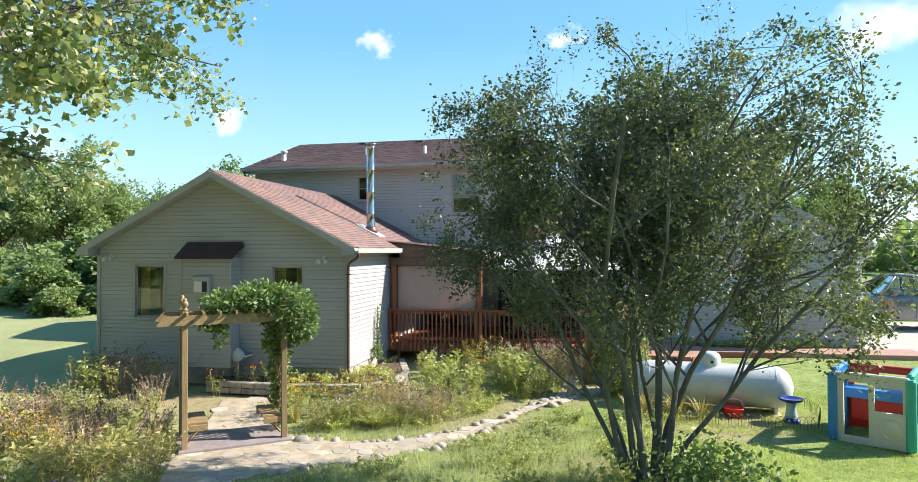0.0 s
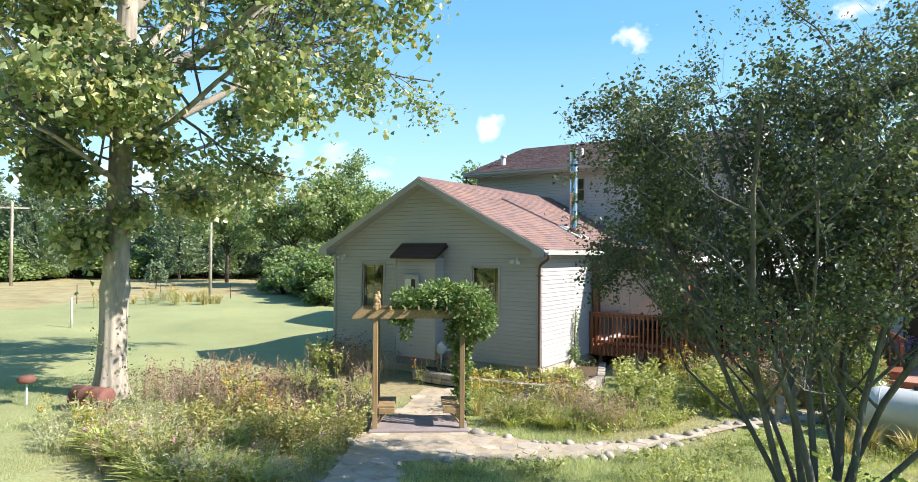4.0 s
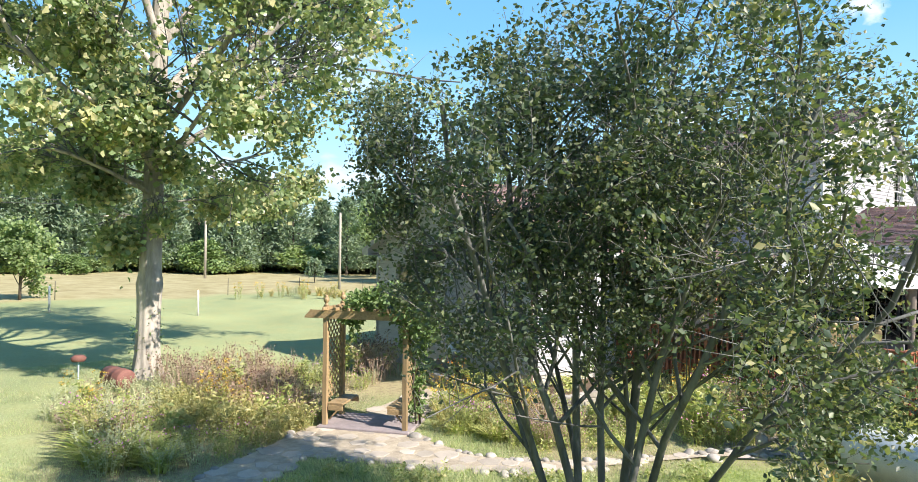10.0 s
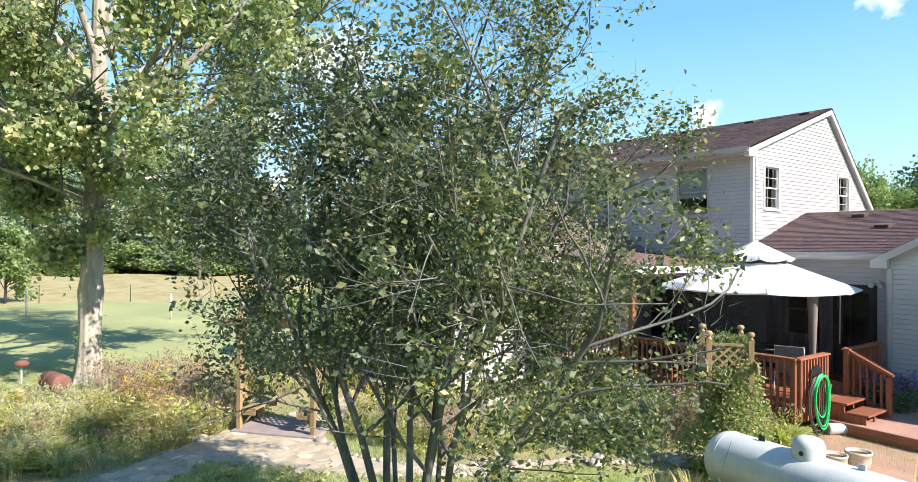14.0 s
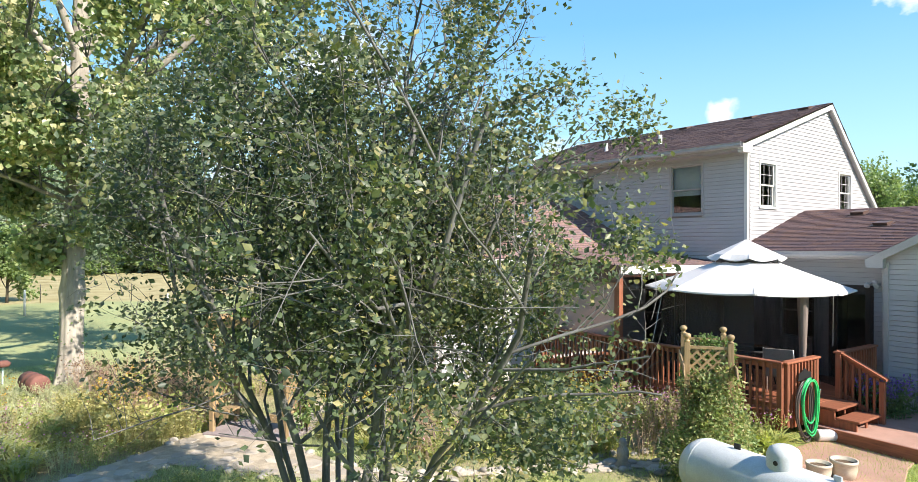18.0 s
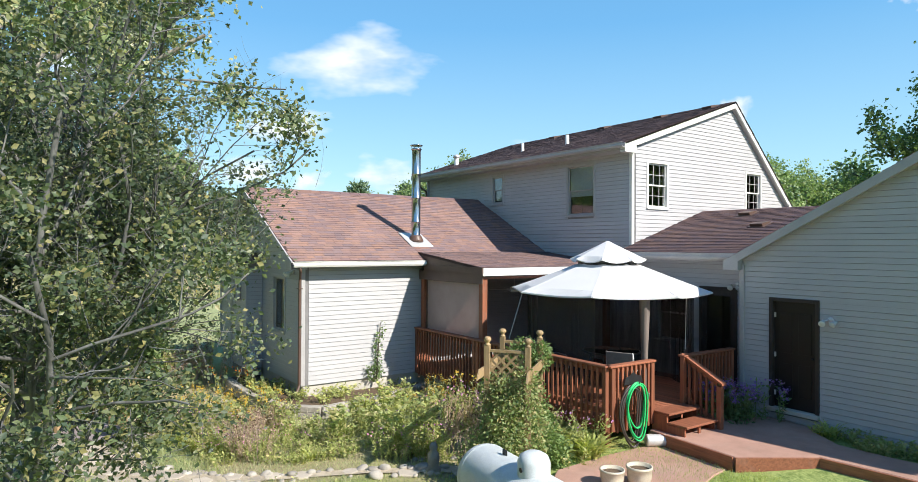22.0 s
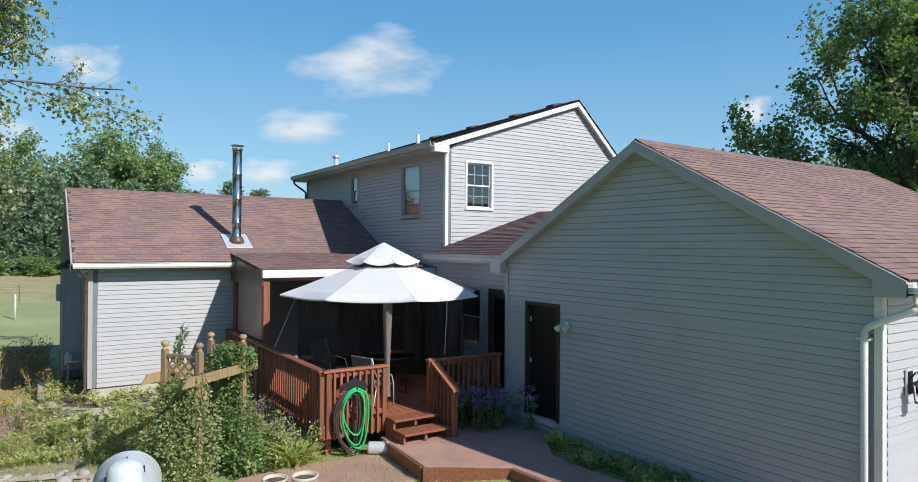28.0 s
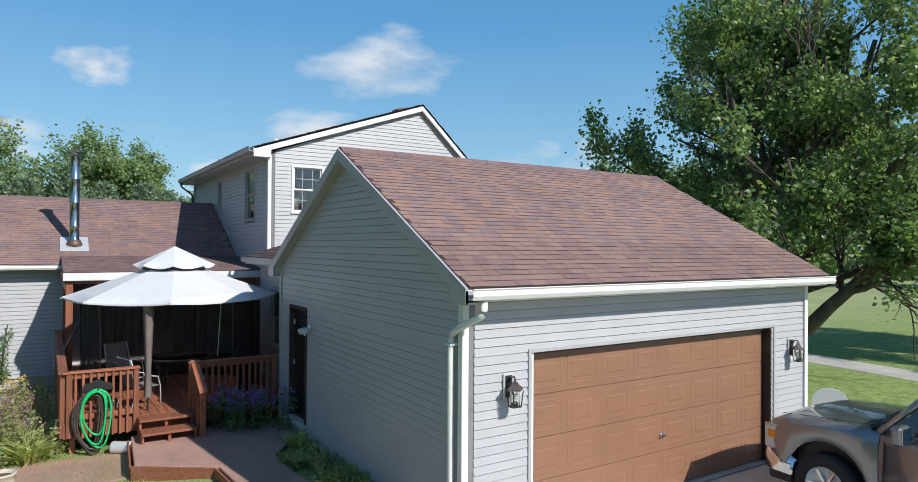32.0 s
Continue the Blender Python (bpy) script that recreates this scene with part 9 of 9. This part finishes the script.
def truck():
    """A crew cab pickup nosed up to the garage door; its nose points along -x."""
    t = thing("pickup_truck", "grey metallic pickup truck parked before the garage door", "truck", at=(8.22, 25.85, -0.205))
    HW = 1.0
    paint = M_PAINT

    # side profile stations: x back from the nose, half width at the sill, sill height, belt height, hood or roof height at the middle
    def sec(x, zl, zb, zt, w, wt):
        """Cross section: sill, flank swell, shoulder, crown."""
        h = zb - zl
        pts = [(x, -w + 0.03, zl), (x, -w, zl + 0.2 * h), (x, -w - 0.015, zl + 0.5 * h), (x, -w, zb - 0.14 * h), (x, -w + 0.05, zb), (x, -wt, zt - 0.03), (x, -wt * 0.6, zt), (x, 0, zt + 0.012)]
        return pts + [(px, -py, pz) for px, py, pz in pts[-2::-1]]

    wheel_x, R, back = 0.8, 0.4, -0.3
    arch = [(wheel_x - 0.5 * math.cos(a), 0.42 + 0.54 * math.sin(a)) for a in np.linspace(0.0, math.pi, 13)]
    rows = [sec(0.0, 0.62, 1.02, 1.05, 0.86, 0.6), sec(0.05, 0.58, 1.08, 1.12, 0.93, 0.72), sec(0.18, 0.5, 1.13, 1.18, 0.97, 0.8)]
    rows += [sec(x, z, 1.13 + 0.06 * x, 1.19 + 0.065 * x, 0.99, 0.82) for x, z in arch if x > 0.28]
    rows += [sec(wheel_x + 0.52, 0.36, 1.2, 1.27, 0.99, 0.82), sec(1.42, 0.36, 1.21, 1.275, 0.98, 0.8)]
    nose = hull(rows)
    body = part("front_body", nose, paint, t, smooth=True)
    md = body.modifiers.new("soft", "BEVEL")
    md.width, md.segments, md.limit_method = 0.02, 2, "ANGLE"
    part("hood_line", tube([(0.12, -0.74, 1.155), (0.5, -0.8, 1.205), (1.0, -0.8, 1.245), (1.36, -0.78, 1.272)], 0.004, 5), M_BLACK, body)
    part("hood_bulge", hull([[(0.25, -0.5, 1.19), (0.25, -0.3, 1.2), (0.25, 0.3, 1.2), (0.25, 0.5, 1.19)], [(1.3, -0.55, 1.275), (1.3, -0.35, 1.3), (1.3, 0.35, 1.3), (1.3, 0.55, 1.275)]], False), paint, body, smooth=True)
    part("bumper", hull([[(x, -w, 0.42), (x, -w - 0.01, 0.55), (x, -w + 0.02, 0.66), (x, w - 0.02, 0.66), (x, w + 0.01, 0.55), (x, w, 0.42)] for x, w in ((-0.1, 0.7), (-0.06, 0.86), (0.05, 0.95), (0.36, 0.985))]), M_CHROME, t, "chrome front bumper", True)
    part("air_dam", box(0.0, 0.35, -0.9, 0.9, 0.28, 0.43, bevel=0.03), M_BLACK, t)
    part("grille", box(-0.03, 0.06, -0.55, 0.55, 0.68, 1.0, bevel=0.02), M_BLACK, t)
    for k in range(3):
        part("grille_bar", box(-0.045, 0.0, -0.56, 0.56, 0.72 + 0.1 * k, 0.75 + 0.1 * k, bevel=0.008), M_CHROME, t)
    for s in (-1, 1):
        h = part("headlight", box(-0.02, 0.16, *sorted((s * 0.58, s * 0.965)), 0.70, 1.02, bevel=0.02), M_LENS, t, "clear headlight with amber corner")
        part("amber_marker", box(0.03, 0.14, *sorted((s * 0.93, s * 0.972)), 0.85, 0.95, bevel=0.004), M_AMBER, h)
        part("chrome_surround", box(-0.012, 0.165, *sorted((s * 0.57, s * 0.968)), 1.021, 1.035), M_CHROME, h)
    # cab, set back behind the hood
    ahead = set(t.children)
    def csec(x, zl, zb, zt, w, wt):
        pts = [(x, -w + 0.03, zl), (x, -w - 0.01, (zl + zb) / 2), (x, -w, zb - 0.06), (x, -w + 0.03, zb), (x, -wt, zt - 0.06), (x, -wt + 0.1, zt), (x, 0, zt + 0.03)]
        return pts + [(px, -py, pz) for px, py, pz in pts[-2::-1]]
    low = hull([sec(1.73, 0.36, 1.21, 1.26, 0.985, 0.8), sec(2.6, 0.36, 1.22, 1.25, 0.99, 0.8), sec(3.7, 0.36, 1.22, 1.25, 0.985, 0.8)])
    cab = part("cab_body", low, paint, t, smooth=True)
    for x in (1.78, 2.78, 3.66):
        part("door_seam", tube([(x, -1.002, 0.45), (x, -1.005, 0.8), (x + 0.01, -0.985, 1.15)], 0.006, 4), M_BLACK, cab)
    for x in (2.6, 3.5):
        part("door_handle", box(x - 0.1, x + 0.1, -1.03, -0.995, 1.0, 1.035, bevel=0.01), paint, cab)
    roof = hull([[(2.25, -0.72, 1.86), (2.25, 0, 1.9), (2.25, 0.72, 1.86)], [(2.8, -0.74, 1.9), (2.8, 0, 1.94), (2.8, 0.74, 1.9)], [(3.5, -0.72, 1.87), (3.5, 0, 1.91), (3.5, 0.72, 1.87)]], False)
    r = part("roof", roof, paint, t, smooth=True)
    r.modifiers.new("skin", "SOLIDIFY").thickness = 0.03
    part("windscreen", hull([[(1.66, -0.86, 1.25), (1.6, 0, 1.29), (1.66, 0.86, 1.25)], [(2.24, -0.71, 1.86), (2.2, 0, 1.9), (2.24, 0.71, 1.86)]], False), M_TINT, t, "raked windscreen", True)
    part("cowl", hull([[(1.56, -0.85, 1.262), (1.5, 0, 1.31), (1.56, 0.85, 1.262)], [(1.68, -0.87, 1.25), (1.62, 0, 1.29), (1.68, 0.87, 1.25)]], False), M_BLACK, t)
    for y in (-0.4, 0.35):
        part("wiper", tube([(1.62, y, 1.31), (1.72, y + 0.3, 1.345), (1.8, y + 0.5, 1.4)], 0.01, 5), M_BLACK, t)
    for s in (-1, 1):
        part("pillar", tube([(1.7, s * 0.9, 1.22), (2.26, s * 0.73, 1.86)], 0.04, 6), paint, t, smooth=True)
        part("pillar", tube([(2.8, s * 0.93, 1.22), (2.78, s * 0.74, 1.88)], 0.035, 6), M_BLACK, t, smooth=True)
        part("pillar", tube([(3.66, s * 0.93, 1.22), (3.5, s * 0.72, 1.87)], 0.05, 6), paint, t, smooth=True)
        part("side_window", hull([[(1.8, s * 0.93, 1.22), (2.78, s * 0.95, 1.22), (3.62, s * 0.94, 1.22)], [(2.28, s * 0.735, 1.84), (2.78, s * 0.75, 1.87), (3.48, s * 0.73, 1.85)]], False), M_TINT, t, smooth=True)
        m = part("mirror", box(1.98, 2.1, *sorted((s * 1.06, s * 1.3)), 1.2, 1.42, bevel=0.03), paint, t, "wing mirror")
        part("mirror_arm", box(2.0, 2.06, *sorted((s * 0.95, s * 1.06)), 1.22, 1.28), M_BLACK, m)
        part("mirror_glass", box(2.1, 2.106, *sorted((s * 1.08, s * 1.28)), 1.23, 1.4), M_CHROME, m)
    part("rear_window", hull([[(3.66, -0.86, 1.24), (3.66, 0.86, 1.24)], [(3.5, -0.7, 1.85), (3.5, 0.7, 1.85)]], False), M_TINT, t)
    bed = hull([sec(3.76, 0.5, 1.2, 1.14, 0.985, 0.86), sec(4.1, 0.5, 1.2, 1.14, 0.985, 0.86), sec(4.15, 0.98, 1.2, 1.14, 0.985, 0.86), sec(4.95, 0.98, 1.2, 1.14, 0.985, 0.86), sec(5.0, 0.5, 1.2, 1.14, 0.985, 0.86), sec(5.75, 0.55, 1.2, 1.14, 0.975, 0.86)])
    part("bed", bed, paint, t, smooth=True)
    part("rear_bumper", box(5.74, 5.92, -0.9, 0.9, 0.48, 0.62, bevel=0.03), M_CHROME, t)
    part("chassis", box(0.3, 5.6, -0.55, 0.55, 0.3, 0.5), M_BLACK, t)
    for ob in t.children:
        if ob not in ahead:
            ob.location.x = back
    for x in (wheel_x, 4.25):
        part("wheel_well", box(x - 0.44, x + 0.44, -0.8, 0.8, 0.5, 0.95), M_BLACK, t)
        for s in (-1, 1):
            w = part("wheel", lathe([(0.22, -0.12), (0.36, -0.13), (0.4, -0.09), (0.4, 0.09), (0.36, 0.13), (0.25, 0.135), (0.24, 0.1)], sides=32, m=pose(x, s * 0.86, 0.4, 90)), M_TYRE, t, "black tyre", True)
            part("rim", lathe([(0, 0.07), (0.06, 0.08), (0.07, 0.05), (0.18, 0.06), (0.23, 0.11), (0.245, 0.12)], sides=24, m=pose(x, s * 0.86, 0.4, 90 if s < 0 else -90)), M_FLASH, w, smooth=True)
            for k in range(6):
                a = k * math.pi / 3
                part("spoke", tube([(x + 0.05 * math.cos(a), s * 0.945, 0.4 + 0.05 * math.sin(a)), (x + 0.22 * math.cos(a), s * 0.955, 0.4 + 0.22 * math.sin(a))], 0.025, 5), M_CHROME, w)


def car_paint():
    m, nt, b = nodes_of("grey_metallic_paint")
    fl = noise_tex(nt, place(nt), 400, 2)
    nt.links.new(ramp(nt, fl, (0.35, (0.19, 0.2, 0.215)), (0.65, (0.29, 0.3, 0.32))), b.inputs["Base Color"])
    b.inputs["Metallic"].default_value, b.inputs["Roughness"].default_value = 0.75, 0.34
    b.inputs["Coat Weight"].default_value, b.inputs["Coat Roughness"].default_value = 1.0, 0.04
    return m


M_PAINT = car_paint()
M_CHROME = painted("chrome", (0.75, 0.75, 0.77), 0.12, 0.04, metal=1.0, bump_by=0)
M_TYRE = painted("tyre_rubber", (0.025, 0.025, 0.026), 0.85, 0.15, 12)
M_LENS = painted("headlight_lens", (0.6, 0.58, 0.55), 0.12, 0.06, bump_by=0)
M_AMBER = painted("amber_lens", (0.75, 0.25, 0.02), 0.2, 0.06, bump_by=0)
M_TINT = glassy("tinted_glass", (0.32, 0.36, 0.36))
truck()


def plastic_chair():
    c = thing("plastic_chair", "white moulded plastic garden chair by the garage corner", "chair", at=(7.72, 27.5, -0.2), turn=28)
    back = [(-0.27, 0.44), (-0.27, 0.86), (-0.22, 0.97), (-0.12, 1.03), (0, 1.05), (0.12, 1.03), (0.22, 0.97), (0.27, 0.86), (0.27, 0.44)]
    part("backrest", prism(back, "y", 0.22, 0.25), M_PLASTICWHITE, c)
    part("seat", box(-0.26, 0.26, -0.25, 0.22, 0.41, 0.44, bevel=0.012), M_PLASTICWHITE, c)
    for sx in (-1, 1):
        for sy in (-0.22, 0.2):
            part("leg", tube([(sx * 0.24, sy, 0.42), (sx * 0.27, sy * 1.1, 0)], [0.028, 0.02], 6), M_PLASTICWHITE, c)
        part("armrest", tube([(sx * 0.28, 0.22, 0.66), (sx * 0.29, -0.2, 0.66), (sx * 0.27, -0.24, 0.42)], 0.022, 6), M_PLASTICWHITE, c)


M_PLASTICWHITE = painted("white_plastic", (0.78, 0.77, 0.74), 0.4, 0.04)
plastic_chair()


# ---- clouds ----
def cloud_material():
    m = bpy.data.materials.new("cloud")
    m.use_nodes = True
    nt = m.node_tree
    nt.nodes.remove(nt.nodes["Principled BSDF"])
    tc = nt.nodes.new("ShaderNodeTexCoord")
    em = nt.nodes.new("ShaderNodeEmission")
    tr = nt.nodes.new("ShaderNodeBsdfTransparent")
    mx = nt.nodes.new("ShaderNodeMixShader")
    ln = nt.nodes.new("ShaderNodeVectorMath")
    ln.operation = "LENGTH"
    nt.links.new(tc.outputs["Object"], ln.inputs[0])
    rnd = nt.nodes.new("ShaderNodeObjectInfo")
    ofs = nt.nodes.new("ShaderNodeVectorMath")
    ofs.operation = "MULTIPLY_ADD"
    ofs.inputs[1].default_value = (1, 1, 1)
    cmb = nt.nodes.new("ShaderNodeCombineXYZ")
    mul = nt.nodes.new("ShaderNodeMath")
    mul.operation = "MULTIPLY"
    mul.inputs[1].default_value = 40
    nt.links.new(rnd.outputs["Random"], mul.inputs[0])
    for k in range(3):
        nt.links.new(mul.outputs[0], cmb.inputs[k])
    nt.links.new(tc.outputs["Object"], ofs.inputs[0])
    nt.links.new(cmb.outputs[0], ofs.inputs[2])
    n1 = noise_tex(nt, ofs.outputs[0], 1.3, 4, 0.5)
    a = nt.nodes.new("ShaderNodeMath")
    a.operation = "MULTIPLY_ADD"
    a.inputs[1].default_value = -1.0
    nt.links.new(ln.outputs["Value"], a.inputs[0])
    b = nt.nodes.new("ShaderNodeMath")
    b.operation = "MULTIPLY_ADD"
    b.inputs[1].default_value, b.inputs[2].default_value = 2.2, -0.42
    nt.links.new(n1, b.inputs[0])
    nt.links.new(b.outputs[0], a.inputs[2])
    nt.links.new(ramp(nt, a.outputs[0], (0.0, (0, 0, 0)), (0.35, (0.38, 0.38, 0.38)), (0.8, (0.82, 0.82, 0.82))), mx.inputs[0])
    # the cloud's sunlight and grey shade are painted into its own glow
    nt.links.new(ramp(nt, n1, (0.35, (0.62, 0.68, 0.74)), (0.62, (0.92, 0.92, 0.92))), em.inputs[0])
    em.inputs[1].default_value = 0.9
    nt.links.new(tr.outputs[0], mx.inputs[1])
    nt.links.new(em.outputs[0], mx.inputs[2])
    nt.links.new(mx.outputs[0], nt.nodes["Material Output"].inputs[0])
    return m


M_CLOUD = cloud_material()


def cloud(yaw, elev, w, h):
    """A distant fair weather cloud; angles and sizes in degrees, as seen from the garden."""
    D = 1800
    a, e = radians(yaw), radians(elev)
    at = Vector((5 - math.sin(a) * math.cos(e) * D, 5 + math.cos(a) * math.cos(e) * D, 3 + math.sin(e) * D))
    bm = bmesh.new()
    bmesh.ops.create_grid(bm, x_segments=8, y_segments=8, size=1.25)
    for v in bm.verts:
        v.co.z = -0.12 * v.co.length ** 2
    ob = part("backdrop_cloud", bm, M_CLOUD)
    ob.matrix_basis = look(at, (5, 5, 3)) @ Matrix.Diagonal((D * radians(w) / 2 * 1.25, D * radians(h) / 2 * 1.6, 60, 1))
    ob.visible_shadow = False
    return tagged(ob, "small white fair weather cloud", "cloud", kind="structure")


# the one at yaw -22 is added to brighten the sky's right edge
for c in ((64.0, 15.5, 13.5, 4.6), (70.0, 9.4, 10.5, 3.2), (87.0, 13.8, 6.5, 2.8), (73.0, 5.6, 7.0, 2.6), (77.5, 6.0, 5.0, 2.0), (67.5, 5.6, 4.0, 2.0), (31.5, 11.0, 3.4, 2.6), (19.5, 18.0, 3.2, 2.0), (44.6, 7.4, 8.0, 3.0), (52.0, 6.5, 11.0, 3.8), (61.0, 6.0, 8.0, 3.0), (2.7, 18.2, 3.4, 1.8), (-22.0, 17.0, 8.0, 6.0), (93.0, 8.0, 8.0, 3.4)):
    cloud(*c)
